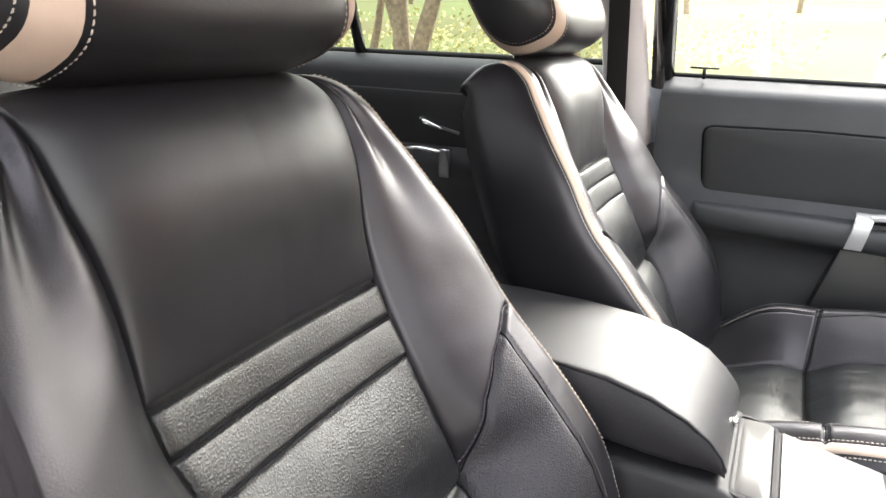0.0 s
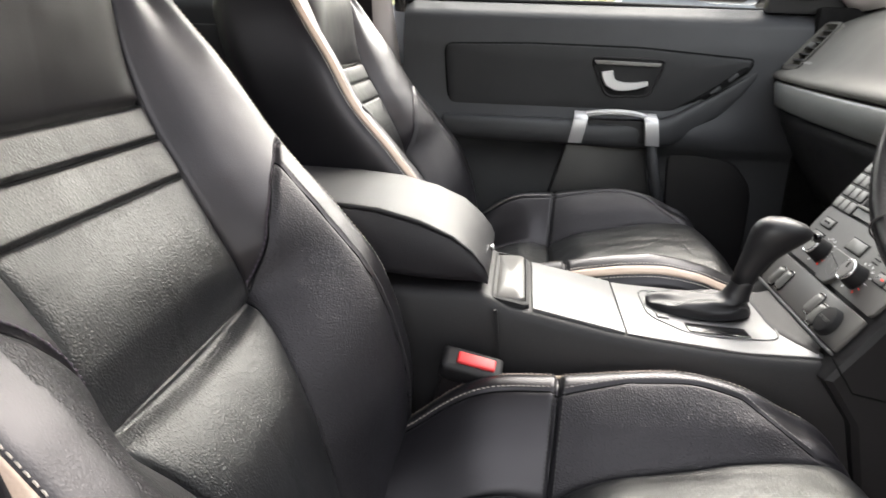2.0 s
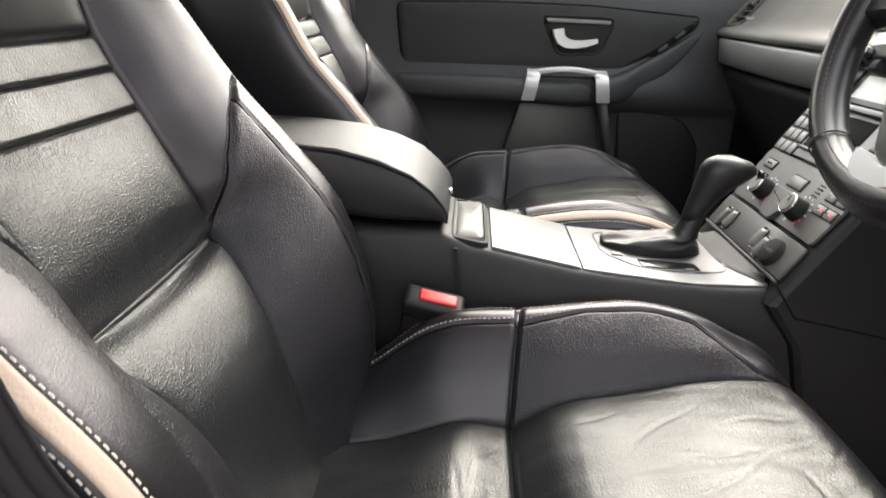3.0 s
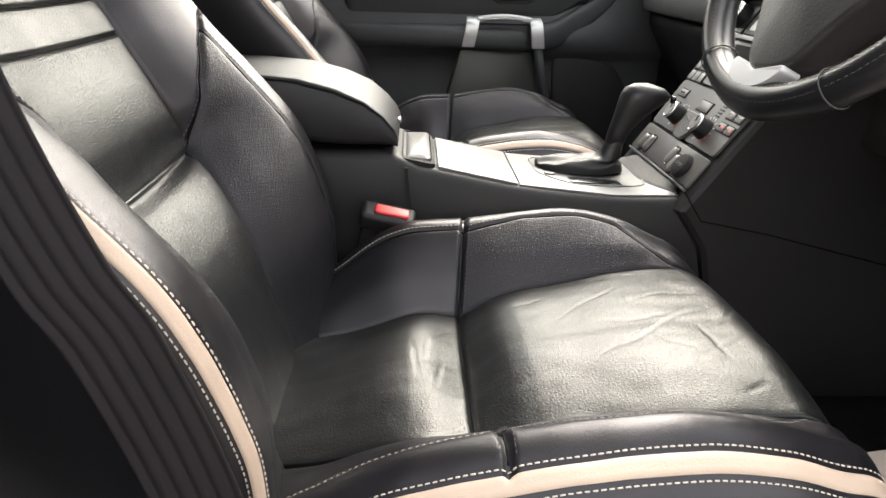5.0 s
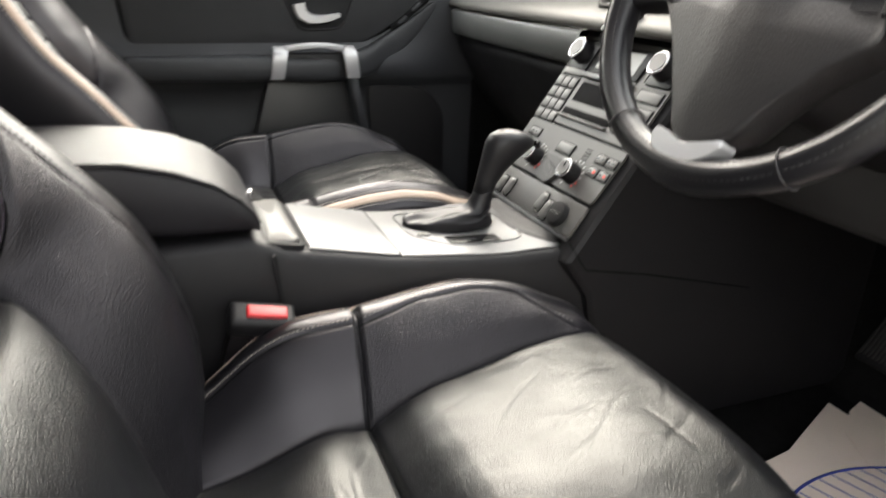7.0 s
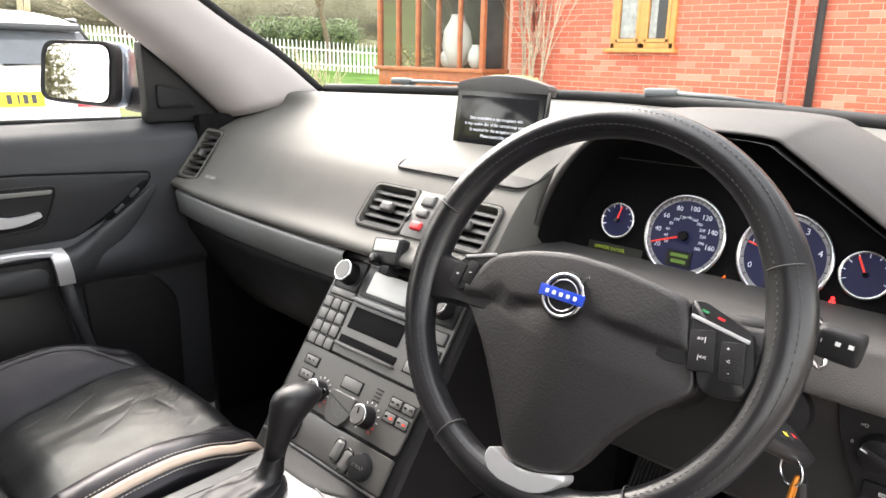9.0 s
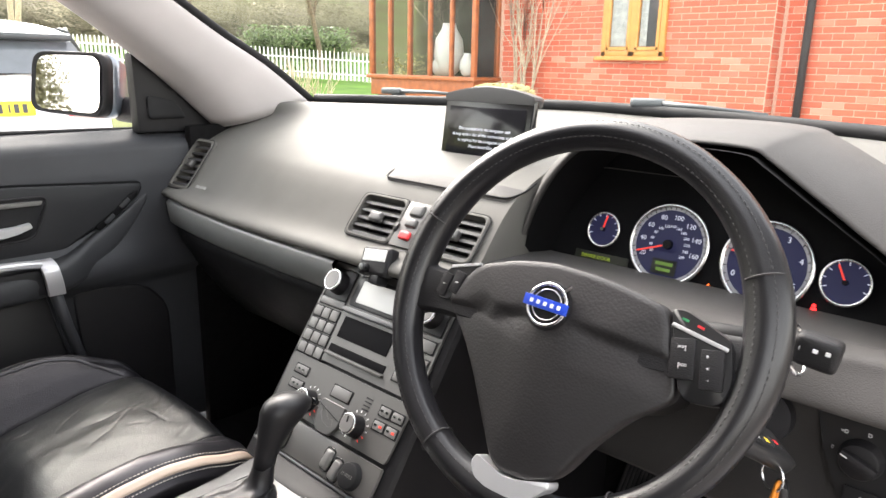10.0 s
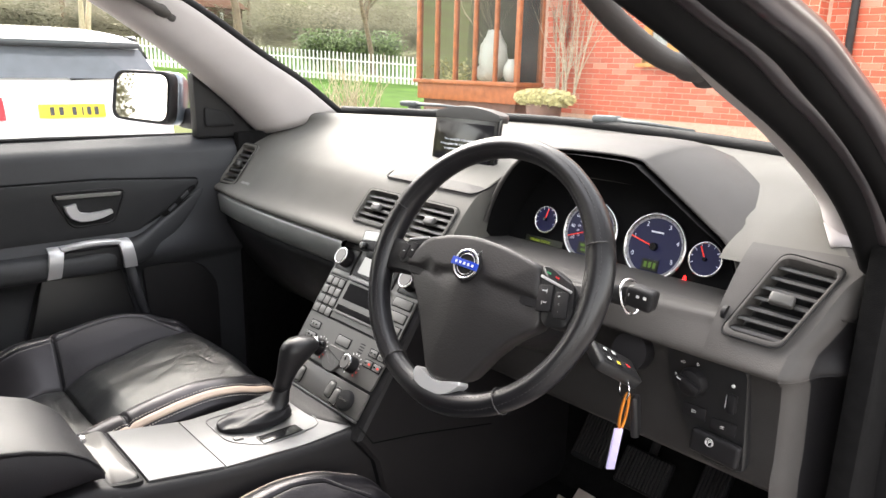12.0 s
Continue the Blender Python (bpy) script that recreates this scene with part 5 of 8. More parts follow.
    under("message_text", writing("message_text", "DRIVER DOOR", 0.0072, face @ pose(-0.158, -0.037, 0.001), GREEN_TEXT), msg, "green display text")
    under("message_text", writing("message_text", "OPEN", 0.0072, face @ pose(-0.174, -0.047, 0.001), GREEN_TEXT), msg, "green display text")
    tri = [face @ Vector(p) for p in ((0.002, -0.050, 0.001), (0.014, -0.050, 0.001), (0.008, -0.039, 0.001))]
    under("warning_triangle", tube("warning_triangle", tri + tri[:1], 0.0008, WARN, 6), c, "lit amber warning triangle")
    under("warning_bar", box("warning_bar", (0.0015, 0.0045, 0.0005), face @ pose(0.008, -0.046, 0.001), WARN), c)
    under("belt_lamp", cyl("belt_lamp", 0.0022, 0.0022, 0.001, face @ pose(0.133, -0.037, 0.001), WARN_RED, 12), c, "lit red seat belt lamp")
    under("belt_lamp", box("belt_lamp", (0.0065, 0.006, 0.001), face @ pose(0.133, -0.0425, 0.001), WARN_RED, 0.001), c)
    return c


SCALE = material("dial_scale_silver", (0.33, 0.33, 0.34), 0.4, metal=0.5, vary=0.05)
GREEN_DIM = material("display_green_dim", (0.05, 0.09, 0.02), 0.5, emit=(0.15, 0.3, 0.04), emit_power=0.06)
cluster()


def navigation():
    n = thing("navigation_screen", "black pop-up navigation screen on the dashboard top, switched on", "navigation screen", (1.05, 0.0, 1.17))
    base = rounded([(0.972, 0.118), (1.0, 0.125), (1.09, 0.115), (1.16, 0.06), (1.16, -0.09), (1.09, -0.145), (1.0, -0.155), (0.970, -0.145)], 0.025)
    rings = [[(x, y, 1.15) for x, y in base], [(x, y, 1.161 + (x - 0.97) * 0.32) for x, y in base], [(1.05 + (x - 1.05) * 0.97, (y + 0.01) * 0.97 - 0.01, 1.1645 + (x - 0.97) * 0.32) for x, y in base], [(1.05 + (x - 1.05) * 0.05, y * 0.05, 1.165 + (1.05 - 0.97) * 0.32) for x, y in base]]
    # the cover's weaker sky reflection is put into a darker colour
    under("pod_cover", loft("pod_cover", rings, CHARCOAL_SHADED, sharp=40), n, "pod cover, darkened to stand for a weaker reflection")
    gap = [(x, y, 1.1630 + (x - 0.97) * 0.32) for x, y in base]
    under("pod_gap", tube("pod_gap", gap + gap[:1], 0.0016, RUBBER, 6), n, "dark gap round the pod")
    lean = radians(8)
    m = frame_of((0, -1, 0), (math.sin(lean), 0, math.cos(lean)), (1.078, -0.006, 1.240))
    under("screen_body", box("screen_body", (0.186, 0.108, 0.012), m @ pose(0, 0, -0.006), GLOSS_BLACK, 0.004, 3), n)
    cap = [(0.093 * math.cos(a), -0.012 - 0.055 * math.sin(a)) for a in np.linspace(0, math.pi, 22)] + [(-0.093 + 0.186 * t, 0.002) for t in np.linspace(0, 1, 10)]
    dome = lambda x, k: 0.013 * k * (1 - (x / 0.093) ** 2)
    under("top_cap", loft("top_cap", [[tuple(m @ Vector((x * g, 0.054 + dz + dome(x * g, k), -0.02 + (z + 0.02) * g))) for x, z in cap] for g, dz, k in ((0.98, -0.006, 0), (1.0, 0.002, 1), (0.97, 0.006, 1), (0.6, 0.007, 1.1), (0.05, 0.0075, 1.1))], SLAT, sharp=40), n)
    under("screen", box("screen", (0.160, 0.088, 0.002), m @ pose(0, -0.004, 0.0005), SCREEN_BLACK, 0.0005), n, "dark display")
    for k, line in enumerate(("Disc unavailable in the navigation unit.", "A map update disc of the current map version", "is required for the navigation system.", "Please insert Disc 1.")):
        under("screen_text", writing("screen_text", line, 0.0072, m @ pose(0, 0.004 - 0.0095 * k, 0.0019), GLOW_WHITE), n, "small white message text")


SCREEN_BLACK = material("screen_black", (0.010, 0.010, 0.012), 0.12, vary=0.05)
navigation()

# ---- centre stack and console ----
SLOPE = Vector((0.568, 0, 0.823))
STACK = frame_of((0, -1, 0), SLOPE, (0.701, 0, 0.76))


def on_stack(y, z, lift=0.0):
    """A pose on the stack's face at y across and z up."""
    return STACK @ pose(-y, (z - 0.76) / 0.823, lift)


def key(parent, name, y, z, w, h, mat=None, lift=0.006, bevel=0.003, label="", turn=0):
    under("key_gap", box("key_gap", (w + 0.003, h + 0.003, 0.002), on_stack(y, z, 0.0045), RUBBER, 0.0005), parent)
    return under(name, box(name, (w, h, 0.010), on_stack(y, z, lift - 0.004) @ pose(0, 0, 0, 0, 0, turn), mat or BUTTON, bevel, 2), parent, label)


def centre_stack():
    s = thing("centre_stack", "dark silver centre stack with radio and climate controls", "control panel", (0.85, 0, 0.5))
    side = [(0.700, 0.755), (0.890, 1.032), (0.905, 1.05), (1.02, 1.05), (1.3, 0.95), (1.3, 0.45), (0.80, 0.45), (0.74, 0.70)]
    secs = []
    for y, inset in ((0.150, 0.014), (0.146, 0.004), (0.138, 0.0), (-0.138, 0.0), (-0.146, 0.004), (-0.150, 0.014)):
        secs.append([(x + inset * 0.8, y, z) for x, z in side])
    under("stack_body", loft("stack_body", secs, PLASTIC, sharp=25), s)
    under("side_joint", tube("side_joint", [(0.705, -0.1505, 0.785), (0.735, -0.1505, 0.742), (0.84, -0.1505, 0.722), (1.044, -0.1505, 0.672)], 0.0013, BLACK_MATT, 6), s)
    for z0, z1, w0, w1, name in ((0.902, 1.028, 0.136, 0.136, "radio_panel"), (0.828, 0.898, 0.131, 0.135, "climate_panel")):
        pts = [(-w0, z0), (w0, z0), (w1, z1), (-w1, z1)]
        vs = [on_stack(y, z, h) @ Vector((0, 0, 0)) for h in (0.0, 0.004) for y, z in rounded(pts, 0.008)]
        n = len(vs) // 2
        fs = [(i, (i + 1) % n, n + (i + 1) % n, n + i) for i in range(n)] + [tuple(range(n, 2 * n))]
        under(name, mesh_of(name, vs, fs, PANEL, False), s, "dark silver control panel")
    # upper radio
    for y in (0.101, -0.105):
        under("knob_plate", box("knob_plate", (0.056, 0.052, 0.004), on_stack(y, 1.0, 0.005), GLOSS_DARK, 0.004), s)
        k = under("radio_knob", cyl("radio_knob", 0.019, 0.0165, 0.022, on_stack(y, 1.0, 0.006), PLASTIC, 36, 0.003), s)
        under("knob_ring", ring("knob_ring", 0.0160, 0.0022, on_stack(y, 1.0, 0.026), CHROME, 36, 8), k, "bright metal ring")
        under("knob_face", cyl("knob_face", 0.0145, 0.014, 0.002, on_stack(y, 1.0, 0.0265), BUTTON, 30), k, "grey knob face")
    for y in (0.122, 0.102, 0.082):
        for z in (0.958, 0.941, 0.924, 0.907):
            key(s, "preset_key", y + (z - 0.93) * 0.05, z, 0.0175, 0.017, BUTTON)
    key(s, "radio_key", 0.101, 0.974, 0.056, 0.012, BUTTON)
    for z in (0.965, 0.943, 0.922):
        key(s, "phone_key", -0.105, z, 0.05, 0.017, BUTTON)
    under("display_bezel", box("display_bezel", (0.125, 0.050, 0.005), on_stack(0.002, 0.999, 0.005), GLOSS_DARK, 0.003), s)
    under("radio_display", box("radio_display", (0.098, 0.036, 0.005), on_stack(0.002, 0.999, 0.0066), LCD, 0.002), s, "pale backlit radio display")
    under("display_frame", box("display_frame", (0.128, 0.008, 0.010), on_stack(0.004, 0.972, 0.008), SILVER, 0.003), s)
    # both slots are flat pieces; the shade of their depth is painted black
    under("card_slot", box("card_slot", (0.112, 0.034, 0.003), on_stack(0.004, 0.950, 0.004), SEAM, 0.001), s, "slot drawn as a flat black piece, its depth in the colour")
    under("disc_slot", box("disc_slot", (0.125, 0.012, 0.003), on_stack(0.002, 0.921, 0.004), SEAM, 0.001), s)
    under("disc_lip", box("disc_lip", (0.13, 0.004, 0.008), on_stack(0.002, 0.913, 0.006), PANEL, 0.0015), s)
    # climate
    for y, z in ((0.098, 0.880), (0.096, 0.861), (-0.095, 0.879), (-0.120, 0.879), (-0.094, 0.862), (-0.119, 0.862)):
        k = key(s, "climate_key", y, z, 0.021 if y < 0 else 0.030, 0.013, BUTTON)
        for dx, mat in ((-0.005, GLOSS_BLACK), (0.005, NEEDLE if y < 0 and z < 0.87 else GLOSS_BLACK)):
            under("key_mark", box("key_mark", (0.005, 0.003, 0.0006), on_stack(y, z, 0.0072) @ pose(dx, 0, 0), mat), k)
    for y in (0.054, -0.055):
        k = under("climate_knob", cyl("climate_knob", 0.0165, 0.014, 0.020, on_stack(y, 0.850, 0.004), PLASTIC, 32, 0.002), s)
        under("knob_ring", ring("knob_ring", 0.0135, 0.0017, on_stack(y, 0.850, 0.023), CHROME, 32, 8), k, "bright metal ring")
        under("knob_face", cyl("knob_face", 0.0122, 0.012, 0.002, on_stack(y, 0.850, 0.0235), BUTTON, 28), k, "grey knob face")
        under("knob_dot", box("knob_dot", (0.002, 0.008, 0.0008), on_stack(y, 0.850, 0.0259) @ pose(0, 0.006, 0, 0, 0, 15), GLOSS_BLACK), k)
        for a in range(-50, 240, 24):
            mat = NEEDLE if a < -20 else WHITE
            under("temperature_mark", box("temperature_mark", (0.0035, 0.0012, 0.0006), on_stack(y, 0.850, 0.0045) @ pose(0, 0, 0, 0, 0, a) @ pose(0.0215, 0, 0), mat), s)
    key(s, "air_key", -0.003, 0.875, 0.040, 0.017, BUTTON)
    fig = rounded([(-0.026, 0.020), (0.026, 0.020), (0.026, -0.010), (0.014, -0.026), (-0.014, -0.026), (-0.026, -0.010)], 0.006)
    m = on_stack(-0.001, 0.846)
    vs = [m @ Vector((x * k, y * k, h)) for h, k in ((0.004, 1), (0.009, 1), (0.010, 0.95)) for x, y in fig]
    n = len(fig)
    fs = [(r * n + i, r * n + (i + 1) % n, (r + 1) * n + (i + 1) % n, (r + 1) * n + i) for r in range(2) for i in range(n)] + [tuple(range(2 * n, 3 * n))]
    air = under("airflow_pad", mesh_of("airflow_pad", vs, fs, BUTTON_DARK, False), s, "airflow pad with a drawn figure")
    draw = [(-0.016, 0.004), (-0.010, 0.010), (-0.003, 0.002), (0.004, -0.004), (0.012, -0.002), (0.016, -0.012), (0.008, -0.014), (-0.006, -0.010), (-0.014, -0.002)]
    under("airflow_figure", tube("airflow_figure", [m @ Vector((x, y, 0.0105)) for x, y in draw + draw[:1]], 0.00025, GREY_THREAD, 5), air)
    under("airflow_seam", box("airflow_seam", (0.05, 0.0012, 0.001), m @ pose(0, 0.005, 0.0102, 0, 0, -14), RUBBER), air)
    for k in range(4):
        under("sensor_slot", box("sensor_slot", (0.013, 0.0018, 0.002), on_stack(-0.058, 0.871 + 0.0045 * k, 0.004), RUBBER), s)
    # lower switch tray
    under("switch_tray", box("switch_tray", (0.262, 0.050, 0.008), on_stack(0.0, 0.803, 0.002), PANEL, 0.004), s, "dark silver switch tray")
    under("tray_edge", box("tray_edge", (0.262, 0.004, 0.008), on_stack(0.0, 0.780, 0.004), SILVER, 0.0015), s, "thin bright edge")
    for y, z in ((0.090, 0.797), (0.066, 0.799), (-0.034, 0.803), (-0.056, 0.797)):
        rim = [on_stack(y, z, 0.0068) @ Vector((a * 0.0095, b * 0.0165, 0)) for a, b in rounded([(-1, -1), (1, -1), (1, 1), (-1, 1)], 0.7)]
        under("key_rim", tube("key_rim", rim + rim[:1], 0.0013, GLOSS_BLACK, 6), s)
        under("seat_heater_key", box("seat_heater_key", (0.015, 0.028, 0.010), on_stack(y, z, 0.0075) @ pose(0, 0, 0, 0, 0, -8), BUTTON, 0.005, 3), s)
    sock = under("power_socket", cyl("power_socket", 0.0195, 0.018, 0.012, on_stack(-0.087, 0.800, 0.004), RUBBER, 28, 0.003), s, "black round socket cap")
    under("socket_text", writing("socket_text", "12 VOLT", 0.0062, on_stack(-0.087, 0.800, 0.0163), BUTTON), sock)
    return s


centre_stack()


def gadget():
    g = thing("radio_transmitter", "small black plug-in radio transmitter with pale display", "transmitter", (0.87, 0.02, 1.03))
    m = frame_of((0, -1, 0.12), (0.45, 0, 0.89), (0.868, 0.018, 1.056))
    under("body", box("body", (0.064, 0.044, 0.020), m, PLASTIC, 0.006, 3), g)
    under("display", box("display", (0.050, 0.018, 0.003), m @ pose(0, 0.008, 0.010), LCD, 0.001), g, "pale blank display")
    under("knob", cyl("knob", 0.008, 0.007, 0.012, m @ pose(-0.012, -0.014, 0.009), GLOSS_BLACK, 20, 0.001), g)
    under("clip", box("clip", (0.02, 0.014, 0.024), m @ pose(0.008, -0.028, -0.002), RUBBER, 0.004), g)


gadget()


def console():
    c = thing("centre_console", "black centre console with brushed aluminium top plate", "console", (0.35, -0.02, 0.45))
    z_at = lambda x: float(np.interp(x, [-0.3, 0.308, 0.478, 0.62, 0.72, 0.8], [0.835, 0.812, 0.779, 0.766, 0.768, 0.80]))
    secs = []
    for x in np.concatenate([np.linspace(-0.35, 0.72, 26), [0.74, 0.80]]):
        z = z_at(x) if x >= 0.306 else 0.826
        y0, y1 = -0.127 - 0.006 * np.clip((x - 0.6) / 0.12, 0, 1), 0.082 + 0.03 * np.clip((x - 0.5) / 0.2, 0, 1)
        f = 0.012
        secs.append([(x, y0 - 0.012, 0.44), (x, y0 - 0.004, z - 0.07), (x, y0, z - f), (x, y0 + f * 0.5, z - 0.002), (x, y0 + f * 1.2, z), (x, y1 - f * 1.2, z), (x, y1 - f * 0.5, z - 0.002), (x, y1, z - f), (x, y1 + 0.004, z - 0.07), (x, y1 + 0.012, 0.44)])
    under("console_body", loft("console_body", secs, PLASTIC, sharp=50), c)
    under("side_seam", box("side_seam", (0.004, 0.004, 0.30), pose(0.335, -0.136, 0.66, 0, -7, 0), RUBBER), c)

    def plate(name, x0, x1, rise, mat, label="", grow=0.0, n=14):
        P = []
        for x in np.linspace(x0, x1, n):
            t = (x - 0.36) / 0.35
            y0, y1 = -0.112 - grow - 0.006 * np.clip(t, 0, 1), 0.068 + grow + 0.03 * np.clip((x - 0.5) / 0.2, 0, 1)
            z = z_at(x) + rise
            P.append([(x, y0, z - 0.006), (x, y0, z - 0.0015), (x, y0 + 0.003, z), (x, y1 - 0.003, z), (x, y1, z - 0.0015), (x, y1, z - 0.006)])
        first, lst = [(x, y, z - 0.006) for x, y, z in P[0]], [(x, y, z - 0.006) for x, y, z in P[-1]]
        me = grid(name, [first] + P + [lst], mat)
        me.set_sharp_from_angle(angle=radians(30))
        return under(name, me, c, label)
    plate("roller_cover", 0.363, 0.4765, 0.005, SILVER, "brushed aluminium roller cover")
    plate("selector_plate", 0.4795, 0.712, 0.004, SILVER, "brushed aluminium selector plate", n=20)
    # front lip of the tray, and the padded catch behind the roller cover
    out = rounded([(0.309, 0.070), (0.357, 0.070), (0.357, -0.113), (0.309, -0.113)], 0.012)
    rings = [[(x, y, z_at(x) + h) for x, y in [(0.333 + (px - 0.333) * k, -0.0215 + (py + 0.0215) * k2) for px, py in out]] for k, k2, h in ((1.04, 1.02, -0.004), (1.04, 1.02, 0.006), (0.86, 0.955, 0.007), (0.84, 0.95, 0.001))]
    under("catch_frame", loft("catch_frame", rings, RUBBER, sharp=40), c)
    rings = [[(0.333 + (px - 0.333) * k, -0.0215 + (py + 0.0215) * k2, z_at(0.333) + h) for px, py in out] for k, k2, h in ((0.80, 0.93, 0.0), (0.80, 0.93, 0.0065), (0.74, 0.915, 0.008), (0.05, 0.05, 0.0085))]
    under("catch_pad", loft("catch_pad", rings, PANEL, sharp=60), c, "grey padded catch")
    # raised rim of the selector opening
    o = [(0.515, 0.050), (0.64, 0.062), (0.690, 0.05), (0.675, -0.078), (0.56, -0.088), (0.515, -0.045)]
    o = [(x, y, z_at(x) + 0.0055) for x, y in rounded(o, 0.02)]
    under("selector_rim", tube("selector_rim", [(x, y, z - 0.0012) for x, y, z in o + o[:1]], 0.0012, SILVER, 8), c)
    under("release_button", box("release_button", (0.016, 0.011, 0.004), pose(0.535, -0.043, z_at(0.535) + 0.005, 0, 5, 0), BUTTON, 0.002), c)
    ind = under("gear_indicator", box("gear_indicator", (0.078, 0.026, 0.003), pose(0.600, -0.066, z_at(0.6) + 0.0055, 0, 4, 4), GLOSS_BLACK, 0.001), c, "black gear indicator window")
    for k in range(4):
        under("gear_mark", box("gear_mark", (0.008, 0.006, 0.0006), pose(0.573 + 0.017 * k, -0.068, z_at(0.6) + 0.0078 - k * 0.001, 0, 4, 4), NEEDLE if k == 3 else WHITE), ind)
    # dark cubby at the foot of the stack
    P = []
    for y in np.linspace(0.082, -0.112, 16):
        back = 0.672 + 0.030 * np.clip((-y - 0.02) / 0.09, 0, 1) ** 2
        P.append([(x, y, z) for x, z in catmull([(back, z_at(back) + 0.002), (back + 0.006, z_at(back) + 0.006), (back + 0.45 * (0.716 - back), 0.7755), (0.710, 0.781), (0.722, 0.789)], np.linspace(0, 4, 14))])
    under("front_tray", grid("front_tray", P, PLASTIC, flip=True), c, "dark grey moulded wedge under the stack")
    # gear selector
    boot = []
    for t in np.linspace(0, 1, 30):
        cx = float(smooth_lerp(t, [(0, 0.590), (0.35, 0.588), (0.65, 0.604), (0.85, 0.632), (1, 0.643)]))
        up = float(smooth_lerp(t, [(0, 0.0), (0.15, 0.010), (0.4, 0.016), (0.7, 0.021), (0.88, 0.028), (1, 0.052)]))
        rx = float(smooth_lerp(t, [(0, 0.070), (0.2, 0.068), (0.5, 0.054), (0.75, 0.034), (0.88, 0.019), (1, 0.014)]))
        ry = float(smooth_lerp(t, [(0, 0.038), (0.2, 0.037), (0.5, 0.030), (0.75, 0.023), (0.88, 0.017), (1, 0.014)]))
        sec = []
        for a in np.linspace(0, 2 * math.pi, 80, endpoint=False):
            x, y = cx + rx * math.cos(a), 0.002 - 0.006 * t + ry * math.sin(a)
            # pleats that run together towards the lever
            k = math.atan2(y + 0.002, 0.672 - x)
            fold = math.sin(17 * k + 2.0 * noise.noise(Vector((x * 30, y * 30, 1.0)))) * math.sin(math.pi * min(1, 1.15 * t)) ** 0.7
            sec.append((x, y, 0.774 + up + 0.0032 * fold))
        boot.append(sec)
    under("selector_boot", loft("selector_boot", boot, LEATHER_SMOOTH), c, "creased black leather boot")
    stem = [(0.640, 0.818, 0.0135, 0.013), (0.645, 0.836, 0.0145, 0.014), (0.654, 0.856, 0.018, 0.017), (0.664, 0.873, 0.024, 0.021), (0.674, 0.887, 0.030, 0.0245), (0.683, 0.896, 0.032, 0.025), (0.690, 0.903, 0.027, 0.022), (0.694, 0.908, 0.014, 0.012)]
    knob = []
    for x, z, rx, ry in stem:
        ring_ = []
        for a in np.linspace(0, 2 * math.pi, 28, endpoint=False):
            ring_.append((x + rx * math.cos(a) * 1.05, -0.005 + ry * math.sin(a), z - rx * math.cos(a) * 0.30))
        knob.append(ring_)
    under("selector_knob", loft("selector_knob", knob, LEATHER_SMOOTH), c, "black leather selector knob")
    under("selector_button", cyl("selector_button", 0.006, 0.006, 0.006, frame_of((0, 1, 0), (0, 0, 1), (0.719, -0.012, 0.889)), GLOSS_BLACK, 16, 0.001), c)
    return c


console()


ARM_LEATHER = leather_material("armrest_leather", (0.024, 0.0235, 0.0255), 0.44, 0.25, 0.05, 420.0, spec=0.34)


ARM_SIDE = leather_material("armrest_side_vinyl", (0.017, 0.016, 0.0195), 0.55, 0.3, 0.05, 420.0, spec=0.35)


def armrest():
    a = thing("armrest", "padded black armrest box between the front seats", "armrest", (0.1, -0.02, 0.83))
    xs = [-0.20, -0.18, -0.10, 0.0, 0.10, 0.17, 0.22, 0.26, 0.285, 0.300, 0.306]
    tops = [0.905, 0.918, 0.928, 0.931, 0.930, 0.925, 0.913, 0.896, 0.876, 0.858, 0.845]
    lid, low = [], []
    for x, z in zip(xs, tops):
        mid_z = max(0.836, z - float(np.interp(x, [0.0, 0.12, 0.2, 0.26, 0.30], [0.004, 0.005, 0.008, 0.006, 0.004])))
        w = 0.100 if x < 0.28 else 0.096
        ring_ = []
        for t in np.linspace(0, 2 * math.pi, 32, endpoint=False):
            c, s = math.cos(t), math.sin(t)
            ring_.append((x, -0.0225 + w * math.copysign(abs(c) ** 0.25, c), (z + mid_z) / 2 + (z - mid_z) / 2 * math.copysign(abs(s) ** (0.4 if s > 0 else 0.06), s)))
        lid.append(ring_)
        ring_ = []
        bot = 0.832 + 0.004 * (x < 0.2)
        for t in np.linspace(0, 2 * math.pi, 32, endpoint=False):
            c, s = math.cos(t), math.sin(t)
            ww = (w - 0.001) * (1 - 0.05 * max(0, -s))
            ring_.append((x - 0.001, -0.0225 + ww * math.copysign(abs(c) ** 0.2, c), (mid_z + 0.002 + bot) / 2 + (mid_z + 0.002 - bot) / 2 * math.copysign(abs(s) ** (0.08 if s > 0 else 0.3), s)))
        low.append(ring_)
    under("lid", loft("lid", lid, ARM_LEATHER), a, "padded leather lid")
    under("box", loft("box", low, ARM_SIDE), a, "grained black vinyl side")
    under("catch", box("catch", (0.006, 0.014, 0.008), pose(0.306, -0.02, 0.852, 0, -15, 0), CHROME, 0.002), a, "small bright catch")
    return a


armrest()


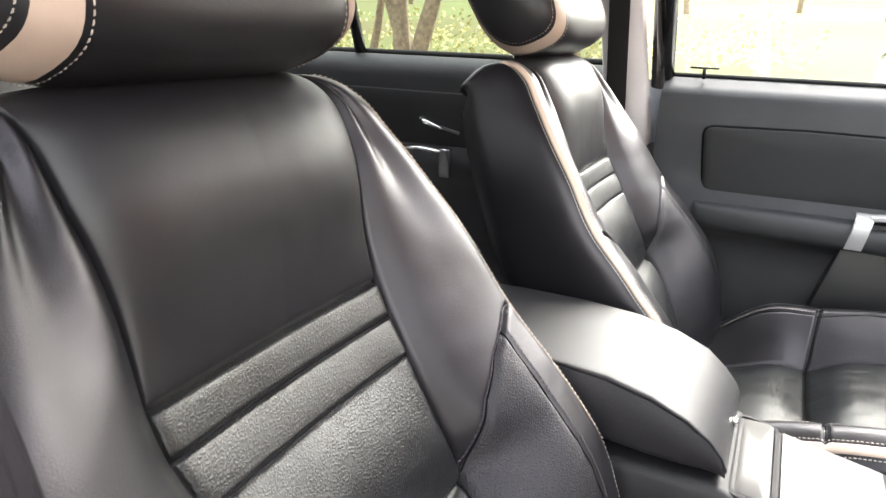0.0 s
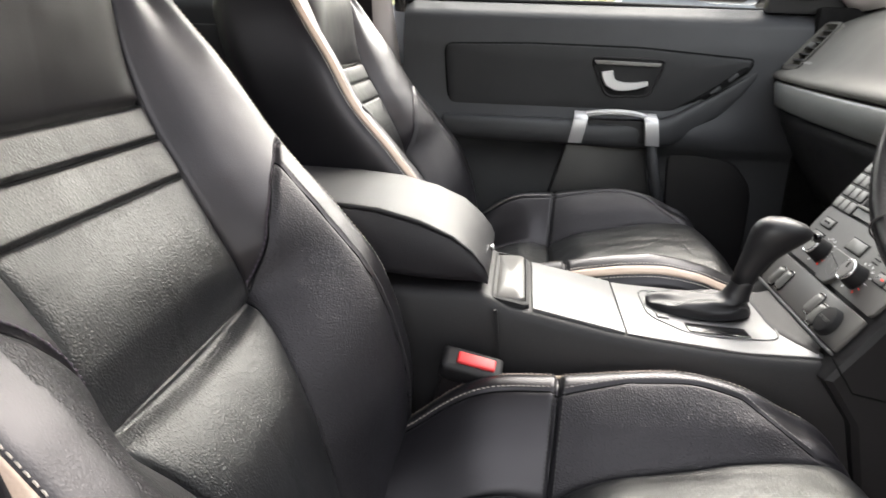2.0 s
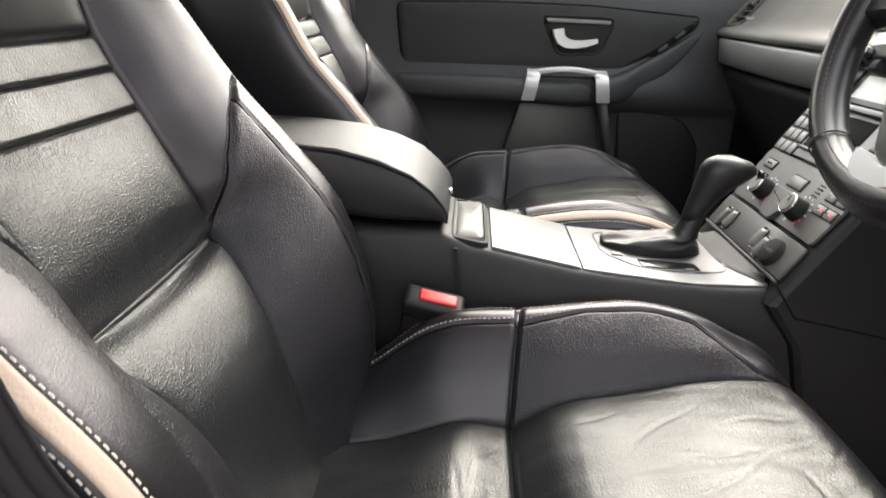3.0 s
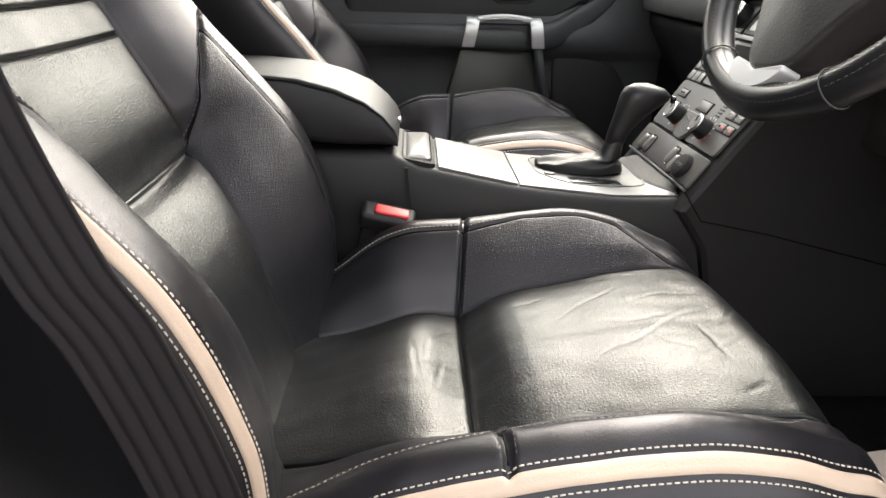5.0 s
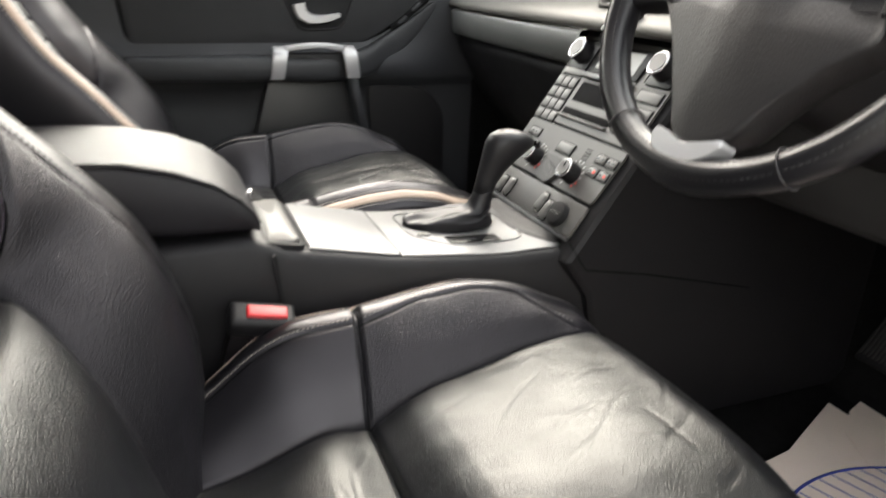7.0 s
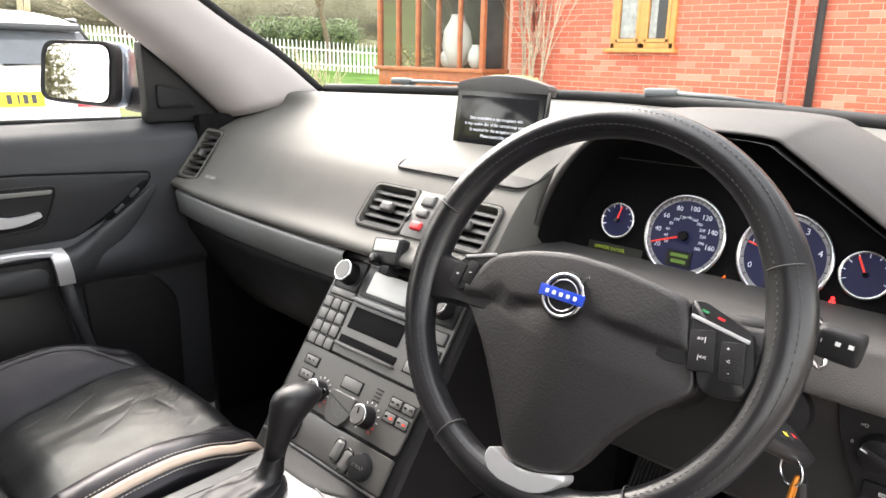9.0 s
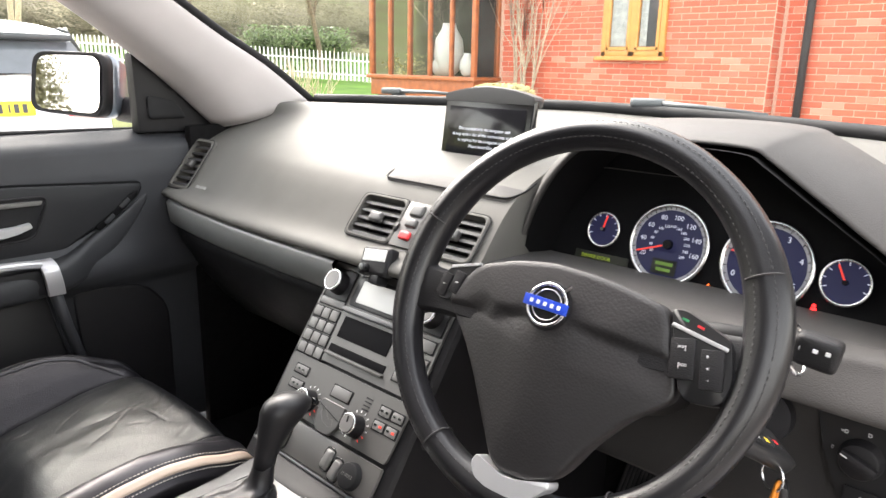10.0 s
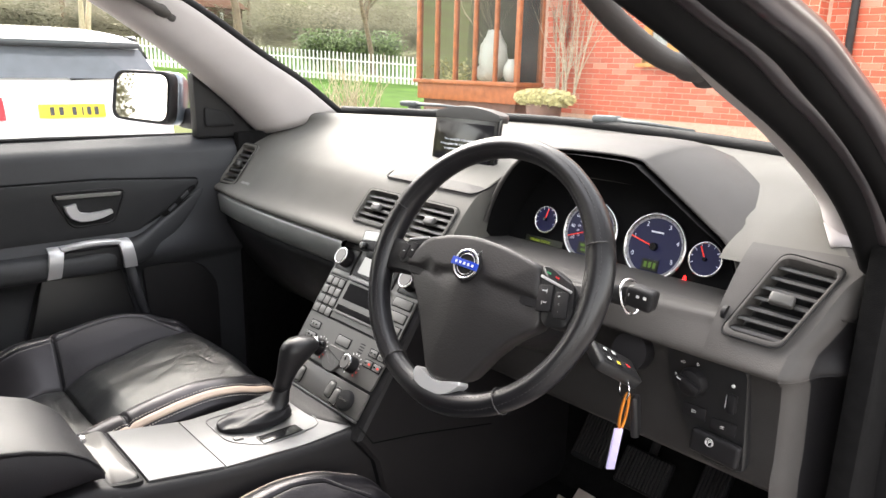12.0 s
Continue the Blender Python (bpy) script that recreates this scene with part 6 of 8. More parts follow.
def buckle():
    b = thing("seat_belt_buckle", "black seat belt buckle with red release button", "buckle", (0.28, -0.165, 0.66))
    m = pose(0.290, -0.168, 0.735, 0, 12, 0) @ pose(0, 0, 0, 22, 0, 0)
    under("stalk", box("stalk", (0.058, 0.024, 0.14), m @ pose(-0.004, 0, -0.07), WEBBING, 0.008), b)
    under("housing", box("housing", (0.074, 0.036, 0.026), m @ pose(0, 0, 0.014), PLASTIC, 0.008, 3), b)
    under("release_button", box("release_button", (0.046, 0.017, 0.008), m @ pose(0.004, 0, 0.0265), RED, 0.003, 3), b, "red release button")


buckle()


# ---- steering wheel ----
def steering_wheel():
    w = thing("steering_wheel", "black leather steering wheel with silver lower spoke insert", "steering wheel", (0.726, -0.402, 1.12))
    m = frame_of((0.094, -0.9956, 0), (0.425, 0.040, 0.904), (0.7258, -0.4024, 1.1203))
    # rim with a flattened inner side and a seam groove near the front
    R, n = 0.180, 96
    rings = []
    for i in range(n):
        a = 2 * math.pi * i / n
        sec = []
        grip = 1.0 + 0.24 * max(0, math.cos(2 * (a - math.copysign(0.2, math.cos(a)) if math.sin(a) > -0.3 else 2 * a))) ** 2
        for b in np.linspace(0, 2 * math.pi, 24, endpoint=False):
            r1, r2 = 0.0155 * grip, 0.0180
            c, s = math.cos(b), math.sin(b)
            dent = 0.0012 * math.exp(-(((b - 1.05) / 0.10) ** 2)) + 0.0012 * math.exp(-(((b - 2.1) / 0.10) ** 2))
            rr = R + (r1 - dent) * c
            sec.append(tuple(m @ Vector((rr * math.cos(a), rr * math.sin(a), (r2 - dent) * s))))
        rings.append(sec)
    rings.append(rings[0])
    under("rim", loft("rim", rings, RIM_LEATHER, caps=False), w)
    for a in (-58, -122, 22, 158):
        c = radians(a)
        pts = [m @ Vector(((R + 0.0172 * math.cos(b)) * math.cos(c), (R + 0.0172 * math.cos(b)) * math.sin(c), 0.0192 * math.sin(b))) for b in np.linspace(0, 2 * math.pi, 26)]
        under("rim_seam", tube("rim_seam", pts, 0.0009, DARK_THREAD, 5), w)
    for b0, mat in ((1.05, DARK_THREAD), (2.1, DARK_THREAD)):
        pts, nn = [], []
        for a in np.linspace(0, 2 * math.pi, 160):
            d = Vector((math.cos(a) * math.cos(b0), math.sin(a) * math.cos(b0), math.sin(b0)))
            pts.append(m @ Vector(((R + 0.0158 * math.cos(b0)) * math.cos(a), (R + 0.0158 * math.cos(b0)) * math.sin(a), 0.0178 * math.sin(b0))))
            nn.append(m.to_3x3() @ d)
        under("rim_stitching", dashes("rim_stitching", pts, nn, mat, 0.006, 0.004, 0.0011, 0.0007), w)
    # hub pad: a flat shield with a raised wing each side of the badge, flush with the pods
    shield = [(-0.126, -0.010), (-0.100, 0.028), (-0.058, 0.0405), (-0.016, 0.0455), (0.030, 0.042), (0.069, 0.0345), (0.100, 0.0265), (0.106, 0.012), (0.111, -0.007), (0.124, -0.047), (0.088, -0.076), (0.061, -0.109), (0.042, -0.142), (0.030, -0.151), (0.012, -0.157), (-0.014, -0.1575), (-0.028, -0.150), (-0.0434, -0.124), (-0.070, -0.080), (-0.0915, -0.049), (-0.112, -0.026)]
    out = rounded(shield, 0.012, 4)
    c = Vector((0.0, -0.045))
    secs = []
    for k, h in ((0.86, -0.040), (0.955, -0.024), (0.99, -0.008), (1.0, 0.002), (0.996, 0.007), (0.985, 0.0105), (0.965, 0.0125)) + tuple((0.965 - 0.045 * q, 0.0125 + 0.0085 * math.sin(q / 20 * math.pi / 2)) for q in range(1, 21)):
        ring_ = []
        for x, y in out:
            px, py = c.x + (x - c.x) * k, c.y + (y - c.y) * k
            drop = -0.004 - 0.11 * max(0, abs(px) - 0.02) - py
            valley = 0.0075 * min(1, drop / 0.007) * math.exp(-drop / 0.030) * min(1, max(0, abs(px) - 0.012) / 0.03) if drop > 0 else 0
            ring_.append(tuple(m @ Vector((px, py, h - (valley if k < 0.97 else 0)))))
        secs.append(ring_)
    under("hub_pad", loft("hub_pad", secs, HUB), w, "black grained airbag cover")
    # column shroud behind the hub and side spokes
    under("column_shroud", tube("column_shroud", [m @ Vector((0, -0.015, -0.02)), m @ Vector((0, -0.02, -0.07)), m @ Vector((0, -0.02, -0.30))], [0.075, 0.082, 0.075], PLASTIC, 24, flat=0.8), w)
    for sign in (-1, 1):
        sp = [((0.085, 0.000), 0.05, 0.030), ((0.125, 0.0), 0.045, 0.026), ((0.16, 0.0), 0.05, 0.024), ((0.176, 0.0), 0.065, 0.02)]
        secs = [[tuple(m @ Vector((sign * x, y - 0.008 + h * 0.5 * sy, -0.004 + th * 0.5 * sz))) for sy, sz in ((-1, -1), (1, -1), (1, 0.6), (0.8, 1), (-0.8, 1), (-1, 0.6))] for (x, y), h, th in sp]
        under("side_spoke", loft("side_spoke", secs, PLASTIC, sharp=45), w)
    # control pods flush with the hub, each with a bright bar over its keys
    pod = under("control_pod", pod_mesh("control_pod", m, [(0.1025, 0.0265), (0.1133, 0.0285), (0.1434, 0.0165), (0.157, 0.010), (0.1645, -0.0247), (0.158, -0.043), (0.126, -0.047), (0.1125, -0.008)], -0.012, 0.0125, GLOSS_DARK), w, "black button pod")
    under("pod_bar", box("pod_bar", (0.0500, 0.0034, 0.003), m @ pose(0.1307, 0.0083, 0.0125, 0, 0, -13), SATIN, 0.001), pod, "bright metal bar")
    for x, y, wd, h in ((0.1215, -0.0125, 0.021, 0.034), (0.1462, -0.0160, 0.019, 0.033)):
        under("rocker_key", box("rocker_key", (wd, h, 0.005), m @ pose(x, y, 0.0128, 0, 0, 9), PLASTIC, 0.0018), pod)
    for txt, x, y in ((">>|", 0.1194, -0.0034), ("|<<", 0.123, -0.018), ("+", 0.1412, -0.0063), ("<", 0.1434, -0.0158), ("-", 0.1455, -0.0244)):
        under("key_symbol", writing("key_symbol", txt, 0.0052, m @ pose(x, y, 0.0155, 0, 0, 4), WHITE), pod)
    for x, y, mat in ((0.1164, 0.0195, GREEN_MARK), (0.1300, 0.0160, RED)):
        under("phone_mark", box("phone_mark", (0.006, 0.0020, 0.0005), m @ pose(x, y, 0.0130, 0, 0, -14), mat), pod)
    pod = under("control_pod", pod_mesh("control_pod", m, [(-0.090, 0.0315), (-0.128, 0.0215), (-0.1385, 0.006), (-0.1405, -0.014), (-0.122, -0.017), (-0.110, 0.004)], -0.012, 0.0115, GLOSS_DARK), w, "black button pod")
    under("pod_bar", box("pod_bar", (0.036, 0.0034, 0.003), m @ pose(-0.111, 0.0235, 0.0115, 0, 0, 14), SATIN, 0.001), pod, "bright metal bar")
    for x, y in ((-0.1165, 0.004), (-0.1315, 0.000)):
        under("rocker_key", box("rocker_key", (0.012, 0.024, 0.004), m @ pose(x, y, 0.0115, 0, 0, -12), PLASTIC, 0.0015), pod)
        under("key_symbol", box("key_symbol", (0.003, 0.0010, 0.0006), m @ pose(x, y, 0.0137), WHITE), pod)
    # silver insert of the lower spoke
    ins = [(-0.040, -0.147), (-0.029, -0.1535), (-0.017, -0.1575), (0.009, -0.157), (0.030, -0.151), (0.038, -0.147), (0.0395, -0.153), (0.028, -0.166), (0.010, -0.1745), (-0.020, -0.1745), (-0.038, -0.168), (-0.044, -0.157)]
    under("lower_spoke", pod_mesh("lower_spoke", m, ins, -0.004, 0.0165, SATIN), w, "silver lower spoke insert")
    # round badge with a blue bar
    b = m @ pose(-0.006, 0.003, 0.0195)
    badge = under("badge", cyl("badge", 0.0235, 0.0225, 0.003, b, PLASTIC, 40), w, "round chrome badge with a blue bar")
    under("badge_ring", ring("badge_ring", 0.0195, 0.0020, b @ pose(0, 0, 0.0035), CHROME, 40, 8), badge, "chrome ring")
    under("badge_ring", ring("badge_ring", 0.0145, 0.0010, b @ pose(0, 0, 0.0035), CHROME, 40, 6), badge)
    under("badge_arrow", box("badge_arrow", (0.010, 0.003, 0.002), b @ pose(0.0175, 0.0175, 0.004, 0, 0, 45), CHROME, 0.0005), badge)
    under("badge_bar", box("badge_bar", (0.046, 0.0105, 0.002), b @ pose(0, 0, 0.0065, 0, 0, -4), BADGE_BLUE, 0.0008), badge, "blue bar")
    for k in range(5):
        under("badge_mark", box("badge_mark", (0.0034, 0.0038, 0.0006), b @ pose(-0.0145 + 0.0072 * k, 0.0011 - 0.0005 * k, 0.0077, 0, 0, -4), WHITE), badge)
    # wiper stalk on the right of the column
    st = thing("wiper_stalk", "black wiper stalk with a bright ring behind the wheel", "stalk", (0.84, -0.56, 1.1))
    under("arm", tube("arm", [(0.84, -0.44, 1.09), (0.835, -0.51, 1.10), (0.825, -0.573, 1.108)], [0.010, 0.011, 0.013], RUBBER, 16), st)
    under("ring", ring("ring", 0.0225, 0.0020, frame_of((1, 0, 0), (0, 0.35, 1), (0.823, -0.582, 1.110)), CHROME, 28, 8), st, "bright ring")
    under("tip", box("tip", (0.024, 0.037, 0.028), pose(0.82, -0.600, 1.114, 8, 0, 6), PLASTIC, 0.007, 3), st)
    for y in (-0.590, -0.601, -0.611):
        under("stalk_symbol", box("stalk_symbol", (0.0006, 0.004, 0.0035), pose(0.8074, y, 1.118, 8, 0, 6), WHITE), st)
    return w


def pod_mesh(name, m, outline, z0, z1, mat):
    out = rounded(outline, 0.012, 4)
    cx, cy = sum(p[0] for p in out) / len(out), sum(p[1] for p in out) / len(out)
    secs = [[tuple(m @ Vector((cx + (x - cx) * k, cy + (y - cy) * k, h))) for x, y in out] for k, h in ((1.0, z0), (1.0, z1 - 0.002), (0.96, z1), (0.1, z1 + 0.0005))]
    return loft(name, secs, mat, sharp=50)


HUB = material("hub_vinyl", (0.0135, 0.0122, 0.0130), 0.46, cells=0.3, cell_scale=420, grain=0.05, grain_scale=60)
BADGE_BLUE = material("badge_blue", (0.02, 0.06, 0.45), 0.3)
GREEN_MARK = material("green_mark", (0.03, 0.25, 0.10), 0.5)
steering_wheel()


def ignition_key():
    k = thing("car_key", "black car key in the ignition with ring and lilac tag", "key", (0.85, -0.575, 0.99))
    m = frame_of((0.55, -0.2, -0.35), (0.4, 0.75, 0.35), (0.838, -0.556, 1.003))
    under("key_body", box("key_body", (0.082, 0.046, 0.018), m, GLOSS_DARK, 0.006, 3), k)
    for dx, dy, mat in ((-0.022, 0.010, WHITE), (-0.004, 0.011, WHITE), (-0.022, -0.008, WHITE), (-0.004, -0.008, YELLOW), (0.018, -0.003, RED)):
        under("key_button", box("key_button", (0.015, 0.014, 0.003), m @ pose(dx, dy, 0.0085), RUBBER, 0.002), k)
        under("key_symbol", box("key_symbol", (0.006, 0.005, 0.0006), m @ pose(dx, dy, 0.0102), mat), k)
    under("key_socket", cyl("key_socket", 0.028, 0.026, 0.03, frame_of((0, 1, 0), (0.3, 0, 1), (0.90, -0.54, 1.0)), PLASTIC, 28, 0.003), k)
    under("key_ring", ring("key_ring", 0.014, 0.0014, frame_of((0.5, 0.8, 0), (0.1, 0, 1), (0.842, -0.574, 0.972)), CHROME, 32, 6), k, "steel split ring")
    loopc = [(0.842 + 0.008 * math.sin(a), -0.577 - 0.003 * math.cos(a), 0.940 + 0.028 * math.cos(a)) for a in np.linspace(0, 2 * math.pi, 24)]
    under("clip", tube("clip", loopc, 0.0022, ORANGE, 8), k, "orange spring clip")
    under("tag", box("tag", (0.013, 0.004, 0.066), pose(0.836, -0.571, 0.882, 5, 4, -35), LILAC, 0.0018), k, "lilac plastic tag")
    under("second_fob", box("second_fob", (0.022, 0.012, 0.060), pose(0.868, -0.580, 0.925, -6, 0, 20), GLOSS_DARK, 0.005), k)


YELLOW = material("yellow_mark", (0.75, 0.55, 0.05), 0.5)
ignition_key()


def light_panel():
    p = thing("light_switch_panel", "black panel with light switch, dimmer and parking brake handle", "switch panel", (0.93, -0.64, 0.86))
    o = rounded([(-0.582, 1.022), (-0.702, 1.016), (-0.713, 0.872), (-0.655, 0.868), (-0.613, 0.93), (-0.592, 0.98)], 0.010)
    rings = [[(x, y0 + (y - y0) * k, 0.935 + (z - 0.935) * k) for y, z in o for y0 in (-0.645,)] for k, x in ((1.0, 0.945), (1.0, 0.930), (0.97, 0.927), (0.05, 0.927))]
    under("panel", loft("panel", rings, GLOSS_DARK, sharp=40), p)
    m = frame_of((0, -1, 0), (0.05, 0, 1), (0.926, -0.629, 0.977))
    k = under("light_switch", cyl("light_switch", 0.021, 0.018, 0.012, m, PLASTIC, 32, 0.003), p)
    under("switch_grip", box("switch_grip", (0.036, 0.012, 0.010), m @ pose(0, 0, 0.014, 0, 0, -20), PLASTIC, 0.004), k)
    under("switch_mark", box("switch_mark", (0.007, 0.0011, 0.0006), m @ pose(-0.012, 0.006, 0.0195, 0, 0, -20), WHITE), k)
    for dx, dy, txt in ((-0.026, 0.004, "0"), (-0.018, 0.024, "=D"), (0.004, 0.027, "D")):
        under("switch_symbol", writing("switch_symbol", txt, 0.0055, m @ pose(dx, dy, 0.0012), WHITE), p)
    under("dimmer", box("dimmer", (0.012, 0.026, 0.010), m @ pose(0.058, -0.010, 0.002), PLASTIC, 0.003), p)
    under("dimmer_scale", box("dimmer_scale", (0.0009, 0.018, 0.0006), m @ pose(0.049, -0.010, 0.0012), WHITE), p)
    under("dimmer_symbol", cyl("dimmer_symbol", 0.0025, 0.0025, 0.0006, m @ pose(0.056, 0.014, 0.001), WHITE, 14), p)
    for dx, txt in ((0.008, "ED"), (0.050, "0E")):
        under("fog_key", box("fog_key", (0.036, 0.018, 0.004), m @ pose(dx, -0.040 - 0.25 * (dx > 0.02) * 0.03, 0.0), PLASTIC, 0.002), p)
        under("fog_symbol", writing("fog_symbol", txt, 0.0055, m @ pose(dx, -0.040 - 0.25 * (dx > 0.02) * 0.03, 0.0024), WHITE), p)
    h = under("brake_handle", box("brake_handle", (0.070, 0.034, 0.012), m @ pose(0.044, -0.080, 0.001, 0, 0, -3), PLASTIC, 0.006, 3), p, "black parking brake release handle")
    under("brake_ring", ring("brake_ring", 0.0055, 0.0005, m @ pose(0.038, -0.073, 0.0073), WHITE, 20, 5), h)
    under("brake_letter", writing("brake_letter", "(P)", 0.009, m @ pose(0.038, -0.073, 0.0073), WHITE), h)


light_panel()


# ---- windscreen, front pillars, belts, pedals ----
LEFT_EDGE = [(1.235, 0.700, 1.250), (1.12, 0.705, 1.335), (0.999, 0.712, 1.407), (0.795, 0.69, 1.525), (0.60, 0.66, 1.60)]
LEFT_DOOR = [(1.06, 0.815, 1.19), (0.94, 0.815, 1.30), (0.812, 0.80, 1.395), (0.62, 0.775, 1.515), (0.42, 0.73, 1.60)]
RIGHT_EDGE = [(1.10, -0.685, 1.222), (0.99, -0.685, 1.294), (0.846, -0.685, 1.355), (0.70, -0.68, 1.42), (0.52, -0.665, 1.51)]


def pillar(name, edge, door, label, bulge=1.0):
    a, b = (catmull(p, np.linspace(0, len(p) - 1, 24)) for p in (edge, door))
    rows = []
    for p, q in zip(a, b):
        side = 1 if p[1] > 0 else -1
        mid = (p + q) / 2 + np.array([-0.035, -0.018 * side, -0.012]) * bulge
        pts = catmull([p + np.array([0.02, 0.03 * side, 0.0]), p, mid, q, q + np.array([0.02, 0.03 * side, 0.005])], np.linspace(0, 4, 17))
        rows.append([tuple(r) for r in pts] + [tuple((p + q) / 2 + np.array([0.06, 0.03 * side, 0.03]))])
    ob = under(name, loft(name, rows, PILLAR), None)
    tagged(ob, label, "pillar", "", "structure")
    return ob


pillar("wall_pillar_left", LEFT_EDGE, LEFT_DOOR, "grey cloth covered windscreen pillar")
# its foot runs down between the end of the dashboard and the door seal
RIGHT_TRIM = [(1.04, -0.737, 1.176), (1.075, -0.713, 1.199), (1.105, -0.695, 1.216), (1.095, -0.685, 1.236), (1.006, -0.685, 1.28), (0.873, -0.685, 1.338), (0.77, -0.685, 1.378), (0.65, -0.68, 1.44), (0.52, -0.665, 1.51)]
RIGHT_DOOR = [(1.085, -0.762, 1.155), (1.075, -0.755, 1.180), (1.041, -0.75, 1.219), (0.997, -0.75, 1.249), (0.936, -0.747, 1.288), (0.86, -0.735, 1.341), (0.75, -0.725, 1.381), (0.63, -0.72, 1.440), (0.447, -0.703, 1.53)]
pillar("wall_pillar_right", RIGHT_TRIM, RIGHT_DOOR, "grey cloth covered windscreen pillar beside the open door", 0.2)


def grab_handle(pts, label):
    g = thing("grab_handle", label, "grab handle", pts[0], "grab handles")
    under("grip", tube("grip", catmull(pts, np.linspace(0, len(pts) - 1, 20)), [0.016] * 3 + [0.0115] * 14 + [0.016] * 3, CHARCOAL_SHADED, 12), g)
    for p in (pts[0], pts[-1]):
        under("mount", box("mount", (0.05, 0.028, 0.028), pose(*p, 0, 32, 0), CHARCOAL_SHADED, 0.012, 3), g)


grab_handle([(0.80, -0.655, 1.395), (0.75, -0.638, 1.404), (0.66, -0.630, 1.442), (0.54, -0.632, 1.51), (0.49, -0.645, 1.545)], "grey moulded grab handle on the driver's pillar")
grab_handle([(0.77, 0.715, 1.500), (0.70, 0.68, 1.525), (0.60, 0.67, 1.57), (0.52, 0.69, 1.60)], "grey moulded grab handle on the passenger's pillar")

# seal and painted pillar of the open door's frame
LOWER_RUN = [(1.12, 0.75, 0.0), (1.05, 0.53, 0.005), (0.87, 0.455, 0.01), (0.2, 0.445, 0.01)]


def doorway_run(name, upper, y_low, r, mat, label, category, flat=1.0):
    """One bead of the doorway, from the roof down the pillar and along the sill."""
    line = upper + [(x, y_low - d, z) for x, z, d in LOWER_RUN]
    ob = under(name, tube(name, catmull(line, np.linspace(0, len(line) - 1, 100)), r, mat, 14, flat=flat), None)
    return tagged(ob, label, category, "", "structure")


SEAL = [(0.15, -0.69, 1.59), (0.38, -0.737, 1.502), (0.548, -0.752, 1.441), (0.627, -0.757, 1.412), (0.703, -0.762, 1.382), (0.783, -0.766, 1.350), (0.870, -0.772, 1.307), (0.945, -0.780, 1.258), (1.005, -0.791, 1.198), (1.048, -0.805, 1.125), (1.085, -0.818, 1.02), (1.11, -0.82, 0.87)]
doorway_run("trim_seal", SEAL, -0.825, 0.021, BLACK_MATT, "black rubber seal round the open doorway", "seal")
RIDGE = [(0.15, -0.712, 1.592), (0.38, -0.760, 1.504), (0.560, -0.775, 1.441), (0.644, -0.780, 1.414), (0.715, -0.785, 1.383), (0.79, -0.788, 1.353), (0.872, -0.793, 1.312), (0.943, -0.800, 1.264), (1.000, -0.811, 1.200), (1.043, -0.823, 1.13), (1.083, -0.836, 1.03), (1.11, -0.840, 0.87)]
doorway_run("trim_ridge", RIDGE, -0.842, 0.0125, FRAME_PAINT, "dark painted ridge of the doorway", "door frame")
SEAL_OUTER = [(0.15, -0.732, 1.594), (0.38, -0.780, 1.506), (0.566, -0.795, 1.443), (0.655, -0.800, 1.416), (0.722, -0.805, 1.386), (0.795, -0.808, 1.355), (0.875, -0.813, 1.313), (0.945, -0.820, 1.264), (1.002, -0.831, 1.203), (1.046, -0.842, 1.13), (1.088, -0.852, 1.03), (1.115, -0.855, 0.87)]
doorway_run("trim_seal", SEAL_OUTER, -0.856, 0.016, BLACK_MATT, "black outer rubber seal of the doorway", "seal")
OUTER = [(0.15, -0.752, 1.598), (0.38, -0.797, 1.510), (0.567, -0.812, 1.447), (0.659, -0.818, 1.420), (0.728, -0.823, 1.390), (0.800, -0.826, 1.359), (0.878, -0.831, 1.316), (0.948, -0.838, 1.267), (1.006, -0.848, 1.206), (1.050, -0.858, 1.133), (1.093, -0.868, 1.03), (1.12, -0.870, 0.87)]
doorway_run("wall_door_frame", OUTER, -0.872, 0.013, FRAME_PAINT, "dark painted frame of the open doorway", "door frame")


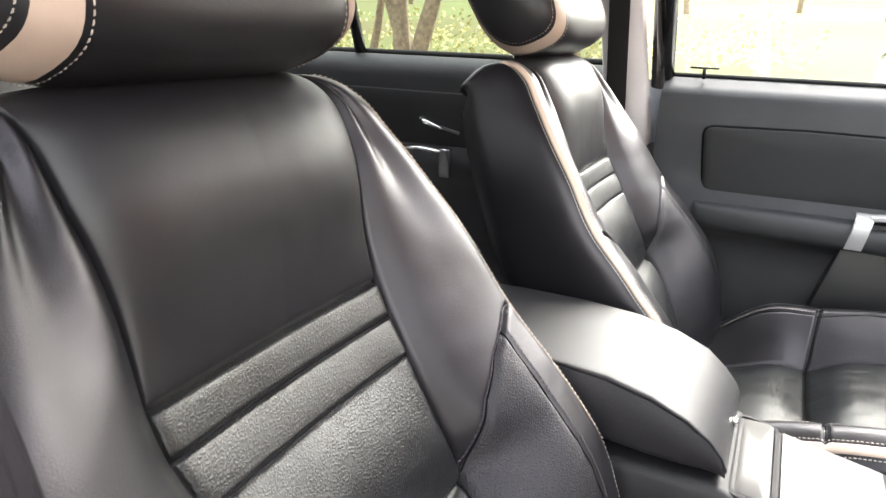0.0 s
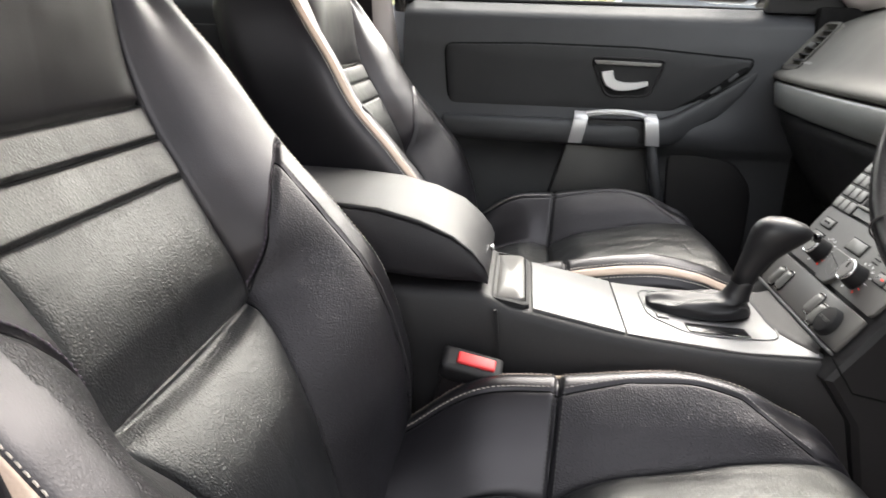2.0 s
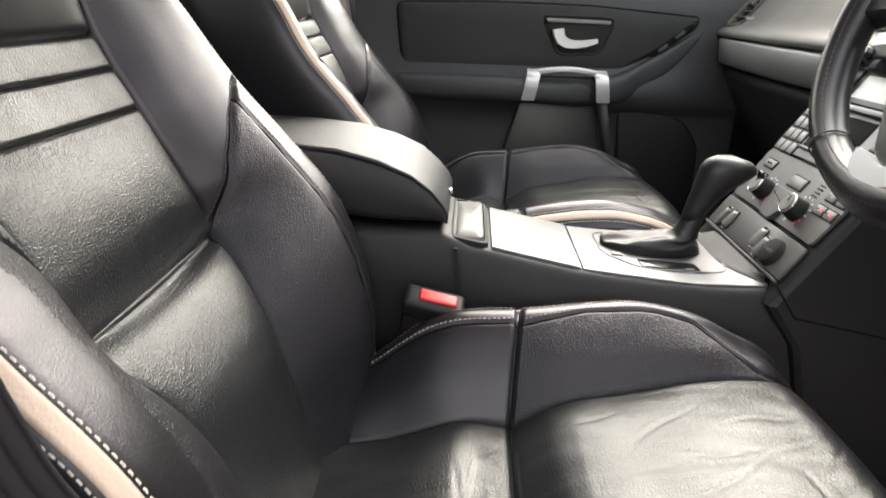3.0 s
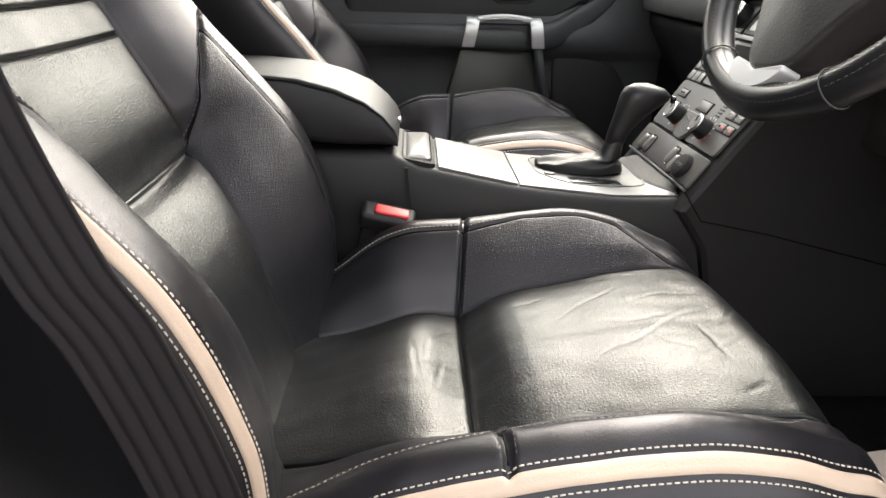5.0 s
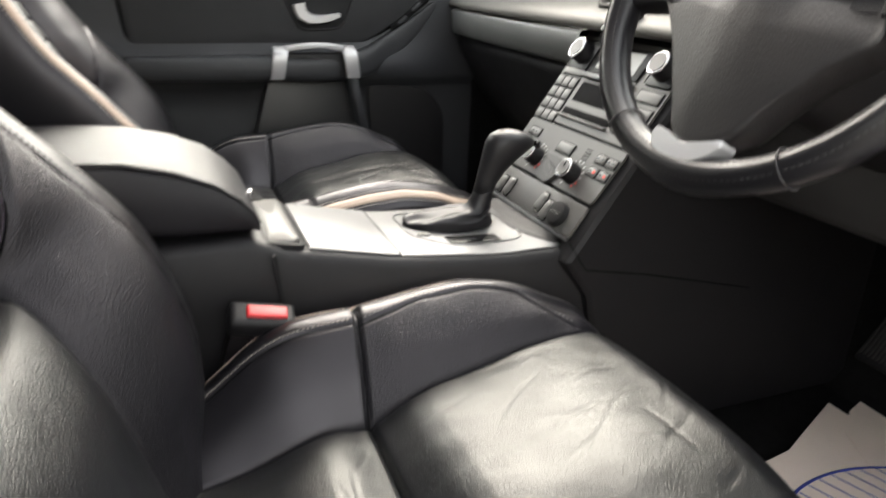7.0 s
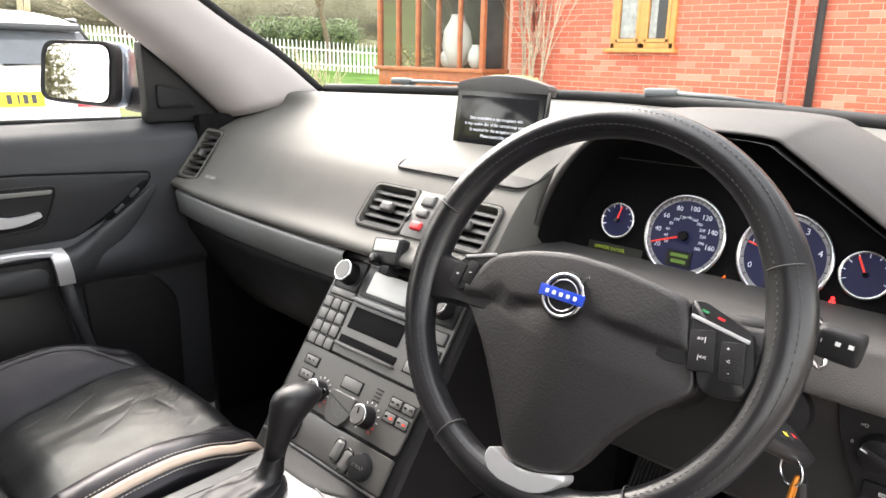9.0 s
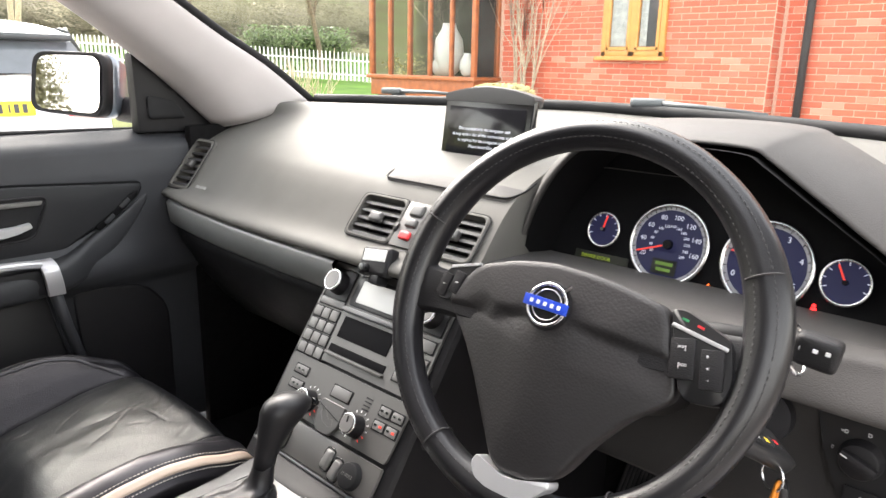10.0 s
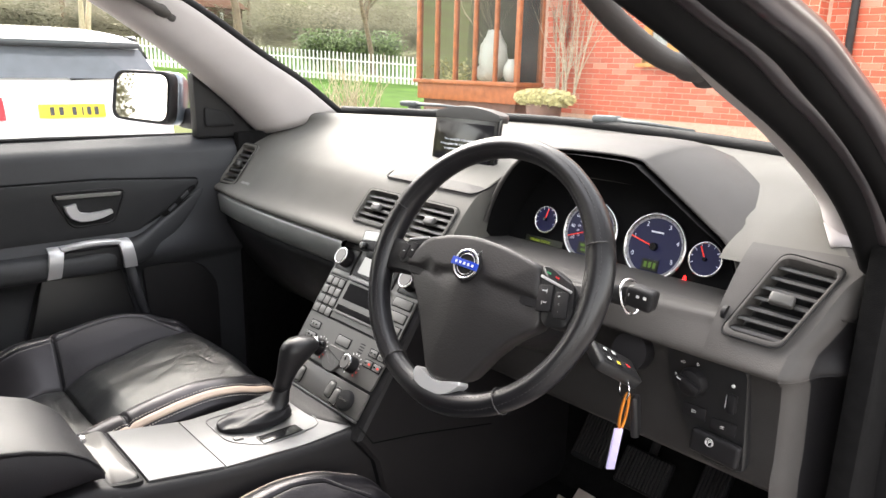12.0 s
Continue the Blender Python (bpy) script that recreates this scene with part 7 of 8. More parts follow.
def windscreen():
    w = thing("windscreen", "clear windscreen with wipers parked at its base", "windscreen", (1.35, 0, 1.25))
    rows = []
    l0, r0 = np.array(LEFT_EDGE[0]), np.array(RIGHT_EDGE[0])
    for t in np.linspace(0, 1, 12):
        l, r = catmull(LEFT_EDGE, np.array([t * 4]))[0], catmull(RIGHT_EDGE, np.array([t * 4]))[0]
        row = []
        for s in np.linspace(0, 1, 16):
            p = l + (r - l) * s
            bow = math.sin(math.pi * s)
            end = min(1, abs(p[1]) / 0.78)
            row.append((1.435 - 0.20 * end**2 + p[0] - (l0 + (r0 - l0) * s)[0] - 0.08 * bow * t, p[1], 1.268 - 0.012 * end + p[2] - (l0 + (r0 - l0) * s)[2] + 0.06 * bow * t))
        rows.append(row)
    g = under("glass", grid("glass", rows, GLASS), w)
    g.visible_shadow = False
    base = [(p[0] - 0.006, p[1], p[2] + 0.002) for p in rows[0]]
    under("base_seal", tube("base_seal", base, 0.012, RUBBER, 8), w, "black lower seal")
    for sgn, edge in ((1, LEFT_EDGE), (-1, RIGHT_EDGE)):
        pts = [(p[0] + 0.035, p[1] + 0.012 * sgn, p[2]) for p in catmull(edge, np.linspace(0, 4, 20))]
        under("edge_seal", tube("edge_seal", pts, 0.010, RUBBER, 8), w)
    for pv, tip in (((1.50, 0.671, 1.276), (1.56, 0.05, 1.272)), ((1.434, -0.106, 1.284), (1.400, -0.640, 1.262))):
        pv, tip = Vector(pv), Vector(tip)
        arm = under("wiper", tube("wiper", [pv, pv.lerp(tip, 0.2) + Vector((0, 0, 0.002)), pv.lerp(tip, 0.42) + Vector((0, 0, 0.000))], [0.0060, 0.0042, 0.0032], WIPER_ARM, 8), w, "grey wiper arm")
        under("wiper_cap", box("wiper_cap", (0.030, 0.062, 0.016), pose(*pv, 0, 0, 10), WIPER_ARM, 0.007, 3), arm)
        under("wiper_foot", cyl("wiper_foot", 0.026, 0.018, 0.040, pose(pv.x + 0.01, pv.y - 0.012, pv.z - 0.042), WIPER, 20, 0.003), arm)
        under("blade", tube("blade", [pv.lerp(tip, 0.10) + Vector((0.01, 0, -0.014)), pv.lerp(tip, 0.5) + Vector((0.008, 0, -0.010)), tip + Vector((0.0, 0, -0.006))], [0.003, 0.005, 0.003], WIPER, 6), arm, "black wiper blade")
    return w


WIPER = material("wiper_black", (0.018, 0.019, 0.021), 0.6)
WIPER_ARM = material("weathered_wiper_grey", (0.085, 0.092, 0.095), 0.5, vary=0.2, vary_scale=20)
windscreen()


SCUTTLE = material("weathered_scuttle_plastic", (0.045, 0.047, 0.046), 0.6, vary=0.25, vary_scale=15)


def bonnet():
    b = thing("bonnet", "silver painted bonnet beyond the windscreen", "bonnet", (1.9, 0, 1.0))
    rows = [[(x, y, 1.215 - 0.07 * ((x - 1.62) / 0.9) ** 1.5 - 0.06 * (y / 0.8) ** 4 - 0.14 * max(0, (x - 2.2) / 0.4) ** 2) for y in np.linspace(-0.80, 0.80, 21)] for x in np.linspace(1.62, 2.55, 16)]
    under("panel", grid("panel", rows, CAR_PAINT), b)
    under("scuttle", grid("scuttle", [[(x, y, z - 0.03 * abs(y / 0.8) ** 4) for y in np.linspace(-0.8, 0.8, 17)] for x, z in ((1.30, 1.20), (1.45, 1.235), (1.57, 1.250), (1.60, 1.252), (1.63, 1.246), (1.66, 1.16))], SCUTTLE), b, "weathered dark grey scuttle panel")
    for s in (-1, 1):
        under("wing", grid("wing", [[(x, s * 0.80, 1.14), (x, s * 0.93, 1.05), (x, s * 0.95, 0.8), (x, s * 0.94, 0.4)] for x in (1.15, 1.6, 2.2, 2.55)], CAR_PAINT), b)
    under("nose", grid("nose", [[(2.55, y, z) for y in (-0.93, 0, 0.93)] for z in (1.0, 0.7, 0.3)], CAR_PAINT), b)


bonnet()


def door_mirror():
    mi = thing("door_mirror", "grey door mirror outside the passenger window", "mirror", (0.86, 1.0, 1.2))
    m = frame_of((0.475, -0.88, 0), (0.080, 0.046, 0.99), (0.815, 1.035, 1.285))
    if (m.to_3x3() @ Vector((0, 0, 1))).y > 0:
        m = m @ pose(0, 0, 0, 0, 180, 0)
    o = rounded([(-0.105, -0.062), (0.095, -0.072), (0.102, 0.072), (-0.090, 0.074)], 0.035, 6)
    secs = [[tuple(m @ Vector((x * k, y * k, h))) for x, y in o] for k, h in ((0.93, 0.004), (1.0, 0.012), (1.04, -0.01), (1.02, -0.05), (0.85, -0.09), (0.4, -0.115))]
    under("housing", loft("housing", secs, PLASTIC), mi)
    under("cap", loft("cap", [[tuple(m @ Vector((x * k, y * k, h))) for x, y in o] for k, h in ((1.055, -0.02), (1.05, -0.05), (0.88, -0.093), (0.4, -0.120))], CAR_PAINT), mi, "silver painted cap")
    g = [tuple(m @ Vector((x * 0.90, y * 0.90, 0.009))) for x, y in o]
    under("mirror_glass", mesh_of("mirror_glass", g, [tuple(range(len(g)))], MIRROR, False), mi, "mirror glass reflecting sky and trees")
    under("arm", box("arm", (0.07, 0.13, 0.06), pose(0.935, 0.96, 1.225, 0, 8, 0), PLASTIC, 0.02, 3), mi)


door_mirror()


GUIDE_BLACK = material("shiny_black_plastic", (0.004, 0.004, 0.0045), 0.33, spec=0.4, vary=0.1)


def driver_belt():
    b = thing("seat_belt", "black seat belt hanging beside the driver's seat with plastic stopper", "seat belt", (0.1, -0.77, 0.6))
    path = [(-0.13, -0.690, 1.46), (-0.03, -0.700, 1.28), (0.051, -0.699, 1.135), (0.098, -0.706, 0.985), (0.132, -0.713, 0.903), (0.157, -0.713, 0.855), (0.192, -0.713, 0.745), (0.222, -0.715, 0.60), (0.23, -0.715, 0.50)]
    P = []
    for p in catmull(path, np.linspace(0, 8, 52)):
        row = []
        for k in np.linspace(-1, 1, 31):
            row.append((p[0] + 0.025 * k, p[1] + 0.004 * k + 0.0013 * math.cos(k * 5 * math.pi), p[2] + 0.008 * k))
        P.append(row)
    strap = grid("belt_strap", P, WEBBING)
    ob = under("belt_strap", strap, b, "ribbed black webbing")
    sol = ob.modifiers.new("thickness", "SOLIDIFY")
    sol.thickness = 0.0015
    for k in (-0.6, -0.2, 0.2, 0.6):
        pts = [(p[0] + 0.025 * k, p[1] + 0.004 * k - 0.0012, p[2] + 0.008 * k) for p in catmull(path, np.linspace(0, 8, 52))]
        under("webbing_line", dashes("webbing_line", pts, [(0, -1, 0)] * 52, DARK_THREAD, 0.0025, 0.0014, 0.0014, 0.0005), b)
    loop = [(0.005, -0.712, 1.066), (0.045, -0.716, 1.088), (0.088, -0.714, 1.109), (0.110, -0.702, 1.102)]
    under("belt_stopper", tube("belt_stopper", catmull(loop, np.linspace(0, 3, 14)), [0.0095] * 4 + [0.0085] * 6 + [0.009, 0.010, 0.0095, 0.006], GUIDE_BLACK, 12), b, "black plastic belt guide")
    under("stop_button", cyl("stop_button", 0.0125, 0.011, 0.006, frame_of((1, 0, 0), (0, 0, 1), (0.089, -0.712, 1.080)), GUIDE_BLACK, 24, 0.002), b)
    pill = under("wall_pillar_driver", loft("wall_pillar_driver", [[(x - 0.09, y - 0.07, z), (x - 0.09, y + 0.03, z), (x + 0.03, y + 0.05, z), (x + 0.08, y, z), (x + 0.07, y - 0.07, z)] for x, y, z in ((0.085, -0.835, 0.40), (0.065, -0.835, 0.74), (0.035, -0.835, 0.85), (-0.04, -0.84, 0.97), (-0.20, -0.85, 1.15), (-0.30, -0.80, 1.45), (-0.34, -0.73, 1.62))], PLASTIC, sharp=60), None)
    tagged(pill, "black cover of the middle pillar behind the driver's door", "pillar", "", "structure")


driver_belt()


def pedals():
    for name, x, y, z, w, h, label in (("brake_pedal", 1.30, -0.365, 0.555, 0.115, 0.085, "black ribbed rubber brake pedal"), ("accelerator_pedal", 1.33, -0.50, 0.55, 0.062, 0.17, "black ribbed rubber accelerator pedal"), ("foot_rest", 1.36, -0.215, 0.585, 0.085, 0.19, "black ribbed foot rest beside the console")):
        p = thing(name, label, "pedal", (x, y, 0.45))
        m = pose(x, y, z, 0, 38, 0)
        under("pad", box("pad", (0.018, w, h), m, RUBBER, 0.008, 3), p)
        n = int(w / 0.0085)
        for k in range(n):
            under("rib", box("rib", (0.006, 0.0042, h * 0.88), m @ pose(-0.0095, w * ((k + 0.5) / n - 0.5) * 0.92, 0), KNEE, 0.0018), p)
        if name != "foot_rest":
            under("lever", tube("lever", [(x + 0.012, y, z), (x + 0.09, y, z + 0.13), (x + 0.12, y, 0.86)], 0.010, RUBBER, 8), p)


pedals()


def floor_mat():
    f = thing("paper_floor_mat", "pale paper floor mat with blue printed lines in the footwell", "floor mat", (0.95, -0.45, FLOOR_Z))
    zz = lambda x, y: FLOOR_Z + 0.014 + 0.004 * noise.noise(Vector((x * 5, y * 5, 2)))
    P = []
    for x in np.linspace(0.60, 1.222, 30):
        y0 = float(np.interp(x, [0.6, 0.96, 1.05, 1.222], [-0.30, -0.295, -0.281, -0.203]))
        y1 = float(np.interp(x, [0.6, 1.0, 1.222], [-0.68, -0.66, -0.42]))
        P.append([(x, y, zz(x, y)) for y in np.linspace(y1, y0, 16)])
    under("sheet", grid("sheet", P, PAPER), f)
    o = [(1.17, -0.28), (1.232, -0.236), (1.275, -0.221), (1.266, -0.36), (1.19, -0.45), (1.10, -0.42)]
    under("flap", loft("flap", [[(x, y, zz(x, y) + h) for x, y in o] for h in (0.002, 0.003)], PAPER, sharp=30), f)
    arc = [(1.06 + 0.255 * math.sin(t), -0.60 + 0.255 * math.cos(t)) for t in np.linspace(-1.3, 0.8, 40)]
    under("print_arc", tube("print_arc", [(x, y, zz(x, y) + 0.003) for x, y in arc], 0.0026, BLUE_INK, 5, flat=0.2), f, "blue printed arc")
    for k in range(20):
        t = -1.2 + 0.1 * k
        x, y = 1.06 + 0.255 * math.sin(t), -0.60 + 0.255 * math.cos(t)
        under("print_line", tube("print_line", [(x, y, zz(x, y) + 0.003), (x + 0.03, y - 0.09, zz(x + 0.03, y - 0.09) + 0.003)], 0.0013, BLUE_INK, 5, flat=0.2), f)


floor_mat()


def rear_bench():
    r = thing("rear_bench", "black leather rear bench in shadow behind the front seats", "car seat", (-0.8, 0, 0.45))
    for y in (-0.45, 0, 0.45):
        under("seat_pad", box("seat_pad", (0.5, 0.44, 0.16), pose(-0.72, y, 0.70, 0, 6, 0), LEATHER_SMOOTH, 0.05, 4), r)
        under("back_pad", box("back_pad", (0.14, 0.44, 0.60), pose(-1.05, y, 0.98, 0, -18, 0), LEATHER_SMOOTH, 0.05, 4), r)
    under("bench_base", box("bench_base", (0.5, 1.4, 0.18), pose(-0.74, 0, 0.53), CARPET, 0.01), r)


rear_bench()
rear = under("wall_rear", box("wall_rear", (0.05, 1.7, 1.2), pose(-2.0, 0, 1.04), PLASTIC, 0.01), None)
tagged(rear, "dark tailgate trim closing the cabin", "wall", "", "structure")
rs = under("wall_rear_left", box("wall_rear_left", (0.90, 0.05, 1.2), pose(-1.53, 0.87, 1.04), PLASTIC, 0.01), None)
tagged(rs, "dark load bay side trim", "wall", "", "structure")
# stand-in of full height: it closes the window opening too, to block light
rr = under("wall_rear_right", box("wall_rear_right", (1.7, 0.05, 1.20), pose(-0.98, -0.90, 1.0), PLASTIC, 0.01), None)
tagged(rr, "dark sheet for the driver's rear door, raised to block light", "wall", "", "structure")


# ---- outside ----
GRASS = material("grass", (0.030, 0.082, 0.005), 0.95, spec=0.05, vary=0.3, vary_scale=1.2, second=(0.046, 0.100, 0.010), grain=1.0, grain_scale=40)
FIELD = material("pale_field", (0.135, 0.118, 0.058), 0.95, spec=0.05, vary=0.3, vary_scale=0.06, second=(0.088, 0.108, 0.040), grain=0.6, grain_scale=3)
GRAVEL = material("drive_gravel", (0.36, 0.345, 0.33), 0.95, vary=0.35, vary_scale=25, grain=1.0, grain_scale=60)
WOODED = material("leafless_wood", (0.085, 0.07, 0.05), 0.95, spec=0.1, vary=0.3, vary_scale=0.10, second=(0.14, 0.13, 0.07), grain=1.0, grain_scale=0.8)
BARK = material("bark", (0.16, 0.12, 0.08), 0.9, vary=0.4, vary_scale=12, grain=0.8, grain_scale=50)
PALE_BARK = material("pale_stems", (0.45, 0.38, 0.28), 0.9, vary=0.3, vary_scale=20)
WOOD = material("varnished_wood", (0.33, 0.10, 0.035), 0.45, vary=0.25, vary_scale=9)
OAK = material("golden_frame_wood", (0.50, 0.24, 0.06), 0.45, vary=0.15, vary_scale=9)
WHITEWOOD = material("white_painted_wood", (0.78, 0.77, 0.74), 0.6, vary=0.08)
MORTAR = material("mortar", (0.56, 0.37, 0.28), 0.9, vary=0.15, vary_scale=30)
SCRUB = material("dull_scrub", (0.075, 0.075, 0.042), 0.95, spec=0.1, vary=0.25, vary_scale=0.8, second=(0.10, 0.095, 0.055))
LEAF = material("hedge_leaves", (0.045, 0.085, 0.022), 0.7, vary=0.5, vary_scale=6, second=(0.10, 0.15, 0.04))
DARK_GLASS = material("house_glass", (0.05, 0.055, 0.06), 0.05, vary=0.1)
CERAMIC = material("white_ceramic", (0.75, 0.74, 0.70), 0.3, vary=0.05)
WOOD_GREY = material("weathered_boards", (0.13, 0.12, 0.11), 0.8, vary=0.3, vary_scale=10)
THATCH = material("pale_dry_plants", (0.52, 0.48, 0.24), 0.9, vary=0.4, vary_scale=20)


def brick_material():
    m = material("red_brick", (0.50, 0.11, 0.06), 0.85, vary=0.15, vary_scale=14, grain=0.6, grain_scale=80)
    nt = m.node_tree
    b = nt.nodes["Principled BSDF"]
    info = nt.nodes.new("ShaderNodeObjectInfo")
    geo = nt.nodes.new("ShaderNodeNewGeometry")
    add = nt.nodes.new("ShaderNodeMath")
    add.operation = "ADD"
    nt.links.new(info.outputs["Random"], add.inputs[0])
    nt.links.new(geo.outputs["Random Per Island"], add.inputs[1])
    fr = nt.nodes.new("ShaderNodeMath")
    fr.operation = "FRACT"
    nt.links.new(add.outputs[0], fr.inputs[0])
    ramp = nt.nodes.new("ShaderNodeValToRGB")
    r = ramp.color_ramp
    r.elements[0].color, r.elements[1].color = (0.52, 0.105, 0.055, 1), (0.58, 0.20, 0.12, 1)
    e = r.elements.new(0.5)
    e.color = (0.55, 0.13, 0.07, 1)
    e = r.elements.new(0.85)
    e.color = (0.42, 0.08, 0.045, 1)
    e = r.elements.new(0.93)
    e.color = (0.60, 0.33, 0.24, 1)
    nt.links.new(fr.outputs[0], ramp.inputs["Fac"])
    old = b.inputs["Base Color"].links[0].from_socket
    mix = nt.nodes.new("ShaderNodeMix")
    mix.data_type, mix.blend_type = "RGBA", "MIX"
    mix.inputs["Factor"].default_value = 0.6
    nt.links.new(old, mix.inputs[6])
    nt.links.new(ramp.outputs["Color"], mix.inputs[7])
    nt.links.new(mix.outputs[2], b.inputs["Base Color"])
    return m


BRICK = brick_material()


def ground_z(x, y):
    """The land: level by the house and drive, rising gently away to the left."""
    r = max(0.0, y - 8.0)
    return 0.022 * r + 0.034 * min(r, 30) + 0.00035 * r * r * (r < 60) + (r >= 60) * (0.00035 * 3600 + 0.18 * min(r - 60, 240))


def land():
    ys = np.concatenate([np.linspace(-60, 6, 12), np.linspace(8, 60, 27), np.linspace(70, 900, 24)])
    xs = np.concatenate([np.linspace(-900, -60, 12), np.linspace(-50, 80, 40), np.linspace(100, 900, 12)])
    rows = [[(x, y, ground_z(x, y) - 0.01 + (0.25 * noise.noise(Vector((x * 0.05, y * 0.05, 0))) if y > 30 else 0)) for x in xs] for y in ys]
    g = under("ground", grid("ground", rows, FIELD, flip=True), None)
    tagged(g, "pale winter fields rising to low hills", "ground", "", "structure")
    lawn_rows = [[(x, y, ground_z(x, y) + 0.012) for x in np.linspace(6.5, 40, 24)] for y in np.linspace(8.5, 44, 30)]
    l = under("ground_lawn", grid("ground_lawn", lawn_rows, GRASS, flip=True), None)
    tagged(l, "green lawn in front of the picket fence", "lawn", "", "structure")
    ys2, xs2 = np.linspace(62, 320, 40), np.linspace(10, 330, 46)
    hill = [[(x, y, ground_z(x, y) + 0.4 + 2.5 * noise.noise(Vector((x * 0.06, y * 0.06, 4))) + 1.2 * noise.noise(Vector((x * 0.25, y * 0.25, 7)))) for x in xs2] for y in ys2]
    h = under("ground_hill", grid("ground_hill", hill, WOODED, flip=True), None)
    tagged(h, "brown wooded hillside behind the garden", "hill", "", "structure")
    drive = under("ground_drive", grid("ground_drive", [[(x, y, 0.004) for x in np.linspace(-14, 8.9, 8)] for y in np.linspace(-10, 8.4, 8)], GRAVEL, flip=True), None)
    tagged(drive, "gravel drive under the parked cars", "drive", "", "structure")


land()

# ---- house ----
HX = 8.9


def brick_wall(parent, x, y0, y1, z0, z1, holes, count, cut_from=0.0, axis="y"):
    """Courses of bricks on a mortar bed; the bricks nearest the view are parts, the rest one mesh."""
    L, Hc, J = 0.215, 0.065, 0.010
    bm = box_bm((0.03, L, Hc), 0.004, 1)
    me = bpy.data.meshes.new("brick")
    bm.to_mesh(me)
    bm.free()
    me.materials.append(BRICK)
    hv = np.array([v.co[:] for v in me.vertices])
    hf = [tuple(p.vertices) for p in me.polygons]
    vs, fs, made = [], [], 0
    rnd = random.Random(7)
    row = 0
    z = z0
    while z + Hc < z1:
        y = y0 - (row % 2) * (L + J) / 2
        while y < y1:
            lo, hi = max(y, y0), min(y + L, y1)
            for a, b, e, f in holes:
                if e - 0.01 < z + Hc and z < f + 0.01 and lo < b and hi > a:
                    lo, hi = (lo, a - 0.004) if lo < a - 0.03 else ((b + 0.004, hi) if hi > b + 0.03 else (lo, lo))
            if hi - lo > 0.03:
                c, dx = (lo + hi) / 2, rnd.uniform(-0.002, 0.002)
                if made < count and z > cut_from and hi - lo > L - 0.001:
                    ob = new("brick", me)
                    ob.parent = parent
                    ob.matrix_parent_inverse = Matrix.Translation(parent.location).inverted() if not parent.parent else Matrix()
                    ob.location = (x + dx, c, z + Hc / 2) if axis == "y" else (c, x + dx, z + Hc / 2)
                    if axis == "x":
                        ob.rotation_euler = (0, 0, radians(90))
                    made += 1
                else:
                    k = len(vs)
                    q = hv * np.array([1, (hi - lo) / L, 1])
                    o = np.array([x + dx, c, z + Hc / 2]) if axis == "y" else np.array([c, x + dx, z + Hc / 2])
                    vs += [tuple(p) for p in (q if axis == "y" else q[:, [1, 0, 2]]) + o]
                    fs += [tuple(i + k for i in f) for f in hf]
            y += L + J
        z += Hc + J
        row += 1
    if vs:
        o = under("brickwork", mesh_of("brickwork", vs, fs, BRICK, False), parent)
        o["kind"] = "stuff"


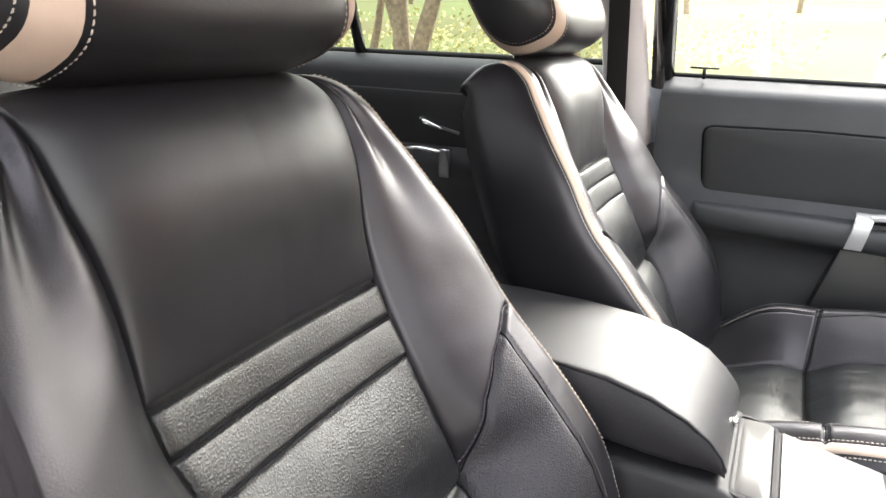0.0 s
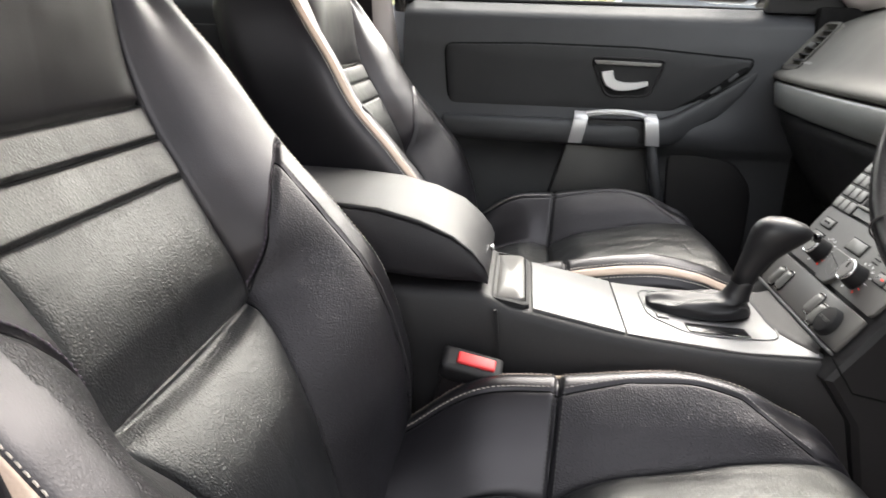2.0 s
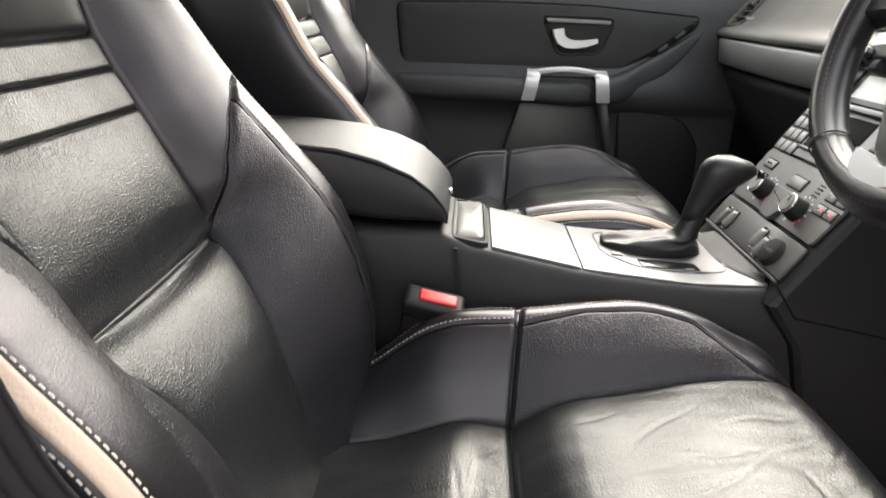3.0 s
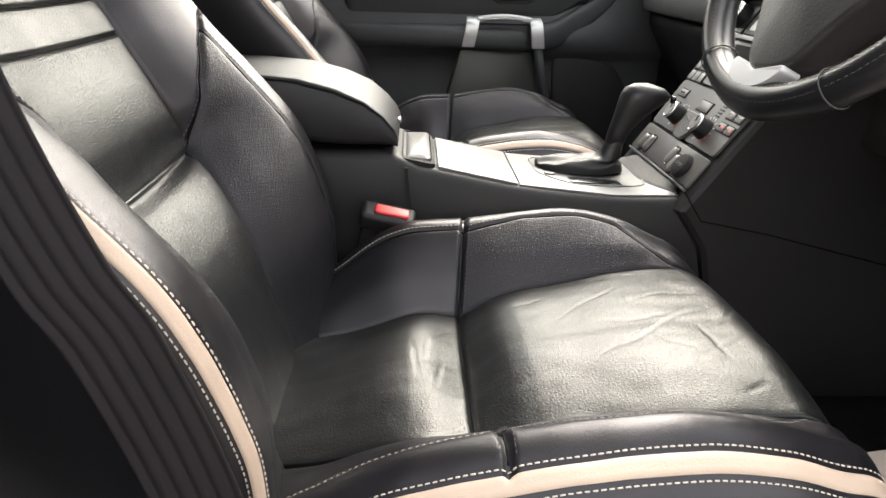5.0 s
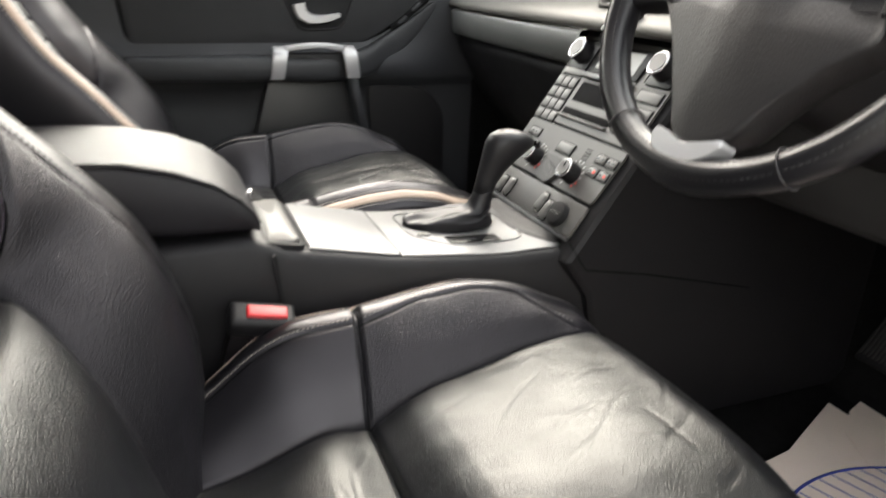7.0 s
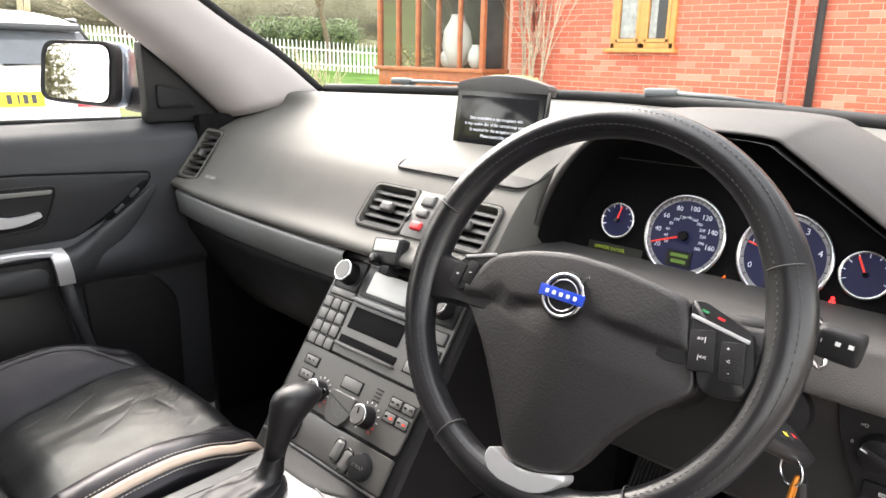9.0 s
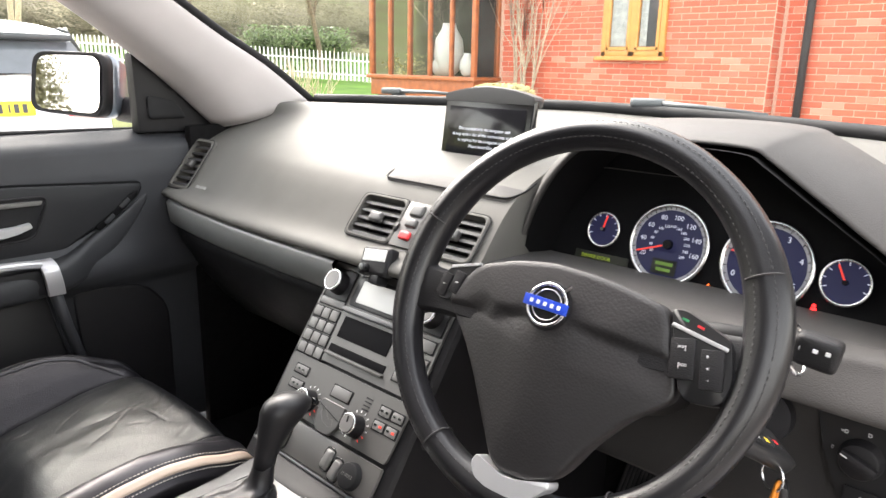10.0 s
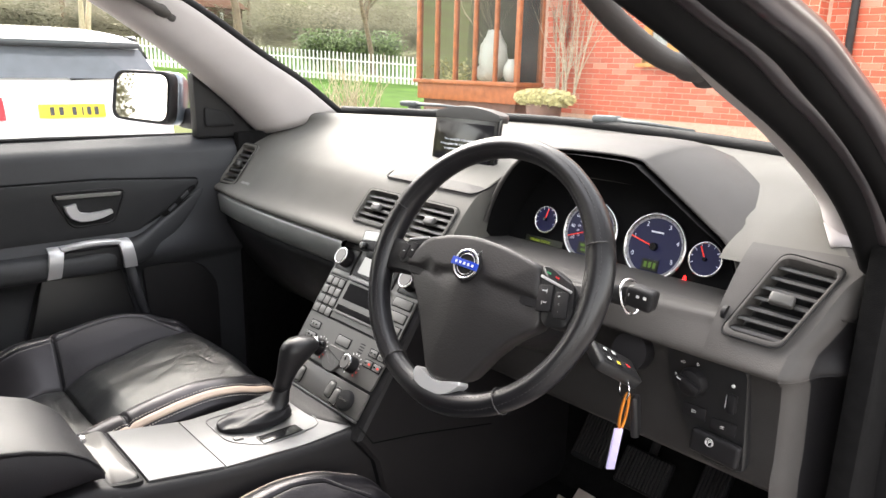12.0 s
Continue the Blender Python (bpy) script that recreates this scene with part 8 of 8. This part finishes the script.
def house():
    h = thing("house", "red brick house with wooden bay window and brown downpipe", "house", (HX, 5, 0))
    body = under("wall", box("wall", (6.0, 6.329, 5.2), pose(HX + 2.992, 5.4155, 2.6), MORTAR), h, "red brick wall with pale mortar")
    side = under("wall", box("wall", (5.5, 6.0, 5.2), pose(HX + 2.992, -0.75, 2.6), MORTAR), h, "set back red brick wall")
    win = (3.56, 4.46, 1.50, 2.55)
    brick_wall(body, HX, 2.26, 6.2, 0.75, 2.9, [win], 300, 0.9)
    brick_wall(side, HX + 0.25, -3.7, 2.2, 0.2, 3.2, [], 0)
    brick_wall(body, 2.26, HX, HX + 0.26, 0.2, 3.2, [], 0, axis="x")
    brick_wall(body, HX, 6.2, 8.58, 2.5, 3.4, [], 0)
    # golden wooden window
    w = under("window", box("window", (0.05, 0.90, 1.05), pose(HX - 0.0, 4.01, 2.025), DARK_GLASS, 0.0), h, "golden oak casement window")
    for y, wd in ((3.59, 0.07), (4.43, 0.07), (4.01, 0.10)):
        under("window_frame", box("window_frame", (0.09, wd, 1.05), pose(HX - 0.02, y, 2.025), OAK, 0.008), w)
    for y in (3.80, 4.22):
        for dy in (-0.15, 0.15):
            under("sash", box("sash", (0.07, 0.045, 0.95), pose(HX - 0.035, y + dy, 2.025), OAK, 0.006), w)
        under("sash", box("sash", (0.07, 0.34, 0.05), pose(HX - 0.035, y, 1.60), OAK, 0.006), w)
    under("window_frame", box("window_frame", (0.09, 0.9, 0.07), pose(HX - 0.02, 4.01, 1.535), OAK, 0.008), w)
    under("window_sill", box("window_sill", (0.16, 1.02, 0.05), pose(HX - 0.06, 4.01, 1.475), OAK, 0.01), w)
    for y in (3.80, 4.22):
        under("curtain", box("curtain", (0.01, 0.24 if y > 4 else 0.10, 0.88), pose(HX - 0.028, y + (0 if y > 4 else 0.07), 2.07), CURTAIN, 0.003), w, "pale curtain")
    # downpipe
    under("downpipe", tube("downpipe", [(HX + 0.17, 1.94, 0.1), (HX + 0.17, 1.94, 5.0)], 0.045, WIPER, 12), h, "dark plastic downpipe")
    under("roof", prism("roof", [(HX - 0.4, 5.0), (HX + 3.2, 8.0), (HX + 6.5, 5.0)], -4, 11.5, TILE), h)
    # bay window
    BX, y0, y1 = 8.3, 6.26, 8.62
    bay = under("bay_window", box("bay_window", (0.58, y1 - y0 - 0.04, 0.30), pose(BX + 0.31, (y0 + y1) / 2, 1.0), WOOD, 0.01), h, "varnished wooden bay window")
    under("bay_base", box("bay_base", (0.5, y1 - y0 - 0.2, 0.85), pose(BX + 0.35, (y0 + y1) / 2, 0.42), BRICK_DARK, 0.01), bay)
    under("window_sill", box("window_sill", (0.66, y1 - y0 + 0.08, 0.06), pose(BX + 0.29, (y0 + y1) / 2, 1.15), WOOD, 0.012), bay)
    for k in range(6):
        y = y0 + 0.035 + (y1 - y0 - 0.07) * k / 5
        under("post", box("post", (0.07, 0.075 if k in (0, 5) else 0.05, 1.75), pose(BX + 0.04, y, 2.05), WOOD, 0.008), bay)
    for y in (y0 + 0.03, y1 - 0.03):
        under("post", box("post", (0.07, 0.07, 1.75), pose(BX + 0.57, y, 2.05), WOOD, 0.008), bay)
    under("pane", grid("pane", [[(BX + 0.05, y0, z), (BX + 0.05, y1, z)] for z in (1.18, 2.9)], HOUSE_PANE), bay)
    under("pane", grid("pane", [[(BX + 0.05, y0 + 0.02, z), (BX + 0.6, y0 + 0.02, z)] for z in (1.18, 2.9)], HOUSE_PANE), bay)
    under("bay_roof", box("bay_roof", (0.8, y1 - y0 + 0.2, 0.10), pose(BX + 0.3, (y0 + y1) / 2, 2.96), WOOD, 0.02), bay)
    # flat dark sheet: the dim room behind the glass is in its colour
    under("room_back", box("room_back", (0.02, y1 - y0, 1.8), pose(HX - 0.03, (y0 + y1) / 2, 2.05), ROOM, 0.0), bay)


CURTAIN = material("pale_curtain", (0.30, 0.32, 0.31), 0.9, vary=0.25, vary_scale=14)
TILE = material("roof_tiles", (0.20, 0.10, 0.07), 0.8, vary=0.3, vary_scale=8)
# darker copy of the brick with shade in its colour, for the bay's foot
BRICK_DARK = material("shaded_brick", (0.16, 0.09, 0.07), 0.9, vary=0.2)
HOUSE_PANE = glass_material("house_pane", (0.8, 0.83, 0.83), 1.4, 0.4)
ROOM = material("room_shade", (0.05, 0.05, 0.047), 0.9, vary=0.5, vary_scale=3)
house()


def ornament(x, y, z, r, tall, label):
    v = thing("vase", label, "vase", (x, y, z), "ornaments on the window ledge")
    prof = [(0.35, 0), (0.7, 0.1), (1.0, 0.4), (0.9, 0.7), (0.5, 0.9), (0.42, 1.0)]
    rings = [[(x + r * k * math.cos(a), y + r * k * math.sin(a), z + tall * h) for a in np.linspace(0, 2 * math.pi, 18, endpoint=False)] for k, h in prof]
    under("body", loft("body", rings, CERAMIC), v)


ornament(8.55, 7.18, 1.18, 0.15, 0.30, "round white ceramic vase on the window ledge")
ornament(8.55, 6.62, 1.18, 0.12, 0.35, "white ceramic vase on the window ledge")
ornament(8.6, 7.05, 1.18, 0.24, 0.80, "tall cream lampshade-like vase behind the glass")
ornament(8.55, 8.0, 1.18, 0.10, 0.36, "small white ornament on the window ledge")


# ---- trees, shrubs, fence ----
def limb(vs, fs, p, d, length, r, depth, rnd, spread, levels):
    """One branch as a tapered rod, and its twigs."""
    seg, n = 4, 6 if depth < 2 else 4
    q, r0 = Vector(p), r
    b = len(vs)
    dirn = Vector(d).normalized()
    ends = []
    for i in range(seg + 1):
        a = dirn.orthogonal().normalized()
        c = dirn.cross(a)
        rr = r0 * (1 - 0.55 * i / seg)
        vs += [tuple(q + a * (rr * math.cos(2 * math.pi * k / n)) + c * (rr * math.sin(2 * math.pi * k / n))) for k in range(n)]
        ends.append((q.copy(), dirn.copy(), rr))
        dirn = (dirn + Vector((rnd.uniform(-1, 1), rnd.uniform(-1, 1), rnd.uniform(-0.6, 1))) * 0.16).normalized()
        q = q + dirn * (length / seg)
    for i in range(seg):
        for k in range(n):
            fs.append((b + i * n + k, b + i * n + (k + 1) % n, b + (i + 1) * n + (k + 1) % n, b + (i + 1) * n + k))
    if depth < levels:
        for j in range(rnd.choice((3, 4, 5)) if depth else 6):
            k = rnd.randint(1 if depth else 2, seg)
            e, dd, rr = ends[k]
            side = Vector((rnd.uniform(-1, 1), rnd.uniform(-1, 1), rnd.uniform(-0.2, 0.9)))
            limb(vs, fs, e, dd + side * spread, length * rnd.uniform(0.45, 0.72), rr * 0.62, depth + 1, rnd, spread, levels)


def bare_tree(x, y, height, r, seed, label, mat=None, levels=4, group="bare trees", stems=1, spread=0.9):
    t = thing("tree", label, "tree", (x, y, ground_z(x, y)), group)
    rnd = random.Random(seed)
    for s in range(stems):
        vs, fs = [], []
        lean = Vector((rnd.uniform(-0.25, 0.25), rnd.uniform(-0.25, 0.25), 1)) if stems > 1 else Vector((rnd.uniform(-0.06, 0.06), rnd.uniform(-0.06, 0.06), 1))
        limb(vs, fs, (x + rnd.uniform(-0.3, 0.3) * (stems > 1), y + rnd.uniform(-0.3, 0.3) * (stems > 1), ground_z(x, y) - 0.1), lean, height * 0.6, r, 0, rnd, spread, levels)
        under("trunk", mesh_of("trunk", vs, fs, mat or BARK), t)
    return t


bare_tree(-6.6, 11.5, 7, 0.20, 1, "bare winter tree with several trunks beside a field", stems=3, levels=4)
bare_tree(-7.8, 12.2, 7, 0.10, 2, "thin bare winter tree", levels=4)
bare_tree(-0.05, 11.5, 6, 0.10, 3, "slender bare tree by the field", levels=4, mat=PALE_BARK, stems=2)
bare_tree(1.75, 11.5, 5, 0.08, 4, "slender bare tree by the field", levels=4, mat=PALE_BARK, spread=1.3, stems=2)
bare_tree(-4.5, 16, 8, 0.16, 5, "bare winter tree at the field's edge", levels=4)
bare_tree(14.5, 27.0, 8, 0.22, 6, "bare winter tree behind the picket fence", levels=4)
bare_tree(9.0, 30.0, 9, 0.12, 7, "pale stemmed bare tree behind the lawn", mat=PALE_BARK, levels=4, stems=2)
bare_tree(19.0, 24.0, 7, 0.14, 8, "bare winter tree behind the hedge", levels=4)
for i, (x, y) in enumerate(((4, 40), (9, 46), (14, 50), (20, 44), (26, 48), (30, 40), (-6, 45), (-14, 50), (35, 46), (0, 52), (-22, 60), (-30, 55))):
    bare_tree(x, y, 10, 0.2, 20 + i, "bare winter tree in the far wood", levels=3, group="far trees")


def leafy(name, boxes, n, size, mat, label, seed, kind="stuff", far=False):
    """A hedge or clump of many small leaves inside soft boxes."""
    rnd = random.Random(seed)
    vs, fs = [], []
    for cx, cy, cz, sx, sy, sz in boxes:
        for _ in range(n):
            a, b, c = rnd.gauss(0, 0.45), rnd.gauss(0, 0.45), rnd.gauss(0, 0.45)
            p = Vector((cx + sx * max(-1, min(1, a)), cy + sy * max(-1, min(1, b)), cz + sz * max(-1, min(1, c))))
            u = Vector((rnd.uniform(-1, 1), rnd.uniform(-1, 1), rnd.uniform(-1, 1))).normalized() * size
            v = u.orthogonal().normalized() * size * rnd.uniform(0.4, 0.8)
            if far:
                face = Vector((rnd.uniform(-0.3, 0.3), -0.45, rnd.uniform(0.8, 1.2)))
                u = face.cross(u).normalized() * size
                v = face.cross(u).normalized() * size * rnd.uniform(0.3, 0.8)
            k = len(vs)
            vs += [tuple(p - u), tuple(p + v), tuple(p + u), tuple(p - v)]
            fs.append((k, k + 1, k + 2, k + 3))
    o = under(name, mesh_of(name, vs, fs, mat, False), None)
    return tagged(o, label, "hedge", "", kind)


leafy("hedge", [(18.0 + 0.85 * i, 27.0 - 0.65 * i, ground_z(0, 26) + 0.9, 0.9, 0.6, 0.85) for i in range(4)], 2600, 0.07, LEAF, "clipped green hedge beyond the picket fence", 3)
leafy("hedge_far", [(8 + 3.0 * i, 36 - 0.5 * i, ground_z(0, 36) + 1.2, 2.2, 1.0, 1.1) for i in range(8)], 2200, 0.09, SCRUB, "dull far hedge and undergrowth", 4, far=True)
leafy("undergrowth", [(-14 + 2.6 * i, 15 + (i % 3), 0.9, 1.8, 0.8, 0.8) for i in range(6)], 300, 0.07, THATCH, "dry pale undergrowth along the field's edge", 5)


TWIGS = material("far_twigs", (0.135, 0.122, 0.080), 0.95, spec=0.05, vary=0.2, vary_scale=0.5, second=(0.155, 0.150, 0.092))
leafy("far_woods", [(14 + 4.5 * i, 58 + 3 * math.sin(i * 1.7), ground_z(0, 58) + 3.0 + 1.5 * math.sin(i * 2.3), 4.5, 3.0, 4.0) for i in range(14)], 5200, 0.11, TWIGS, "brown leafless woods on the rising ground", 9, far=True)
leafy("far_woods_right", [(20 + 5 * i, 42 - 3 * i, ground_z(0, 40) + 2.5, 4.0, 3.0, 3.5) for i in range(7)], 4800, 0.11, TWIGS, "brown leafless woods behind the garden", 10, far=True)


leafy("thicket", [(-27.0, 10.4, 2.6, 2.0, 2.0, 3.6), (-28.0, 7.4, 1.2, 3.2, 2.0, 1.4)], 30000, 0.085, TWIGS, "brown leafless thicket beside the drive", 12)


def light_block_wall():
    # added out of view to cut the light entering the driver's doorway
    w = under("wall_garden", box("wall_garden", (16, 0.12, 1.4), pose(-1.5, -3.1, 0.7), WOOD_GREY, 0.01), None)
    tagged(w, "unseen board wall added to block light from the driver's side", "wall", "", "structure")


def fence():
    f = thing("picket_fence", "white painted picket fence behind the lawn", "fence", (14, 23, ground_z(0, 23)))
    a, b = Vector((8.0, 28.0, 0)), Vector((19.5, 17.0, 0))
    n = 110
    bm = box_bm((0.085, 0.02, 0.95))
    top = [v for v in bm.verts if v.co.z > 0.4]
    for v in top:
        v.co.x *= 0.45
        v.co.z += 0.04
    me = bpy.data.meshes.new("picket")
    bm.to_mesh(me)
    bm.free()
    me.materials.append(WHITEWOOD)
    ang = math.atan2(b.y - a.y, b.x - a.x)
    for i in range(n):
        p = a.lerp(b, i / (n - 1))
        o = new("picket", me)
        o.parent = f
        o.matrix_parent_inverse = Matrix.Translation(f.location).inverted()
        o.matrix_basis = Matrix.Translation((p.x, p.y, ground_z(p.x, p.y) + 0.52)) @ pose(0, 0, 0, 0, 0, math.degrees(ang))
    for z in (0.25, 0.75):
        pts = [a.lerp(b, t) for t in np.linspace(0, 1, 12)]
        under("rail", tube("rail", [(p.x + 0.03, p.y + 0.03, ground_z(p.x, p.y) + z) for p in pts], 0.03, WHITEWOOD, 6), f)


light_block_wall()
fence()


def planter():
    p = thing("raised_bed", "low wooden raised bed with dry stems on the lawn", "planter", (9.4, 12.2, 0.1))
    under("bed_side", box("bed_side", (1.0, 2.4, 0.32), pose(9.6, 12.4, 0.26, 0, 0, 30), WOOD_GREY, 0.02), p)
    under("soil", box("soil", (0.9, 2.2, 0.05), pose(9.6, 12.4, 0.42, 0, 0, 30), BARK, 0.01), p)
    rnd = random.Random(11)
    vs, fs = [], []
    for _ in range(60):
        limb(vs, fs, (9.6 + rnd.uniform(-0.4, 0.4), 12.4 + rnd.uniform(-0.7, 0.7), 0.42), (rnd.uniform(-0.6, 0.6), rnd.uniform(-0.6, 0.6), 1), rnd.uniform(0.5, 1.3), 0.012, 3, rnd, 0.8, 3)
    under("dry_stems", mesh_of("dry_stems", vs, fs, PALE_BARK), p, "pale dry stems")


planter()


def wall_climber():
    c = thing("climbing_plant", "bare pale climbing plant on the brick wall over a clipped shrub", "climbing plant", (8.75, 5.6, 0.4))
    rnd = random.Random(13)
    vs, fs = [], []
    for _ in range(9):
        limb(vs, fs, (8.74, 5.75 + rnd.uniform(-0.25, 0.25), 0.9), (rnd.uniform(-0.1, 0.05), rnd.uniform(-0.5, 0.4), 1), rnd.uniform(1.0, 2.0), 0.016, 2, rnd, 0.8, 4)
    vs = [(min(8.83, max(8.6, x)), y, z) for x, y, z in vs]
    under("stems", mesh_of("stems", vs, fs, PALE_BARK), c, "tangled pale stems")
    u = under("shrub", bpy.data.meshes.new("shrub"), c, "flat-topped yellow green shrub")
    rnd = random.Random(5)
    sv, sf = [], []
    for _ in range(2600):
        a, r = rnd.uniform(0, 2 * math.pi), math.sqrt(rnd.random())
        z = rnd.uniform(-1, 1) * math.sqrt(max(0, 1 - r**4))
        p = Vector((8.2 + 0.30 * r * math.cos(a), 5.62 + 0.52 * r * math.sin(a), 0.98 + 0.13 * z))
        d = Vector((rnd.uniform(-1, 1), rnd.uniform(-1, 1), rnd.uniform(-1, 1))).normalized() * 0.03
        e = d.orthogonal().normalized() * 0.02
        k = len(sv)
        sv += [tuple(p - d), tuple(p + e), tuple(p + d), tuple(p - e)]
        sf.append((k, k + 1, k + 2, k + 3))
    u.data.from_pydata(sv, [], sf)
    u.data.materials.append(THATCH)
    under("pot", tube("pot", [(8.2, 5.62, 0.0), (8.2, 5.62, 0.9)], [0.2, 0.26], BRICK_DARK, 20), c)


wall_climber()


# ---- parked white car ----
def white_car():
    w = thing("parked_car", "white estate car parked with its tail towards the drive", "car", (1.3, 6.5, 0))
    # local axes: x across to its right, y forward, z up
    m = frame_of((0.998, -0.06, 0), (0.06, 0.998, 0), (1.86, 5.57, 0))
    if (m.to_3x3() @ Vector((0, 0, 1))).z < 0:
        m = m @ pose(0, 0, 0, 0, 180, 0)
    T = lambda x, y, z: tuple(m @ Vector((x, y, z)))
    prof = [(0.02, 0.45), (-0.02, 0.62), (0.0, 0.80), (0.06, 0.98), (0.10, 1.20), (0.22, 1.38), (0.36, 1.55), (0.55, 1.63), (1.5, 1.68), (2.4, 1.58), (3.0, 1.20), (4.2, 1.05), (4.5, 0.7), (4.5, 0.4)]
    C = catmull(prof, np.linspace(0, len(prof) - 1, 60))
    rows = []
    for y, z in C:
        half = 0.87 - 0.20 * np.clip((z - 1.0) / 0.62, 0, 1) ** 1.3
        row = []
        for s in np.linspace(-1, 1, 21):
            row.append(T(half * s, y + 0.12 * abs(s) ** 3, z - 0.05 * abs(s) ** 4 * (z > 1.4)))
        rows.append(row)
    under("body", grid("body", rows, WHITE_PAINT), w, "white painted body")
    for s in (-1, 1):
        side = [[T(s * (0.87 - 0.20 * max(0, (z - 1.0) / 0.62) ** 1.3), y, z) for y in np.linspace(0.14, 4.4, 20)] for z in np.linspace(0.4, 1.05, 8)]
        under("flank", grid("flank", side, WHITE_PAINT), w)
        up = [[T(s * (0.872 - 0.20 * max(0, (z - 1.0) / 0.62) ** 1.3), 0.16 + (z - 1.05) * 0.55 + t * (2.9 - 0.9 * (z - 1.05) * 2), z) for t in np.linspace(0, 1, 8)] for z in np.linspace(1.05, 1.6, 6)]
        under("side_window", grid("side_window", up, TINTED), w, "dark tinted side windows")
        lamp = [[T(s * x, y - 0.018, z) for x in (0.50, 0.68, 0.86)] for y, z in ((0.02, 0.88), (0.05, 0.96), (0.085, 1.02), (0.10, 1.06))]
        under("tail_lamp", grid("tail_lamp", lamp, TAIL), w, "red tail lamp")
        low = under("reflector", box("reflector", (0.22, 0.02, 0.05), m @ pose(s * 0.72, -0.02, 0.60), TAIL, 0.006), w)
        for y in (0.85, 3.6):
            under("wheel", cyl("wheel", 0.34, 0.34, 0.22, m @ frame_of((0, 1, 0), (0, 0, 1), (s * 0.87 - (0.22 if s > 0 else 0), y, 0.34)), RUBBER, 32, 0.03), w)
    # rear window set into the tail
    rows = [[T(h * s, y - 0.05 + 0.12 * abs(h * s / 0.93) ** 3, z) for s in np.linspace(-1, 1, 11)] for h, y, z in ((0.76, 0.105, 1.22), (0.75, 0.145, 1.28), (0.70, 0.22, 1.39), (0.66, 0.285, 1.475))]
    under("rear_window", grid("rear_window", rows, TINTED), w, "dark rear window")
    rows = [[T(h * s, y + 0.05 * abs(s) ** 2, z) for s in np.linspace(-1, 1, 11)] for h, y, z in ((0.62, 0.27, 1.475), (0.64, 0.15, 1.49), (0.64, 0.14, 1.525), (0.64, 0.20, 1.54), (0.62, 0.45, 1.56))]
    under("spoiler", grid("spoiler", rows, SPOILER), w, "dark roof spoiler edge")
    under("rear_wiper", tube("rear_wiper", [T(0.02, 0.09, 1.215), T(0.2, 0.10, 1.225), T(0.42, 0.11, 1.23)], 0.012, RUBBER, 8), w)
    pl = under("number_plate", box("number_plate", (0.52, 0.012, 0.115), m @ pose(0.0, 0.015, 0.95, -10, 0, 0), PLATE, 0.003), w, "yellow rear number plate")
    for k, dx in enumerate((-0.16, -0.09, 0.01, 0.075, 0.125, 0.185)):
        under("plate_bar", box("plate_bar", (0.034 if k != 3 else 0.012, 0.004, 0.07), m @ pose(dx, 0.007, 0.95, -10, 0, 0), GLOSS_BLACK), pl)
    under("bumper", box("bumper", (1.7, 0.12, 0.16), m @ pose(0, 0.0, 0.52), PLASTIC, 0.03), w)
    return w


TINTED = material("tinted_glass", (0.10, 0.11, 0.125), 0.08, coat=0.3, vary=0.1)
TAIL = material("tail_lamp_red", (0.55, 0.02, 0.03), 0.2)
SPOILER = material("spoiler_dark", (0.05, 0.055, 0.06), 0.4)
PLATE = material("plate_yellow", (0.72, 0.55, 0.02), 0.4, vary=0.03)
white_car()


def summer_house():
    s = thing("garden_shed", "small dark garden building with pale posts under the trees", "shed", (16, 36, ground_z(0, 36)))
    z = ground_z(0, 36)
    under("body", box("body", (3, 2.4, 2.2), pose(17, 36, z + 1.1), BRICK_DARK), s)
    under("roof", prism("roof", [(15.2, z + 2.2), (17, z + 3.3), (18.8, z + 2.2)], 34.5, 37.5, TILE), s)
    for x in (15.7, 16.5, 17.3, 18.2):
        under("post", box("post", (0.14, 0.1, 2.0), pose(x, 34.7, z + 1.0), WHITEWOOD, 0.01), s)


summer_house()
